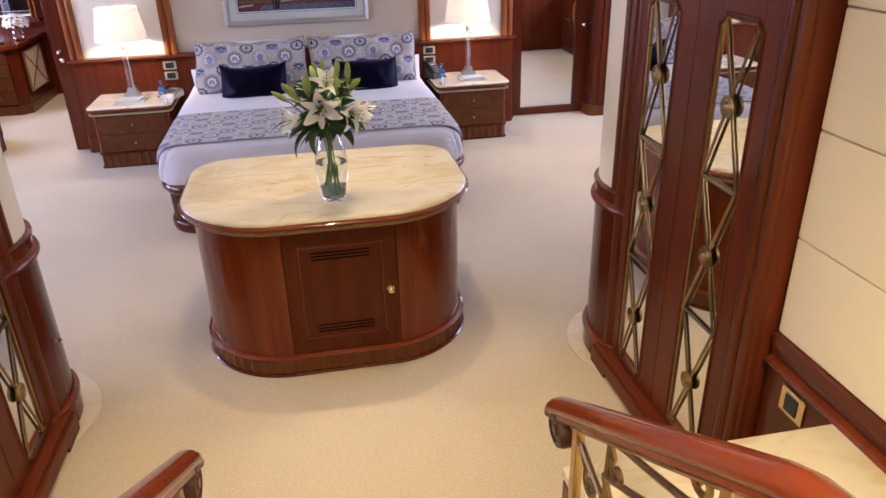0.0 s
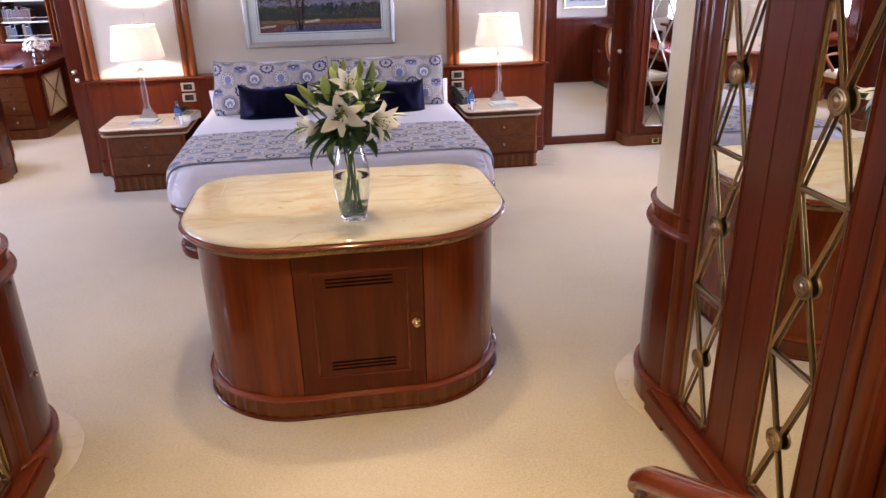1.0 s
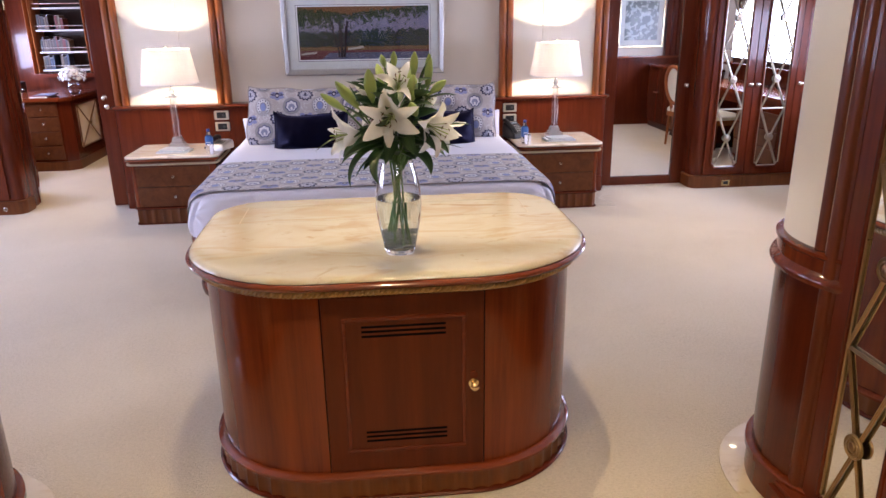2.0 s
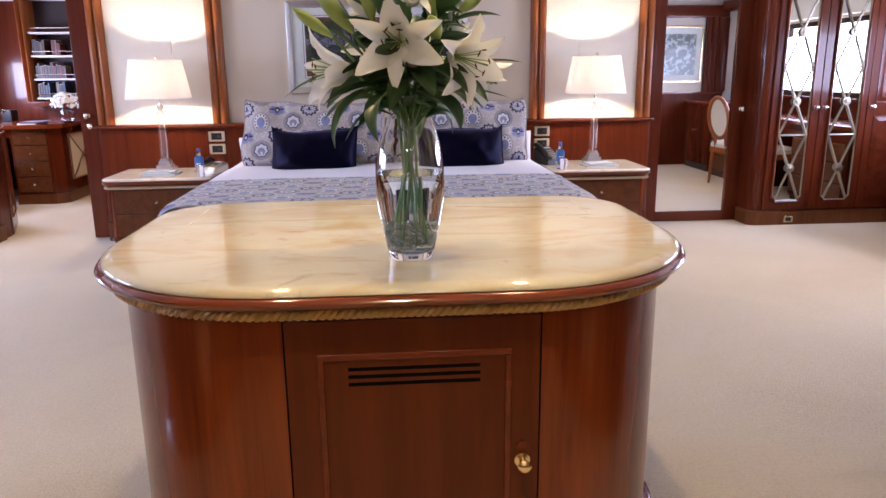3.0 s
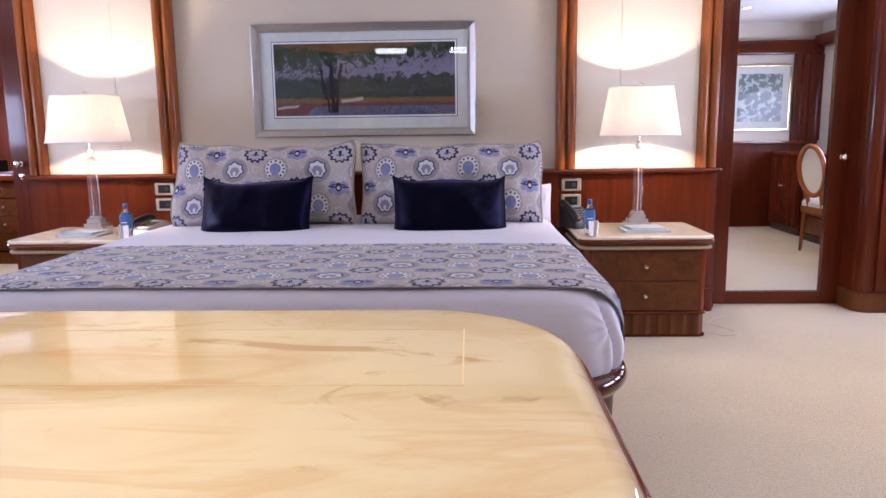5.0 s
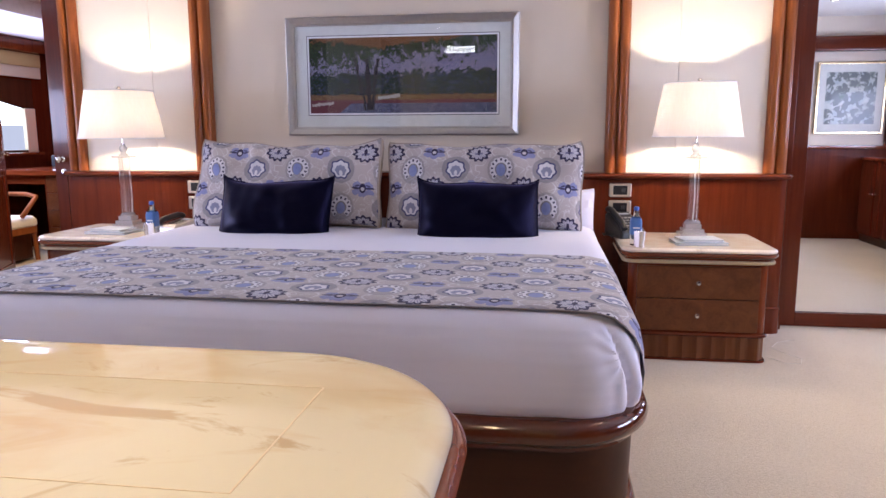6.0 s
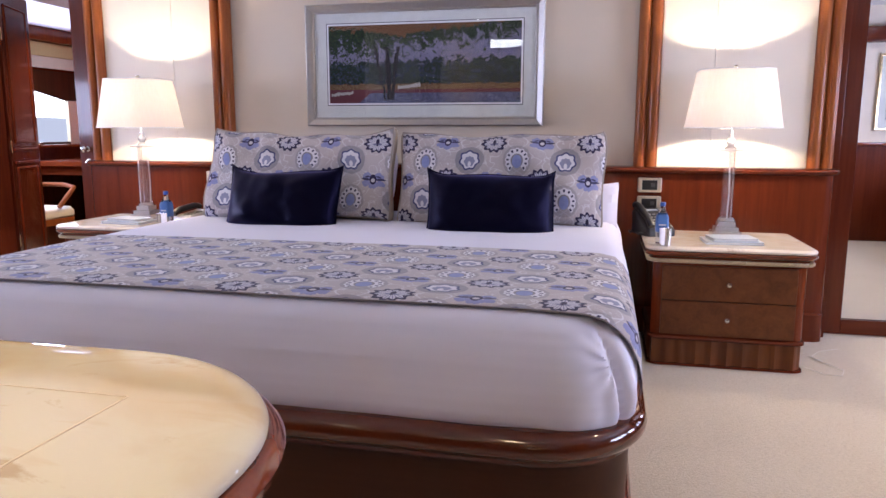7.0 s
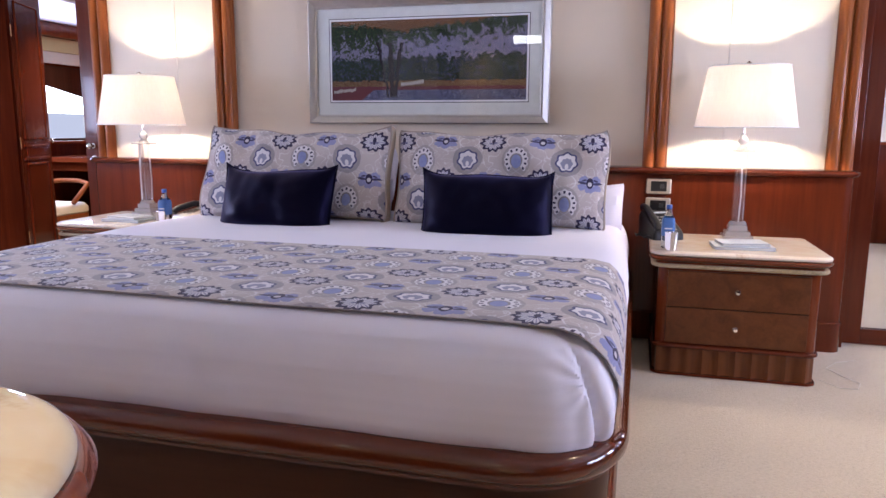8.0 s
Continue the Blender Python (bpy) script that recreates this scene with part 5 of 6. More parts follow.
HANGING = [  # start, bend, tip, width, roll
    ((0.030, 0.040, 0.315), (0.085, 0.100, 0.365), (0.106, 0.128, 0.257), 0.074, 1.0), ((0.020, 0.050, 0.320), (0.030, 0.120, 0.340), (0.028, 0.162, 0.242), 0.060, 0.1),
    ((0.040, 0.030, 0.302), (0.080, 0.055, 0.330), (0.112, 0.077, 0.294), 0.030, 0.3), ((0.030, 0.030, 0.300), (0.130, 0.070, 0.420), (0.163, 0.096, 0.299), 0.024, 0.2),
    ((0.080, 0.050, 0.375), (0.150, 0.090, 0.410), (0.209, 0.120, 0.369), 0.058, 1.0), ((-0.028, -0.010, 0.330), (-0.065, -0.012, 0.345), (-0.109, -0.005, 0.281), 0.048, -0.6),
    ((-0.040, 0.000, 0.312), (-0.095, 0.000, 0.340), (-0.136, 0.000, 0.255), 0.018, -0.4), ((-0.040, 0.010, 0.400), (-0.110, 0.000, 0.415), (-0.172, 0.000, 0.324), 0.056, -0.7),
    ((-0.050, 0.020, 0.335), (-0.120, 0.015, 0.370), (-0.180, 0.010, 0.300), 0.034, -0.4),
]
for p0, p1, p2, wd, ro in HANGING:
    strap(p0, p1, p2, wd, ro)
for i in range(105):
    a, z = rnd.random() * 6.283, 0.325 + 0.20 * rnd.random() ** 1.2
    e = rnd.uniform(0.0, 1.1) if z > 0.41 else rnd.uniform(-0.1, 0.7)
    q = 0.012 + 0.055 * rnd.random() if z > 0.36 else 0.02 + 0.02 * rnd.random()
    blade((q * math.cos(a), q * math.sin(a), z), (math.cos(a), math.sin(a), e), rnd.uniform(0.065, 0.110) * (1.0 if z > 0.38 else 0.72), rnd.uniform(0.024, 0.046), rnd.uniform(0.1, 0.9), leaf_mat, roll=rnd.uniform(-0.9, 0.9), cup=0.22)

# ---- bed ----
bed_satin = wood("dark_satin_bed_panel", (0.034, 0.0105, 0.0042), (0.060, 0.019, 0.007), "x", rough=0.42, coat=0.08)
bed = thing("bed", "king bed with a white cover in a polished mahogany base", "bed", pose(0, 0, 0))
BX, BY0, BY1, BHX = 0.030, 3.632, 5.88, 1.062
bcy, bhy = (BY0 + BY1) / 2, (BY1 - BY0) / 2
part("base", moulded(BHX, bhy, 0.23, [(0.0, 0.08), (0.006, 0.30)], BX, bcy, 0.02, 20), bed_satin, bed)
part("base_foot", moulded(BHX, bhy, 0.23, [(-0.004, 0.0), (0.012, 0.004), (0.020, 0.03), (0.022, 0.06), (0.014, 0.078), (0.002, 0.084)], BX, bcy, 0.02, 20), mahogany_x, bed, "moulded mahogany foot")
part("rail", moulded(BHX, bhy, 0.23, [(0.006, 0.285), (0.020, 0.290), (0.020, 0.300), (0.034, 0.306), (0.046, 0.322), (0.048, 0.340), (0.040, 0.358), (0.022, 0.370), (-0.02, 0.374)], BX, bcy, 0.02, 20), bed_rail_wood, bed, "thick rounded mahogany bed rail")


DX = 0.022  # the middle of the cover


def duvet():
    prof = [(-0.016, 0.352), (-0.006, 0.375), (0.0, 0.40), (0.004, 0.43), (0.005, 0.46), (0.003, 0.49), (0.0, 0.52), (-0.006, 0.548), (-0.014, 0.575), (-0.027, 0.602), (-0.048, 0.624), (-0.080, 0.637), (-0.13, 0.641), (-0.2, 0.642), (-0.32, 0.642), (-0.5, 0.642), (-0.7, 0.642), (-0.97, 0.642)]
    fine = []
    for p, q in zip(prof, prof[1:]):
        m = 5 if p[1] < 0.6 else 1
        fine += [(p[0] + (q[0] - p[0]) * i / m, p[1] + (q[1] - p[1]) * i / m) for i in range(m)]
    prof = fine + prof[-1:]
    hx, hy, r = 1.085, 1.085, 0.19
    cy = 3.630 + hy
    outs = []
    for k, (d, z) in enumerate(prof):
        base = rr(hx, hy, r, 40, 0, cy, 0.05, dense=0.03)
        ring = []
        for i, (x, y) in enumerate(base):
            # pull towards the middle by -d, keeping the outline's order
            fx, fy = max(0.0, 1 + d / hx), max(0.0, 1 + d / hy)
            px, py = DX + x * fx, cy + (y - cy) * fy
            low = max(0.0, min(1.0, (0.60 - z) / 0.2))
            w = noise.noise(Vector((px * 1.7, py * 1.7, z * 1.2))) * 0.014 + noise.noise(Vector((px * 5, py * 5, z * 7))) * 0.006 * (0.4 + low) + noise.noise(Vector((px * 13, py * 13, z * 16))) * 0.0016
            # tucked corners: a fat fold with a sharp crease beside it
            qx, qy = abs(x) - (hx - r), (cy - hy + r) - y
            if qx > 0 and qy > -0.12:
                a = math.degrees(math.atan2(max(qy, -0.1), qx)) - 33 - 94 * (z - 0.394)
                reach = min(1.0, max(0.0, 0.625 - z) / 0.05) * min(1.0, max(0.0, z - 0.345) / 0.04)
                arc, up = math.radians(a) * r, z - 0.525
                far, turn = math.hypot(arc, up), math.atan2(up, arc)
                pucker = 0.0056 * math.sin(9.5 * turn + 0.6) * min(1.0, far / 0.03) * math.exp(-((far / 0.085) ** 2)) if arc > 0 else 0.0
                w += reach * (0.014 * math.exp(-(((a + 11) / 7) ** 2)) - 0.019 * math.exp(-((a / 3.0) ** 2)) + 0.004 * math.exp(-(((a - 9) / 6) ** 2)) + 0.004 * noise.noise(Vector((px * 22, py * 22, z * 10))) * math.exp(-(((a - 4) / 22) ** 2))) + pucker
            nx, ny = x / hx, (y - cy) / hy
            if qx > 0 and qy > 0:
                l = math.hypot(qx, qy)
                nx, ny = math.copysign(qx / l, x), -qy / l
            elif abs(x) < hx - 0.01:
                nx, ny = 0, ny
            else:
                nx, ny = nx, 0
            top = max(0.0, min(1.0, (z - 0.48) / 0.15))
            side = 1 - 0.7 * top
            ring.append((px + nx * w * side, py + ny * w * side, z + w * 0.35 * top))
        outs.append(ring)
    bm = bmesh.new()
    rows = [[bm.verts.new(p) for p in ring] for ring in outs]
    n = len(rows[0])
    for a, b in zip(rows, rows[1:]):
        for i in range(n):
            bm.faces.new((a[i], a[(i + 1) % n], b[(i + 1) % n], b[i]))
    bm.faces.new(rows[-1])
    return bm


part("cover", duvet(), sheet_cloth, bed, "smooth white cotton cover tucked into the rail")


def runner():
    """Printed runner that lies across the cover and hangs down both sides."""
    prof = [(1.098, 0.40), (1.099, 0.46), (1.094, 0.52), (1.082, 0.575), (1.062, 0.611), (1.034, 0.6355), (0.98, 0.6465), (0.87, 0.649)]
    line = [(DX - x, z) for x, z in prof] + [(x, 0.650) for x in (-0.6, -0.3, 0, 0.3, 0.6)] + [(DX + x, z) for x, z in prof[::-1]]
    run = [0.0]
    for a, b in zip(line, line[1:]):
        run.append(run[-1] + math.dist(a, b))
    n = len(line) - 1
    y0, y1 = 3.700, 4.555

    mid = run[n // 2] - line[n // 2][0]

    def fn(u, v):
        x, z = line[min(n, int(round(u * n)))]
        y = y0 + v * (y1 - y0)
        y += max(0.0, 0.63 - z) * 0.55 * (1 - v) ** 2
        over = max(0.0, 3.82 - y)
        inset = 0.19 - math.sqrt(max(0.0, 0.19 ** 2 - over ** 2))
        far = max(0.0, (abs(x - DX) - 0.80) / 0.30)
        w = noise.noise(Vector((x * 1.7, y * 1.7, z * 1.2))) * 0.006 + noise.noise(Vector((x * 6, y * 6, 2.0))) * 0.002
        edge = -0.006 if v in (0.0, 1.0) else 0.0
        return (x - math.copysign(inset * far, x - DX), y, z + w + edge)

    r = grid_part("bed_runner", n, 24, fn, medallion, None, "", lambda u, v: (run[min(n, int(round(u * n)))] - mid + MED_P - 0.497, v * (y1 - y0) - 0.050))
    return tagged(r, "grey printed runner with blue medallions across the bed", "bed runner")


rn = runner()
part("piping", tube([v.co + Vector((0, -0.001, -0.001)) for v in rn.data.vertices[2:len(rn.data.vertices) // 25 - 2]], 0.0024, 6), runner_hem, rn)


def cushion(name, w, h, t, m, material, label, pinch=0.05, back=None, piping=None, uv0=(0, 0), sag=0.0, cat="pillow", group="pillows", seed=0, rumple=0.012, gusset=0.0, waist=0.45, rounding=0.05, puff=0.42, low=0.0):
    """A stuffed cushion standing in its local xz plane: front, back and piping."""
    c = thing(name, label, cat, m, group)

    def outline(u, v):
        x, z = (u - 0.5) * 2, (v - 0.5) * 2
        ear = pinch * 2.4
        px = x * w / 2 * (1 - ear * waist * (1 - abs(z) ** 5) * abs(x) ** 4)
        pz = z * h / 2 * (1 - ear * (1 - abs(x) ** 7) * abs(z) ** 4) - sag * (1 - x * x) * max(0, z)
        soft = 1 - rounding * (abs(x) * abs(z)) ** (7 if rounding < 0.1 else 3)
        wob = noise.noise(Vector((px * 4.5, seed * 3.1, pz * 4.5))) * rumple * 0.55
        return x, z, px * soft + wob * abs(x) ** 6, pz * soft + wob * abs(z) ** 6

    def side(sg):
        def fn(u, v):
            x, z, px, pz = outline(u, v)
            zz = (z + low) / (1 + math.copysign(low, z + low))
            d = (max(0, (1 - abs(x) ** 2.6)) * max(0, (1 - abs(zz) ** 2.6))) ** puff
            n = noise.noise(Vector((px * 6 + seed, sg * 3, pz * 6))) * rumple * d + noise.noise(Vector((px * 17, seed, pz * 17))) * rumple * 0.4 * d
            return (px, sg * (gusset / 2 + t / 2 * d + n), pz + h / 2)
        return fn

    grid_part("front", 36, 24, side(-1), material, c, "", lambda u, v: (uv0[0] + (u - 0.5) * w, uv0[1] + (v - 0.5) * h))
    grid_part("back", 24, 16, side(1), back or material, c, "", lambda u, v: ((u - 0.5) * w, (v - 0.5) * h))
    if piping:
        pts = [outline(u, v) for u, v in [(i / 24, 0) for i in range(24)] + [(1, i / 16) for i in range(16)] + [(1 - i / 24, 1) for i in range(24)] + [(0, 1 - i / 16) for i in range(16)]]
        part("piping", tube([(p[2], -gusset / 2, p[3] + h / 2) for p in pts], 0.005, 6, None, True), piping, c)
        if gusset:
            n = len(pts)
            bm = bmesh.new()
            rows = [[bm.verts.new((p[2] * (1 + b), y, h / 2 + p[3] * (1 + b))) for p in pts] for y, b in ((-gusset / 2, 0), (-gusset / 4, 0.008), (gusset / 4, 0.008), (gusset / 2, 0))]
            for a, b in zip(rows, rows[1:]):
                for i in range(n):
                    bm.faces.new((a[i], a[(i + 1) % n], b[(i + 1) % n], b[i]))
            part("gusset", bm, back or material, c, "plain beige side band")
    return c


for px, sd in ((-0.44, 1), (0.56, 2)):
    cushion("pillow", 0.80, 0.392, 0.15, pose(px, 5.62, 0.63, -10, 0, 0), sheet_cloth, "white cotton pillow behind the printed sham", 0.02, seed=sd, rumple=0.03, rounding=0.15)
    cushion("sleeping_pillow", 0.98, 0.235, 0.13, pose(px + (0.032 if px > 0 else -0.07), 5.50, 0.585, -6, 0, 0), sheet_cloth, "low white cotton pillow lying at the bed's head", 0.02, seed=sd + 20, rumple=0.034, rounding=0.03, puff=0.30)
    cushion("pillow_sham", 0.962 if px > 0 else 0.950, 0.464, 0.17, pose(px + (-0.022 if px > 0 else -0.010), 5.300 if px > 0 else 5.262, 0.614, -16, 0, 0), medallion, "large grey sham printed with blue medallions", 0.044, beige_back, sham_piping, (0.022, 0.028), 0.012, "pillow", "printed shams", sd + 4, 0.044, 0.066, 0.15, 0.030)
cushion("cushion", 0.556, 0.316, 0.20, pose(-0.434, 5.055, 0.592, -15, 0, -1), velvet, "small navy velvet cushion leaning on the sham", 0.060, velvet, velvet, (0, 0), 0.012, "cushion", "velvet cushions", 9, 0.026, 0, 0.22, -0.01, 0.60, 0.42)
cushion("cushion", 0.560, 0.320, 0.20, pose(0.531, 5.045, 0.588, -15, 0.4, 1), velvet, "small navy velvet cushion leaning on the sham", 0.060, velvet, velvet, (0, 0), 0.012, "cushion", "velvet cushions", 14, 0.026, 0, 0.22, -0.01, 0.60, 0.42)


# ---- nightstands ----
def nightstand(s):
    nsx = 1.565 if s > 0 else -1.552
    n = thing("nightstand", "mahogany nightstand with two drawers and a marble top", "nightstand", pose(nsx, 5.615, 0), "nightstands")
    hx, hy, r = 0.325, 0.255, 0.035
    part("plinth", flutes(hx + 0.004, hy + 0.006, r + 0.004, 0.01, 0.125, 0, 0, 0.066, 0.013, 0.003), plinth_wood, n, "fluted plinth")
    part("plinth_foot", moulded(hx, hy, r, [(0.006, 0), (0.012, 0.003), (0.010, 0.012)], 0, 0, 0.003, 8), mahogany_x, n)
    part("plinth_cap", moulded(hx, hy, r, [(0.004, 0.122), (0.013, 0.128), (0.013, 0.138), (0.002, 0.146)], 0, 0, 0.003, 8), mahogany_x, n)
    part("body", moulded(hx, hy, r, [(0, 0.142), (0, 0.50)], 0, 0, 0.003, 8), cherry, n)
    part("rope", rope_round(hx + 0.021, hy + 0.021, r + 0.02, 0.4900, 0, 0, 0.0100, 0.0145, 0.003), rope_pale, n, "champagne rope moulding")
    part("cornice", moulded(hx, hy, r, [(0.0, 0.478), (0.010, 0.480), (0.012, 0.504), (0.030, 0.511), (0.040, 0.520), (0.042, 0.528), (0.034, 0.535)], 0, 0, 0.003, 10), cherry_x, n)
    part("marble_top", moulded(hx, hy, r, [(0.028, 0.533), (0.036, 0.537), (0.038, 0.545), (0.032, 0.552), (0.022, 0.555)], 0, 0, 0.003, 10), grey_marble, n, "pale marble top")
    y = -hy
    part("seam", box(-0.283, 0.283, y - 0.003, y + 0.004, 0.3055, 0.3105), ink, n, "", False)
    for z0, z1 in ((0.150, 0.306), (0.310, 0.468)):
        d = part("drawer", box(-0.283, 0.283, y - 0.009, y + 0.004, z0, z1, 0.002), satin, n, "satin brown drawer front")
        part("knob", lathe_y([(0.006, 0), (0.005, 0.008), (0.010, 0.013), (0.012, 0.019), (0.008, 0.025), (0.002, 0.026)], 0.0, y - 0.009, (z0 + z1) / 2, -1, 14), nickel, d, "small silver knob")
    return n


for s in (-1, 1):
    nightstand(s)
TOP = 0.5555


def table_lamp(s):
    x, y = (1.588 if s > 0 else -1.568), 5.682
    l = thing("table_lamp", "crystal column table lamp with a cream silk shade, lit", "lamp", pose(x, y, TOP + 0.0125), "bedside lamps")
    part("base", box(-0.066, 0.066, -0.062, 0.062, -0.0120, 0.020, 0.003), crystal, l, "stepped clear crystal base")
    part("base_step", box(-0.053, 0.053, -0.050, 0.050, 0.0205, 0.040, 0.003), crystal, l)
    part("base_step", box(-0.040, 0.040, -0.038, 0.038, 0.0405, 0.066, 0.004), crystal, l)
    part("collar", lathe([(0.040, 0.0665), (0.042, 0.072), (0.036, 0.080), (0.032, 0.084)], 20), crystal, l)
    part("column", box(-0.024, 0.024, -0.024, 0.024, 0.0845, 0.40, 0.004), clear_crystal, l, "clear square crystal column")
    part("flex", tube([(0.006, 0.03, 0.03), (0.012, 0.034, 0.2), (0.004, 0.03, 0.40)], 0.0035, 6), paper, l, "thin white flex behind the column")
    part("cap_plate", box(-0.050, 0.050, -0.046, 0.046, 0.4005, 0.410, 0.003), crystal, l, "square crystal cap plate")
    part("rod", tube([(0, 0, 0.41), (0, 0, 0.525)], 0.004, 8), nickel, l)
    part("cap", lathe([(0.026, 0.4105), (0.030, 0.413), (0.026, 0.418), (0.018, 0.422), (0.014, 0.43), (0.022, 0.442), (0.022, 0.455), (0.012, 0.468), (0.010, 0.48)], 20), crystal, l, "turned crystal cap")
    z0, z1 = 0.5095, 0.7725
    ol0, ol1 = rr(0.211, 0.203, 0.150, 10), rr(0.166, 0.160, 0.118, 10)
    sh = rings([(ol0, z0), (ol1, z1)], False, False)
    part("shade", sh, shade_silk, l, "tapered cream silk shade")
    for ol, z in ((ol0, z0), (ol1, z1)):
        part("shade_trim", tube([(a, b, z) for a, b in ol], 0.003, 6, None, True), paper, l)
    part("bulb", lathe([(0.005, 0.570), (0.009, 0.578), (0.010, 0.600), (0.008, 0.614), (0.002, 0.620)], 14), bulb_glow, l, "glowing halogen bulb")
    part("bulb_holder", lathe([(0.006, 0.520), (0.010, 0.524), (0.010, 0.556), (0.005, 0.569)], 12), nickel, l)
    part("spider", tube([(-0.15, 0, z1 - 0.01), (0, 0, z1 - 0.005), (0.15, 0, z1 - 0.01)], 0.002, 6), nickel, l)
    part("finial", lathe([(0.004, z1 - 0.005), (0.004, z1 + 0.006), (0.010, z1 + 0.012), (0.011, z1 + 0.02), (0.004, z1 + 0.026)], 12), nickel, l)
    d = bpy.data.lights.new("lamp_bulb_light", "POINT")
    d.energy, d.color, d.shadow_soft_size = LAMP_W, LAMPC, 0.02
    o = new("lamp_bulb_light", d)
    o.matrix_world = pose(x, y, TOP + 0.022 + 0.612)
    return l


for s in (-1, 1):
    table_lamp(s)
    for z, w, d, turn, label in ((0.0, 0.125, 0.085, 3, "grey-blue hardback lying before the lamp"), (0.0135, 0.100, 0.070, 9, "thin pale grey book on another book")):
        bk = thing("book", label, "book", pose(s * 1.575 + 0.015, 5.520, TOP + z, 0, 0, turn * s), "bedside books")
        part("cover", box(-w, w, -d, d, 0.0, 0.0025, 0.001), grey_book, bk)
        part("page_block", box(-w + 0.004, w - 0.002, -d + 0.003, d - 0.003, 0.0025, 0.0105), paper, bk, "", False)
        part("cover", box(-w, w, -d, d, 0.0105, 0.013, 0.001), grey_book, bk)


def bottle(x, y):
    b = thing("water_bottle", "small clear water bottle with a blue label and cap", "bottle", pose(x, y, TOP), "water bottles")
    o = rr(0.027, 0.027, 0.010, 4)
    prof = [(-0.003, 0.0), (0.0, 0.004), (0.0, 0.115), (-0.004, 0.130), (-0.013, 0.150), (-0.016, 0.170)]
    part("body", rings([(rr(0.027 + d, 0.027 + d, 0.011, 4), z) for d, z in prof]), glass("bottle_plastic", (0.85, 0.92, 1.0), 0.02, 1.3), b)
    part("label", rings([(rr(0.0276, 0.0276, 0.0115, 4), 0.055), (rr(0.0276, 0.0276, 0.0115, 4), 0.118), (rr(0.0236, 0.0236, 0.0115, 4), 0.1325)], False, False), plain("blue_label", (0.06, 0.16, 0.42), 0.4), b, "blue printed label")
    part("label_mark", box(-0.016, 0.016, -0.0285, -0.0278, 0.084, 0.090), paper, b, "white bar mark", False)
    part("cap", lathe([(0.0125, 0.170), (0.0125, 0.186), (0.011, 0.188)], 16), plain("blue_cap", (0.03, 0.10, 0.40), 0.35), b, "blue screw cap")
    g = thing("tumbler", "small polished silver tumbler beside the bottle", "tumbler", pose(x + 0.012, y - 0.062, TOP), "tumblers")
    part("cup", lathe([(0.020, 0), (0.0245, 0.002), (0.0275, 0.078), (0.0260, 0.078), (0.0228, 0.008), (0.004, 0.008)], 24), silver_cup, g)


bottle(1.274, 5.42)
bottle(-1.261, 5.42)


def phone(x, y, rz, shell, label, tilt=0.0):
    """A desk telephone: wedge body, keypad, handset in its cradle and a coiled cord."""
    p = thing("telephone", label, "telephone", pose(x, y, TOP, 0, 0, rz), "telephones")
    body = moulded(0.075, 0.09, 0.015, [(0, 0), (0, 0.02), (-0.008, 0.035), (-0.02, 0.042)], 0, 0, None, 5)
    for v in body.verts:
        if v.co.z > 0.01:
            v.co.z += (v.co.y + 0.09) * tilt
    part("body", body, shell, p)
    lift = lambda yy: (yy + 0.09) * tilt
    for i in range(4):
        for k in range(3):
            yy = -0.052 + i * 0.022
            part("key", box(-0.022 + k * 0.024, -0.004 + k * 0.024, yy, yy + 0.014, 0.042 + lift(yy), 0.046 + lift(yy), 0.002), black if shell is not black else silver_leaf, p)
    part("display", box(-0.024, 0.046, 0.038, 0.066, 0.041 + lift(0.05), 0.047 + lift(0.05), 0.002), grey_book, p, "pale grey display")
    part("handset", tube([(-0.055, yy, zz + lift(yy)) for yy, zz in ((-0.088, 0.048), (-0.075, 0.058), (-0.05, 0.066), (0.05, 0.066), (0.075, 0.058), (0.088, 0.048))], 0.017, 10), black, p, "black handset")
    cordp = [(-0.085 - 0.03 * math.sin(i * 0.5), -0.07 + 0.006 * i + 0.006 * math.cos(i * 2.4), 0.008 + 0.006 * math.sin(i * 2.4) + 0.006) for i in range(20)]
    part("cord", tube(cordp, 0.004, 6), black, p, "coiled black cord")


phone(-1.215, 5.60, -20, silver_leaf, "silver bedside telephone with a black handset and cord", 0.16)
phone(1.255, 5.72, 25, black, "black bedside telephone tilted up on its stand", 0.50)


def plate(x, z):
    p = thing("switch_plate", "nickel switch plate with a black insert above the nightstand", "switch", pose(x, 5.898, z), "bedside switch plates")
    part("plate", moulded(0.06, 0.038, 0.008, [(0, 0), (0, 0.004), (-0.005, 0.009), (-0.012, 0.008)], 0, 0, None, 5), plate_metal, p).matrix_basis = pose(0, 0, 0, 90, 0, 0)
    part("insert", box(-0.038, 0.038, -0.0115, -0.004, -0.025, 0.025, 0.003), black, p)
    part("rocker", box(0.006, 0.026, -0.0135, -0.010, -0.010, 0.010, 0.001), plain("grey_rocker", (0.06, 0.06, 0.065), 0.4), p)


for s in (-1, 1):
    plate(s * 1.24, 0.787)
    plate(s * 1.24, 0.692)

# ---- picture over the bed ----
pic = thing("painting", "framed garden pool painting in a silver frame", "painting", pose(0, 6.028, 0))
fx0, fx1, fz0, fz1 = -0.690, 0.672, 1.09, 1.765


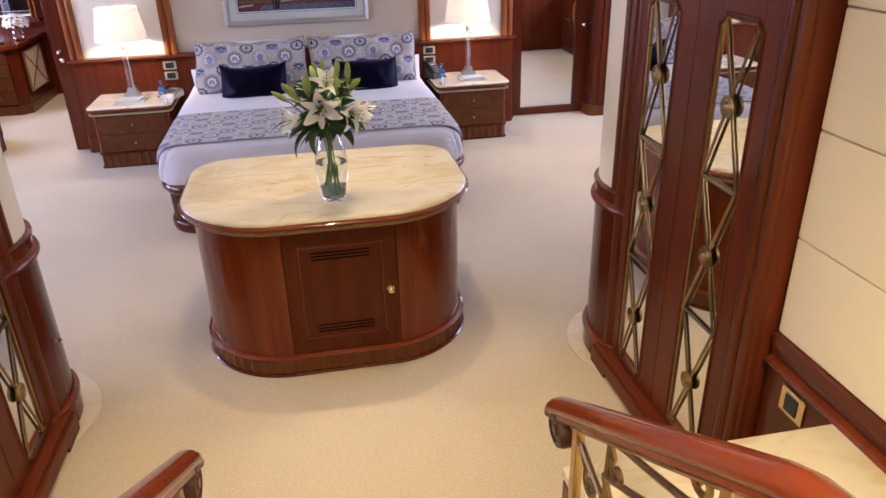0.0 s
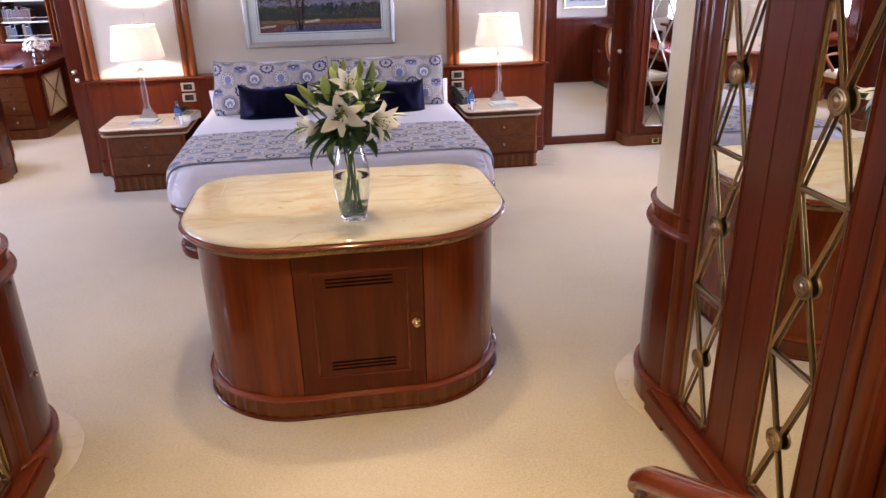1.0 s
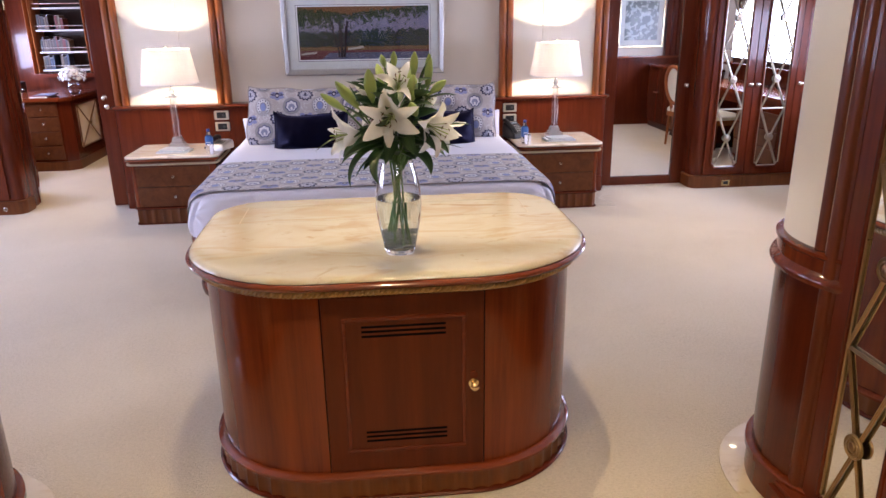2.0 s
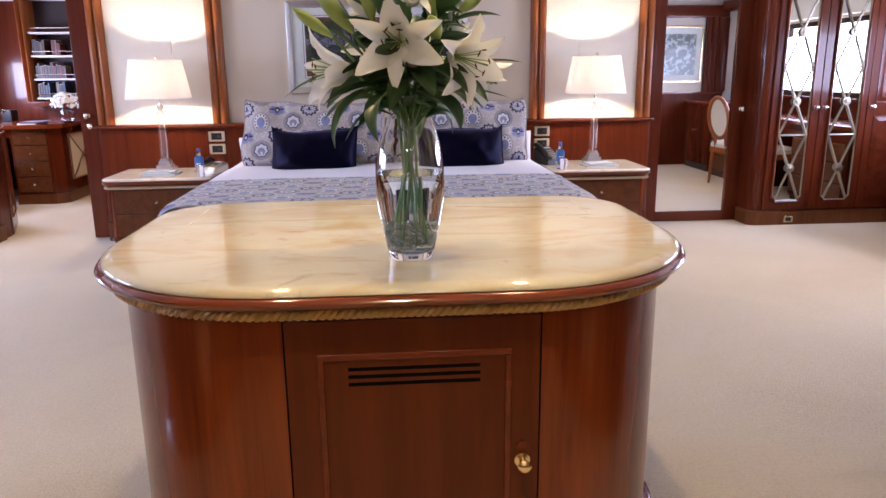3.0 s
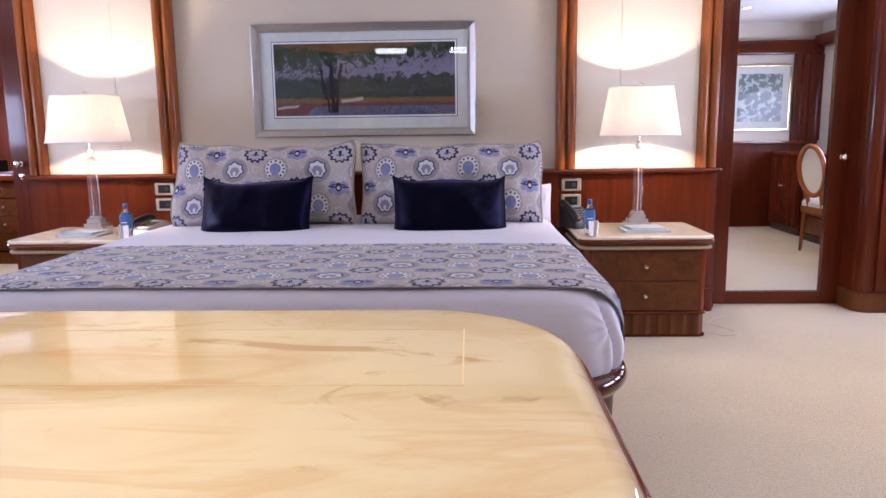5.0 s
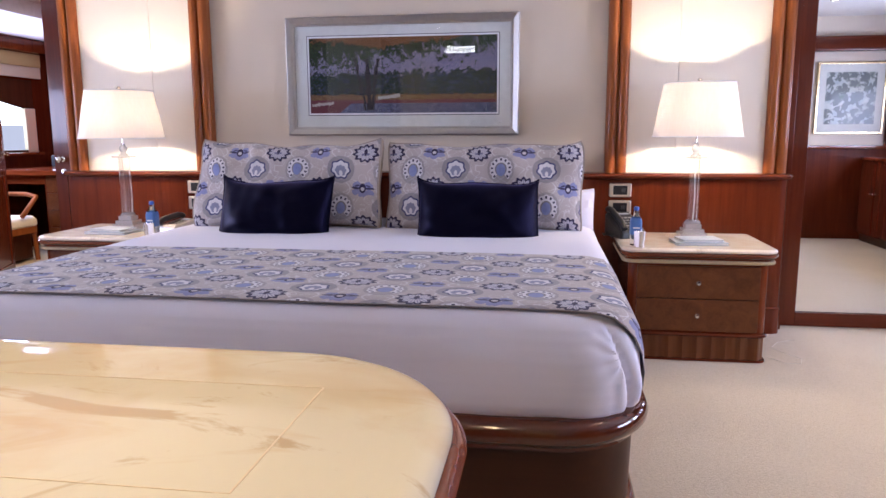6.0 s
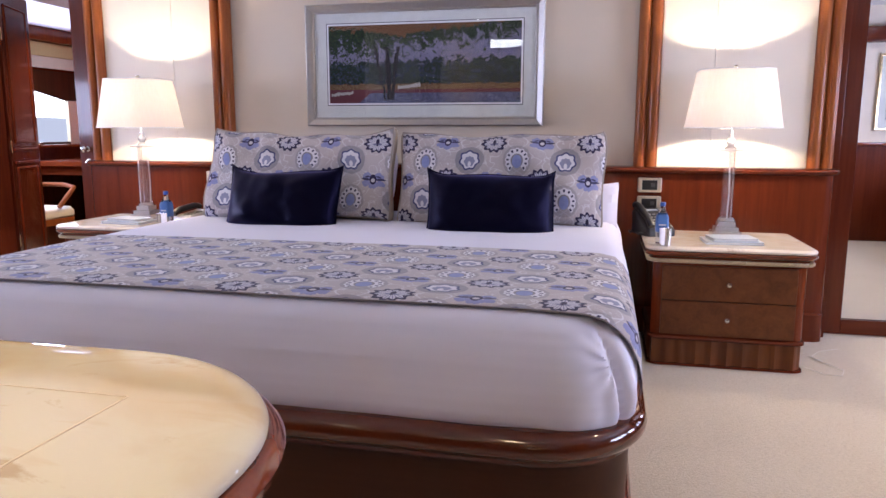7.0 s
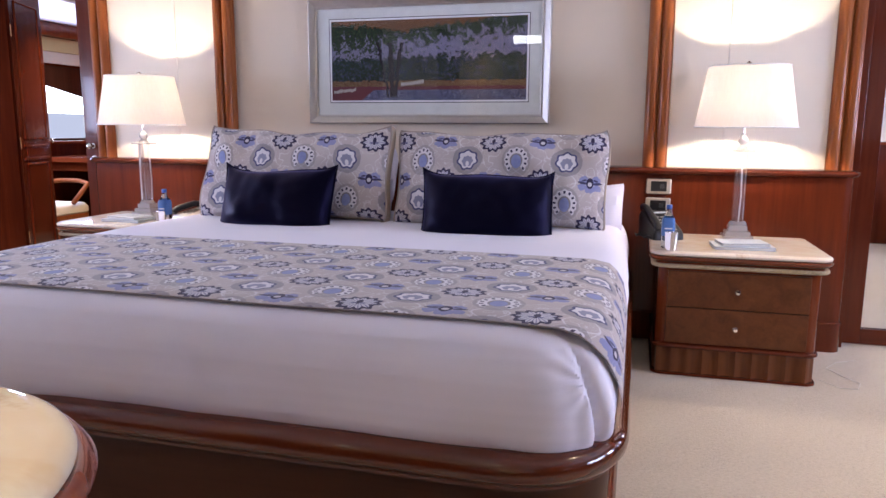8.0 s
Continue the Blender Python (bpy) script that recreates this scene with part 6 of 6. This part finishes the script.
def bevel_bar(a, b, w, d, inward):
    """One mitred length of frame moulding from corner a to corner b; inward: towards the picture's middle."""
    a, b, inward = Vector(a), Vector(b), Vector(inward)
    t = (b - a).normalized()
    prof = [(0.0, 0.0), (0.0, d * 0.9), (0.12, d), (0.3, d * 0.86), (0.62, d * 0.52), (0.8, d * 0.5), (0.86, d * 0.62), (1.0, d * 0.55), (1.0, 0.0)]
    bm = bmesh.new()
    r0 = [bm.verts.new(a + (inward + t) * (w * s) + Vector((0, -h, 0))) for s, h in prof]
    r1 = [bm.verts.new(b + (inward - t) * (w * s) + Vector((0, -h, 0))) for s, h in prof]
    for i in range(len(prof)):
        j = (i + 1) % len(prof)
        bm.faces.new((r0[i], r0[j], r1[j], r1[i]))
    bm.faces.new(r0)
    bm.faces.new(r1[::-1])
    return bm


for a, b, inw in (((fx0, 0, fz0), (fx1, 0, fz0), (0, 0, 1)), ((fx1, 0, fz0), (fx1, 0, fz1), (-1, 0, 0)), ((fx1, 0, fz1), (fx0, 0, fz1), (0, 0, -1)), ((fx0, 0, fz1), (fx0, 0, fz0), (1, 0, 0))):
    part("frame_bar", bevel_bar(a, b, 0.05, 0.035, inw), silver_leaf, pic, "silver-leaf frame moulding")
part("mount", box(fx0 + 0.045, fx1 - 0.045, -0.010, -0.006, fz0 + 0.045, fz1 - 0.045), mat_board, pic, "cream mount board", False)
px0, px1, pz0, pz1 = -0.556, 0.548, 1.218, 1.648
for k, (g, mt) in enumerate(((0.014, black), (0.010, paper))):
    part("mount_line", box(px0 - g, px1 + g, -0.0108 - 0.0005 * k, -0.0098, pz0 - g, pz1 + g), mt, pic, "", False)
grid_part("canvas", 1, 1, lambda u, v: (px0 + u * (px1 - px0), -0.0125, pz0 + v * (pz1 - pz0)), garden, pic, "painted garden with trees, hedge and pool")
gl = part("glazing", box(fx0 + 0.05, fx1 - 0.05, -0.0165, -0.0150, fz0 + 0.05, fz1 - 0.05), picture_glass, pic, "picture glass", False)
gl.visible_shadow = False

# white cord lying by the nightstand
cd = part("power_cord", tube([(1.93, 5.45, 0.004), (1.99, 5.36, 0.005), (2.06, 5.36, 0.005), (2.09, 5.44, 0.005), (2.04, 5.52, 0.005), (2.0, 5.62, 0.005), (2.06, 5.72, 0.005), (2.16, 5.78, 0.005)], 0.0017, 6), plain("white_cord", (0.80, 0.76, 0.68)))
tagged(cd, "thin white cord lying on the carpet", "cord")

# ---- starboard nook: desk, chair, low cabinet, print ----
dk = thing("desk", "long mahogany desk under the hull windows", "desk", pose(4.22, 4.45, 0))
part("top", box(-0.3, 0.28, -1.1, 1.1, 0.72, 0.76, 0.008), cherry, dk)
part("apron", box(-0.27, 0.27, -1.05, 1.05, 0.62, 0.72, 0.003), mahogany_y, dk)
for y0, y1 in ((-1.05, -0.52), (0.18, 1.05)):
    pd = part("pedestal", box(-0.27, 0.27, y0, y1, 0.06, 0.62, 0.004), mahogany, dk)
    for k in range(3):
        d = part("drawer", box(-0.285, -0.268, y0 + 0.03, y1 - 0.03, 0.09 + k * 0.175, 0.25 + k * 0.175, 0.003), satin, pd)
    part("plinth", box(-0.25, 0.25, y0 + 0.02, y1 - 0.02, 0, 0.06), dark_wood, dk)


def oval_chair(m):
    c = thing("chair", "oval-backed wooden chair with cream upholstery", "chair", m)
    part("seat", moulded(0.23, 0.22, 0.06, [(-0.02, 0.40), (0.0, 0.42), (0.0, 0.45), (-0.03, 0.48), (-0.10, 0.495)], 0, 0, None, 8), seat_cloth, c, "cream padded seat")
    part("seat_rail", moulded(0.235, 0.225, 0.06, [(0, 0.36), (0, 0.415)], 0, 0, None, 8), honey, c)
    for sx, sy in ((-1, -1), (1, -1), (-1, 1), (1, 1)):
        part("leg", tube([(sx * 0.19, sy * 0.18, 0.36), (sx * 0.20, sy * 0.19, 0.18), (sx * 0.205, sy * 0.20, 0.0)], 0.022, 8, None, False, lambda t: 1 - 0.4 * t), honey, c)
    ov = [(-0.0 + 0.19 * math.cos(a * math.pi / 12), 0.235 + 0.05 * (0.5 + 0.5 * math.sin(a * math.pi / 12)), 0.735 + 0.215 * math.sin(a * math.pi / 12)) for a in range(24)]
    part("back_rim", tube(ov, 0.022, 8, None, True), honey, c, "carved oval rim")
    bm = bmesh.new()
    rows = []
    for k in range(5):
        q = 1 - k / 4 * 0.999
        rows.append([bm.verts.new((x * q, y - 0.02 * (1 - q * q) - 0.004 + (0.235 + 0.025 - y) * (1 - q), 0.735 + (z - 0.735) * q)) for x, y, z in ov])
    for a, b in zip(rows, rows[1:]):
        for i in range(24):
            bm.faces.new((a[i], a[(i + 1) % 24], b[(i + 1) % 24], b[i]))
    part("backrest", bm, seat_cloth, c, "cream padded oval back")
    for sx in (-1, 1):
        part("back_post", tube([(sx * 0.10, 0.2, 0.40), (sx * 0.11, 0.235, 0.56)], 0.018, 8), honey, c)
    return c


oval_chair(pose(3.86, 4.27, 0, 0, 0, 84))
lc = thing("low_cabinet", "low mahogany cabinet in the corner", "cabinet", pose(4.24, 2.86, 0))
part("body", box(-0.24, 0.24, -0.36, 0.34, 0.08, 0.82, 0.004), mahogany, lc)
part("top", box(-0.26, 0.25, -0.37, 0.36, 0.82, 0.855, 0.008), cherry, lc)
part("plinth", box(-0.22, 0.22, -0.34, 0.32, 0.0, 0.08), dark_wood, lc)
for y0, y1 in ((-0.34, -0.015), (-0.005, 0.32)):
    d = part("door", box(-0.256, -0.238, y0, y1, 0.10, 0.79, 0.003), mahogany, lc)
    part("knob", lathe_x(knob_prof, -0.256, y1 - 0.03 if y0 < -0.1 else y0 + 0.03, 0.5, -1, 10, 0.6), nickel, d)
pr = thing("framed_print", "botanical print in a thin gold frame", "picture", pose(3.86, 2.41, 0.08))
for a, b, c, d in ((-0.33, 0.33, 1.0, 1.02), (-0.33, 0.33, 1.70, 1.72), (-0.33, -0.31, 1.02, 1.70), (0.31, 0.33, 1.02, 1.70)):
    part("frame_bar", box(a, b, 0, 0.025, c, d, 0.003), brass, pr, "thin gold frame bar")
part("mount", box(-0.315, 0.315, 0.004, 0.010, 1.015, 1.705), mat_board, pr, "", False)
grid_part("print", 1, 1, lambda u, v: (0.24 - u * 0.48, 0.0115, 1.10 + v * 0.52), botanical, pr, "botanical drawing")

# ---- study seen through the doorway ----
SY, SX = 8.75, -4.3
wall_slab("wall_study", SX, -2.1, SY, SY + 0.1, 0, CEIL, mahogany, "mahogany study wall behind the bookcase")
wall_slab("wall_study_1", -2.2, -2.1, 6.25, SY, 0, CEIL, mahogany, "mahogany study wall")
window_wall("wall_study_2", SX - 0.12, SX, 6.2, SY, [(7.15, 8.5, 0.93, 1.64)], mahogany, mahogany, "mahogany hull wall of the study")
tagged(part("ceiling_2", box(SX - 0.12, -2.1, 6.2, SY + 0.1, CEIL - 0.1, CEIL), white_paint, None, "", False), "white study ceiling", "ceiling", kind="structure")
tagged(part("study_cornice", box(SX, SX + 0.1, 6.2, SY, 1.90, 2.03, 0.02), cherry), "mahogany cornice over the window", "cornice", kind="structure")
tagged(part("ceiling_3", box(SX, SX + 1.05, 6.21, SY, 2.03, CEIL - 0.1), white_paint, None, "", False), "white dropped ceiling by the study window", "ceiling", kind="structure")
sw = thing("window_5", "study hull window with a slanting head and a harbour beyond", "window", kind="structure")
bm = bmesh.new()
hd = [(7.15, 1.64), (8.5, 1.64), (8.5, 1.33), (7.15, 1.60)]
a = [bm.verts.new((SX - 0.03, y, z)) for y, z in hd]
b = [bm.verts.new((SX - 0.005, y, z)) for y, z in hd]
bm.faces.new(a)
bm.faces.new(b[::-1])
for i in range(4):
    bm.faces.new((a[i], a[(i + 1) % 4], b[(i + 1) % 4], b[i]))
part("slanting_head", bm, dark_wood, sw, "", False)
part("window_sill", box(SX, SX + 0.08, 7.2, 8.5, 0.90, 0.93, 0.006), cherry, sw)
part("window_frame", box(SX - 0.03, SX + 0.01, 8.36, 8.50, 0.93, 1.36, 0.004), padded, sw)
part("window_frame", box(SX - 0.03, SX + 0.01, 7.15, 8.36, 0.93, 0.955, 0.004), dark_wood, sw)
part("blind", box(SX + 0.012, SX + 0.03, 7.0, 8.6, 1.657, 1.765, 0.004), cloth("ivory_blind", (0.62, 0.56, 0.42)), sw, "ivory roman blind")
part("blind_fold", box(SX + 0.012, SX + 0.04, 7.0, 8.6, 1.765, 1.895, 0.006), cloth("straw_blind", (0.50, 0.40, 0.18)), sw, "straw-coloured blind heading")
bm = bmesh.new()
bm.faces.new([bm.verts.new(p) for p in ((-5.1, 6.0, 0.2), (-5.1, 10.5, 0.2), (-5.1, 10.5, 1.21), (-5.1, 6.0, 1.21))])
tagged(part("backdrop_1", bm, sea_glow, None, "", False), "hazy blue harbour outside the study window", "harbour", kind="structure")
area_lamp(pose(SX + 0.05, 7.75, 1.2, 90, 0, -90), 1.1, 0.4, 80)
downlight(-2.88, 7.16, CEIL - 0.1, SPOT_W * 1.2)
downlight(-2.65, 6.95, CEIL - 0.1, SPOT_W * 3.2, WARM, 120)
downlight(-3.75, 8.2, CEIL - 0.1, SPOT_W * 0.8)

sd = thing("study_desk", "mahogany kneehole desk with four drawers and a lattice end panel", "desk", pose(0, 0, 0))
part("top", rings([([(-4.28, 7.66), (-3.26, 7.66), (-3.16, 7.76), (-3.16, 8.74), (-4.28, 8.74)], z) for z in (0.745, 0.785)]), cherry_x, sd)
part("pedestal", rings([([(-3.64, 7.70), (-3.28, 7.70), (-3.19, 7.79), (-3.19, 8.72), (-3.64, 8.72)], z) for z in (0.10, 0.745)]), mahogany, sd)
part("plinth", rings([([(-3.65, 7.69), (-3.275, 7.69), (-3.18, 7.785), (-3.18, 8.73), (-3.65, 8.73)], z) for z in (0.0, 0.10)]), plinth_wood, sd)
for k in range(4):
    d = part("drawer", box(-3.62, -3.30, 7.688, 7.702, 0.125 + k * 0.155, 0.27 + k * 0.155, 0.003), satin, sd)
    part("knob", lathe_y([(0.006, 0), (0.005, 0.008), (0.010, 0.013), (0.012, 0.019), (0.008, 0.025), (0.002, 0.026)], -3.46, 7.688, 0.20 + k * 0.155, -1, 12), nickel, d)
part("end_panel", box(-3.192, -3.184, 7.92, 8.50, 0.22, 0.68, 0.002), padded, sd, "cream end panel")
lat = bmesh.new()
for (ya, za), (yb, zb) in (((7.92, 0.22), (8.50, 0.68)), ((7.92, 0.68), (8.50, 0.22)), ((7.92, 0.22), (8.50, 0.22)), ((7.92, 0.68), (8.50, 0.68)), ((7.92, 0.22), (7.92, 0.68)), ((8.50, 0.22), (8.50, 0.68))):
    bar(lat, (-3.180, ya, za), (-3.180, yb, zb), 0.007)
medal(lat, (-3.178, 8.21, 0.45), (1, 0, 0), 0.02)
part("lattice", lat, bronze, sd)
part("side_panel", box(-4.28, -4.24, 7.72, 8.72, 0, 0.745), mahogany, sd)
part("modesty_panel", box(-4.24, -3.64, 8.66, 8.70, 0.1, 0.745), dark_wood, sd)
part("apron", box(-4.24, -3.64, 7.70, 7.72, 0.66, 0.745, 0.003), cherry_x, sd)

bc = thing("bookcase", "recessed mahogany bookcase with three shelves above the desk", "bookcase", pose(0, SY, 0))
bx0, bx1 = -3.72, -3.20
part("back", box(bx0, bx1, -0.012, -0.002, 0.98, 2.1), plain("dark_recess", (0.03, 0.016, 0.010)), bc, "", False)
for x0, x1 in ((bx0 - 0.10, bx0), (bx1, bx1 + 0.10)):
    part("pilaster", reeds(x0, x1, -0.26, 0.98, 2.14, 0.25, 2), honey, bc, "reeded gilt pilaster")
part("base_rail", box(bx0 - 0.1, bx1 + 0.1, -0.27, -0.002, 0.93, 0.98, 0.004), mahogany_x, bc)
SHELF = (1.02, 1.22, 1.46, 1.70)
for z in SHELF:
    part("shelf", box(bx0, bx1, -0.22, -0.012, z - 0.018, z, 0.002), plain("pale_shelf", (0.55, 0.5, 0.42)), bc)
    part("gallery_rail", tube([(bx0, -0.215, z + 0.04), (bx1, -0.215, z + 0.04)], 0.004, 6), nickel, bc, "silver gallery rail")
rnd = random.Random(3)
for z in SHELF[:3]:
    x = bx0 + 0.02
    while x < bx1 - 0.20:
        w, h = rnd.uniform(0.016, 0.034), rnd.uniform(0.12, 0.17)
        col = rnd.choice(((0.10, 0.02, 0.015), (0.02, 0.03, 0.05), (0.10, 0.07, 0.04), (0.03, 0.028, 0.026), (0.05, 0.03, 0.02)))
        bk = thing("book", "upright hardback book on the study shelf", "book", pose(x, SY, z), "shelf books")
        part("cover", box(0, w, -0.20, -0.05, 0, h, 0.002), plain("book_cover", col, 0.5), bk)
        part("page_block", box(0.002, w - 0.002, -0.195, -0.06, h - 0.001, h + 0.002), paper, bk, "", False)
        x += w + rnd.choice((0.001, 0.001, 0.003))
        if rnd.random() < 0.12:
            x += 0.07

hv = thing("hydrangea_vase", "round glass vase of white blossoms on the study desk", "flowers", pose(-3.24, 8.1, 0.785))
part("vase", lathe([(0.04, 0), (0.06, 0.01), (0.075, 0.06), (0.06, 0.11), (0.05, 0.125), (0.047, 0.125), (0.056, 0.11), (0.07, 0.06), (0.055, 0.014), (0.01, 0.012)], 20), vase_glass, hv)
rnd = random.Random(8)
bl = bmesh.new()
for i in range(200):
    a, e, q = rnd.random() * 6.283, rnd.uniform(-0.5, 1.5), 0.10 + 0.045 * rnd.random()
    c = Vector((q * math.cos(a) * math.cos(e), q * math.sin(a) * math.cos(e), 0.185 + 0.095 * math.sin(e) + 0.02 * rnd.random()))
    nrm = (c - Vector((0, 0, 0.15))).normalized()
    m = Matrix.Translation(c) @ nrm.to_track_quat("Z", "Y").to_matrix().to_4x4() @ Matrix.Rotation(rnd.random() * 3, 4, "Z")
    vs4 = [bl.verts.new(m @ Vector(p)) for p in ((0.02, 0, 0.006), (0.006, 0.006, 0), (0, 0.02, 0.006), (-0.006, 0.006, 0), (-0.02, 0, 0.006), (-0.006, -0.006, 0), (0, -0.02, 0.006), (0.006, -0.006, 0))]
    bl.faces.new(vs4)
tagged(part("blossoms", bl, plain("white_blossom", (0.80, 0.78, 0.70), 0.7), hv, "white blossoms"), kind="stuff")
for i in range(3):
    tagged(part("magazine", box(-3.58 + 0.02 * i, -3.40 + 0.02 * i, 7.74, 7.98, 0.785 + 0.008 * i, 0.793 + 0.008 * i, 0.001), (paper, plain("plum_cover", (0.16, 0.03, 0.05)), plain("slate_cover", (0.1, 0.1, 0.14)))[i]), "magazine lying on the study desk", "magazine", "desk magazines")
bx = tagged(part("desk_box", box(-4.05, -3.92, 8.35, 8.5, 0.785, 0.90, 0.01), black), "dark box on the study desk", "box")

st = thing("stool", "cream upholstered stool with a curved wooden arm", "stool", pose(-3.86, 7.36, 0))
part("seat", moulded(0.24, 0.21, 0.06, [(-0.02, 0.30), (0, 0.32), (0, 0.36), (-0.03, 0.395), (-0.1, 0.405)], 0, 0, None, 8), seat_cloth, st, "cream padded seat")
part("seat_rail", moulded(0.235, 0.205, 0.05, [(0, 0.25), (0, 0.305)], 0, 0, None, 8), honey, st)
part("skirt", moulded(0.20, 0.17, 0.05, [(0, 0.03), (0, 0.25)], 0, 0, None, 8), dark_wood, st)
part("back_rail", tube([(-0.24, 0.2, 0.56), (-0.1, 0.235, 0.58), (0.1, 0.235, 0.58), (0.23, 0.2, 0.56), (0.25, 0.1, 0.50), (0.235, 0.0, 0.40)], 0.02, 8), honey, st, "curved wooden back")
for sx, sy in ((-1, -1), (1, -1), (-1, 1), (1, 1)):
    part("leg", tube([(sx * 0.2, sy * 0.17, 0.26), (sx * 0.21, sy * 0.18, 0.0)], 0.02, 8), honey, st)
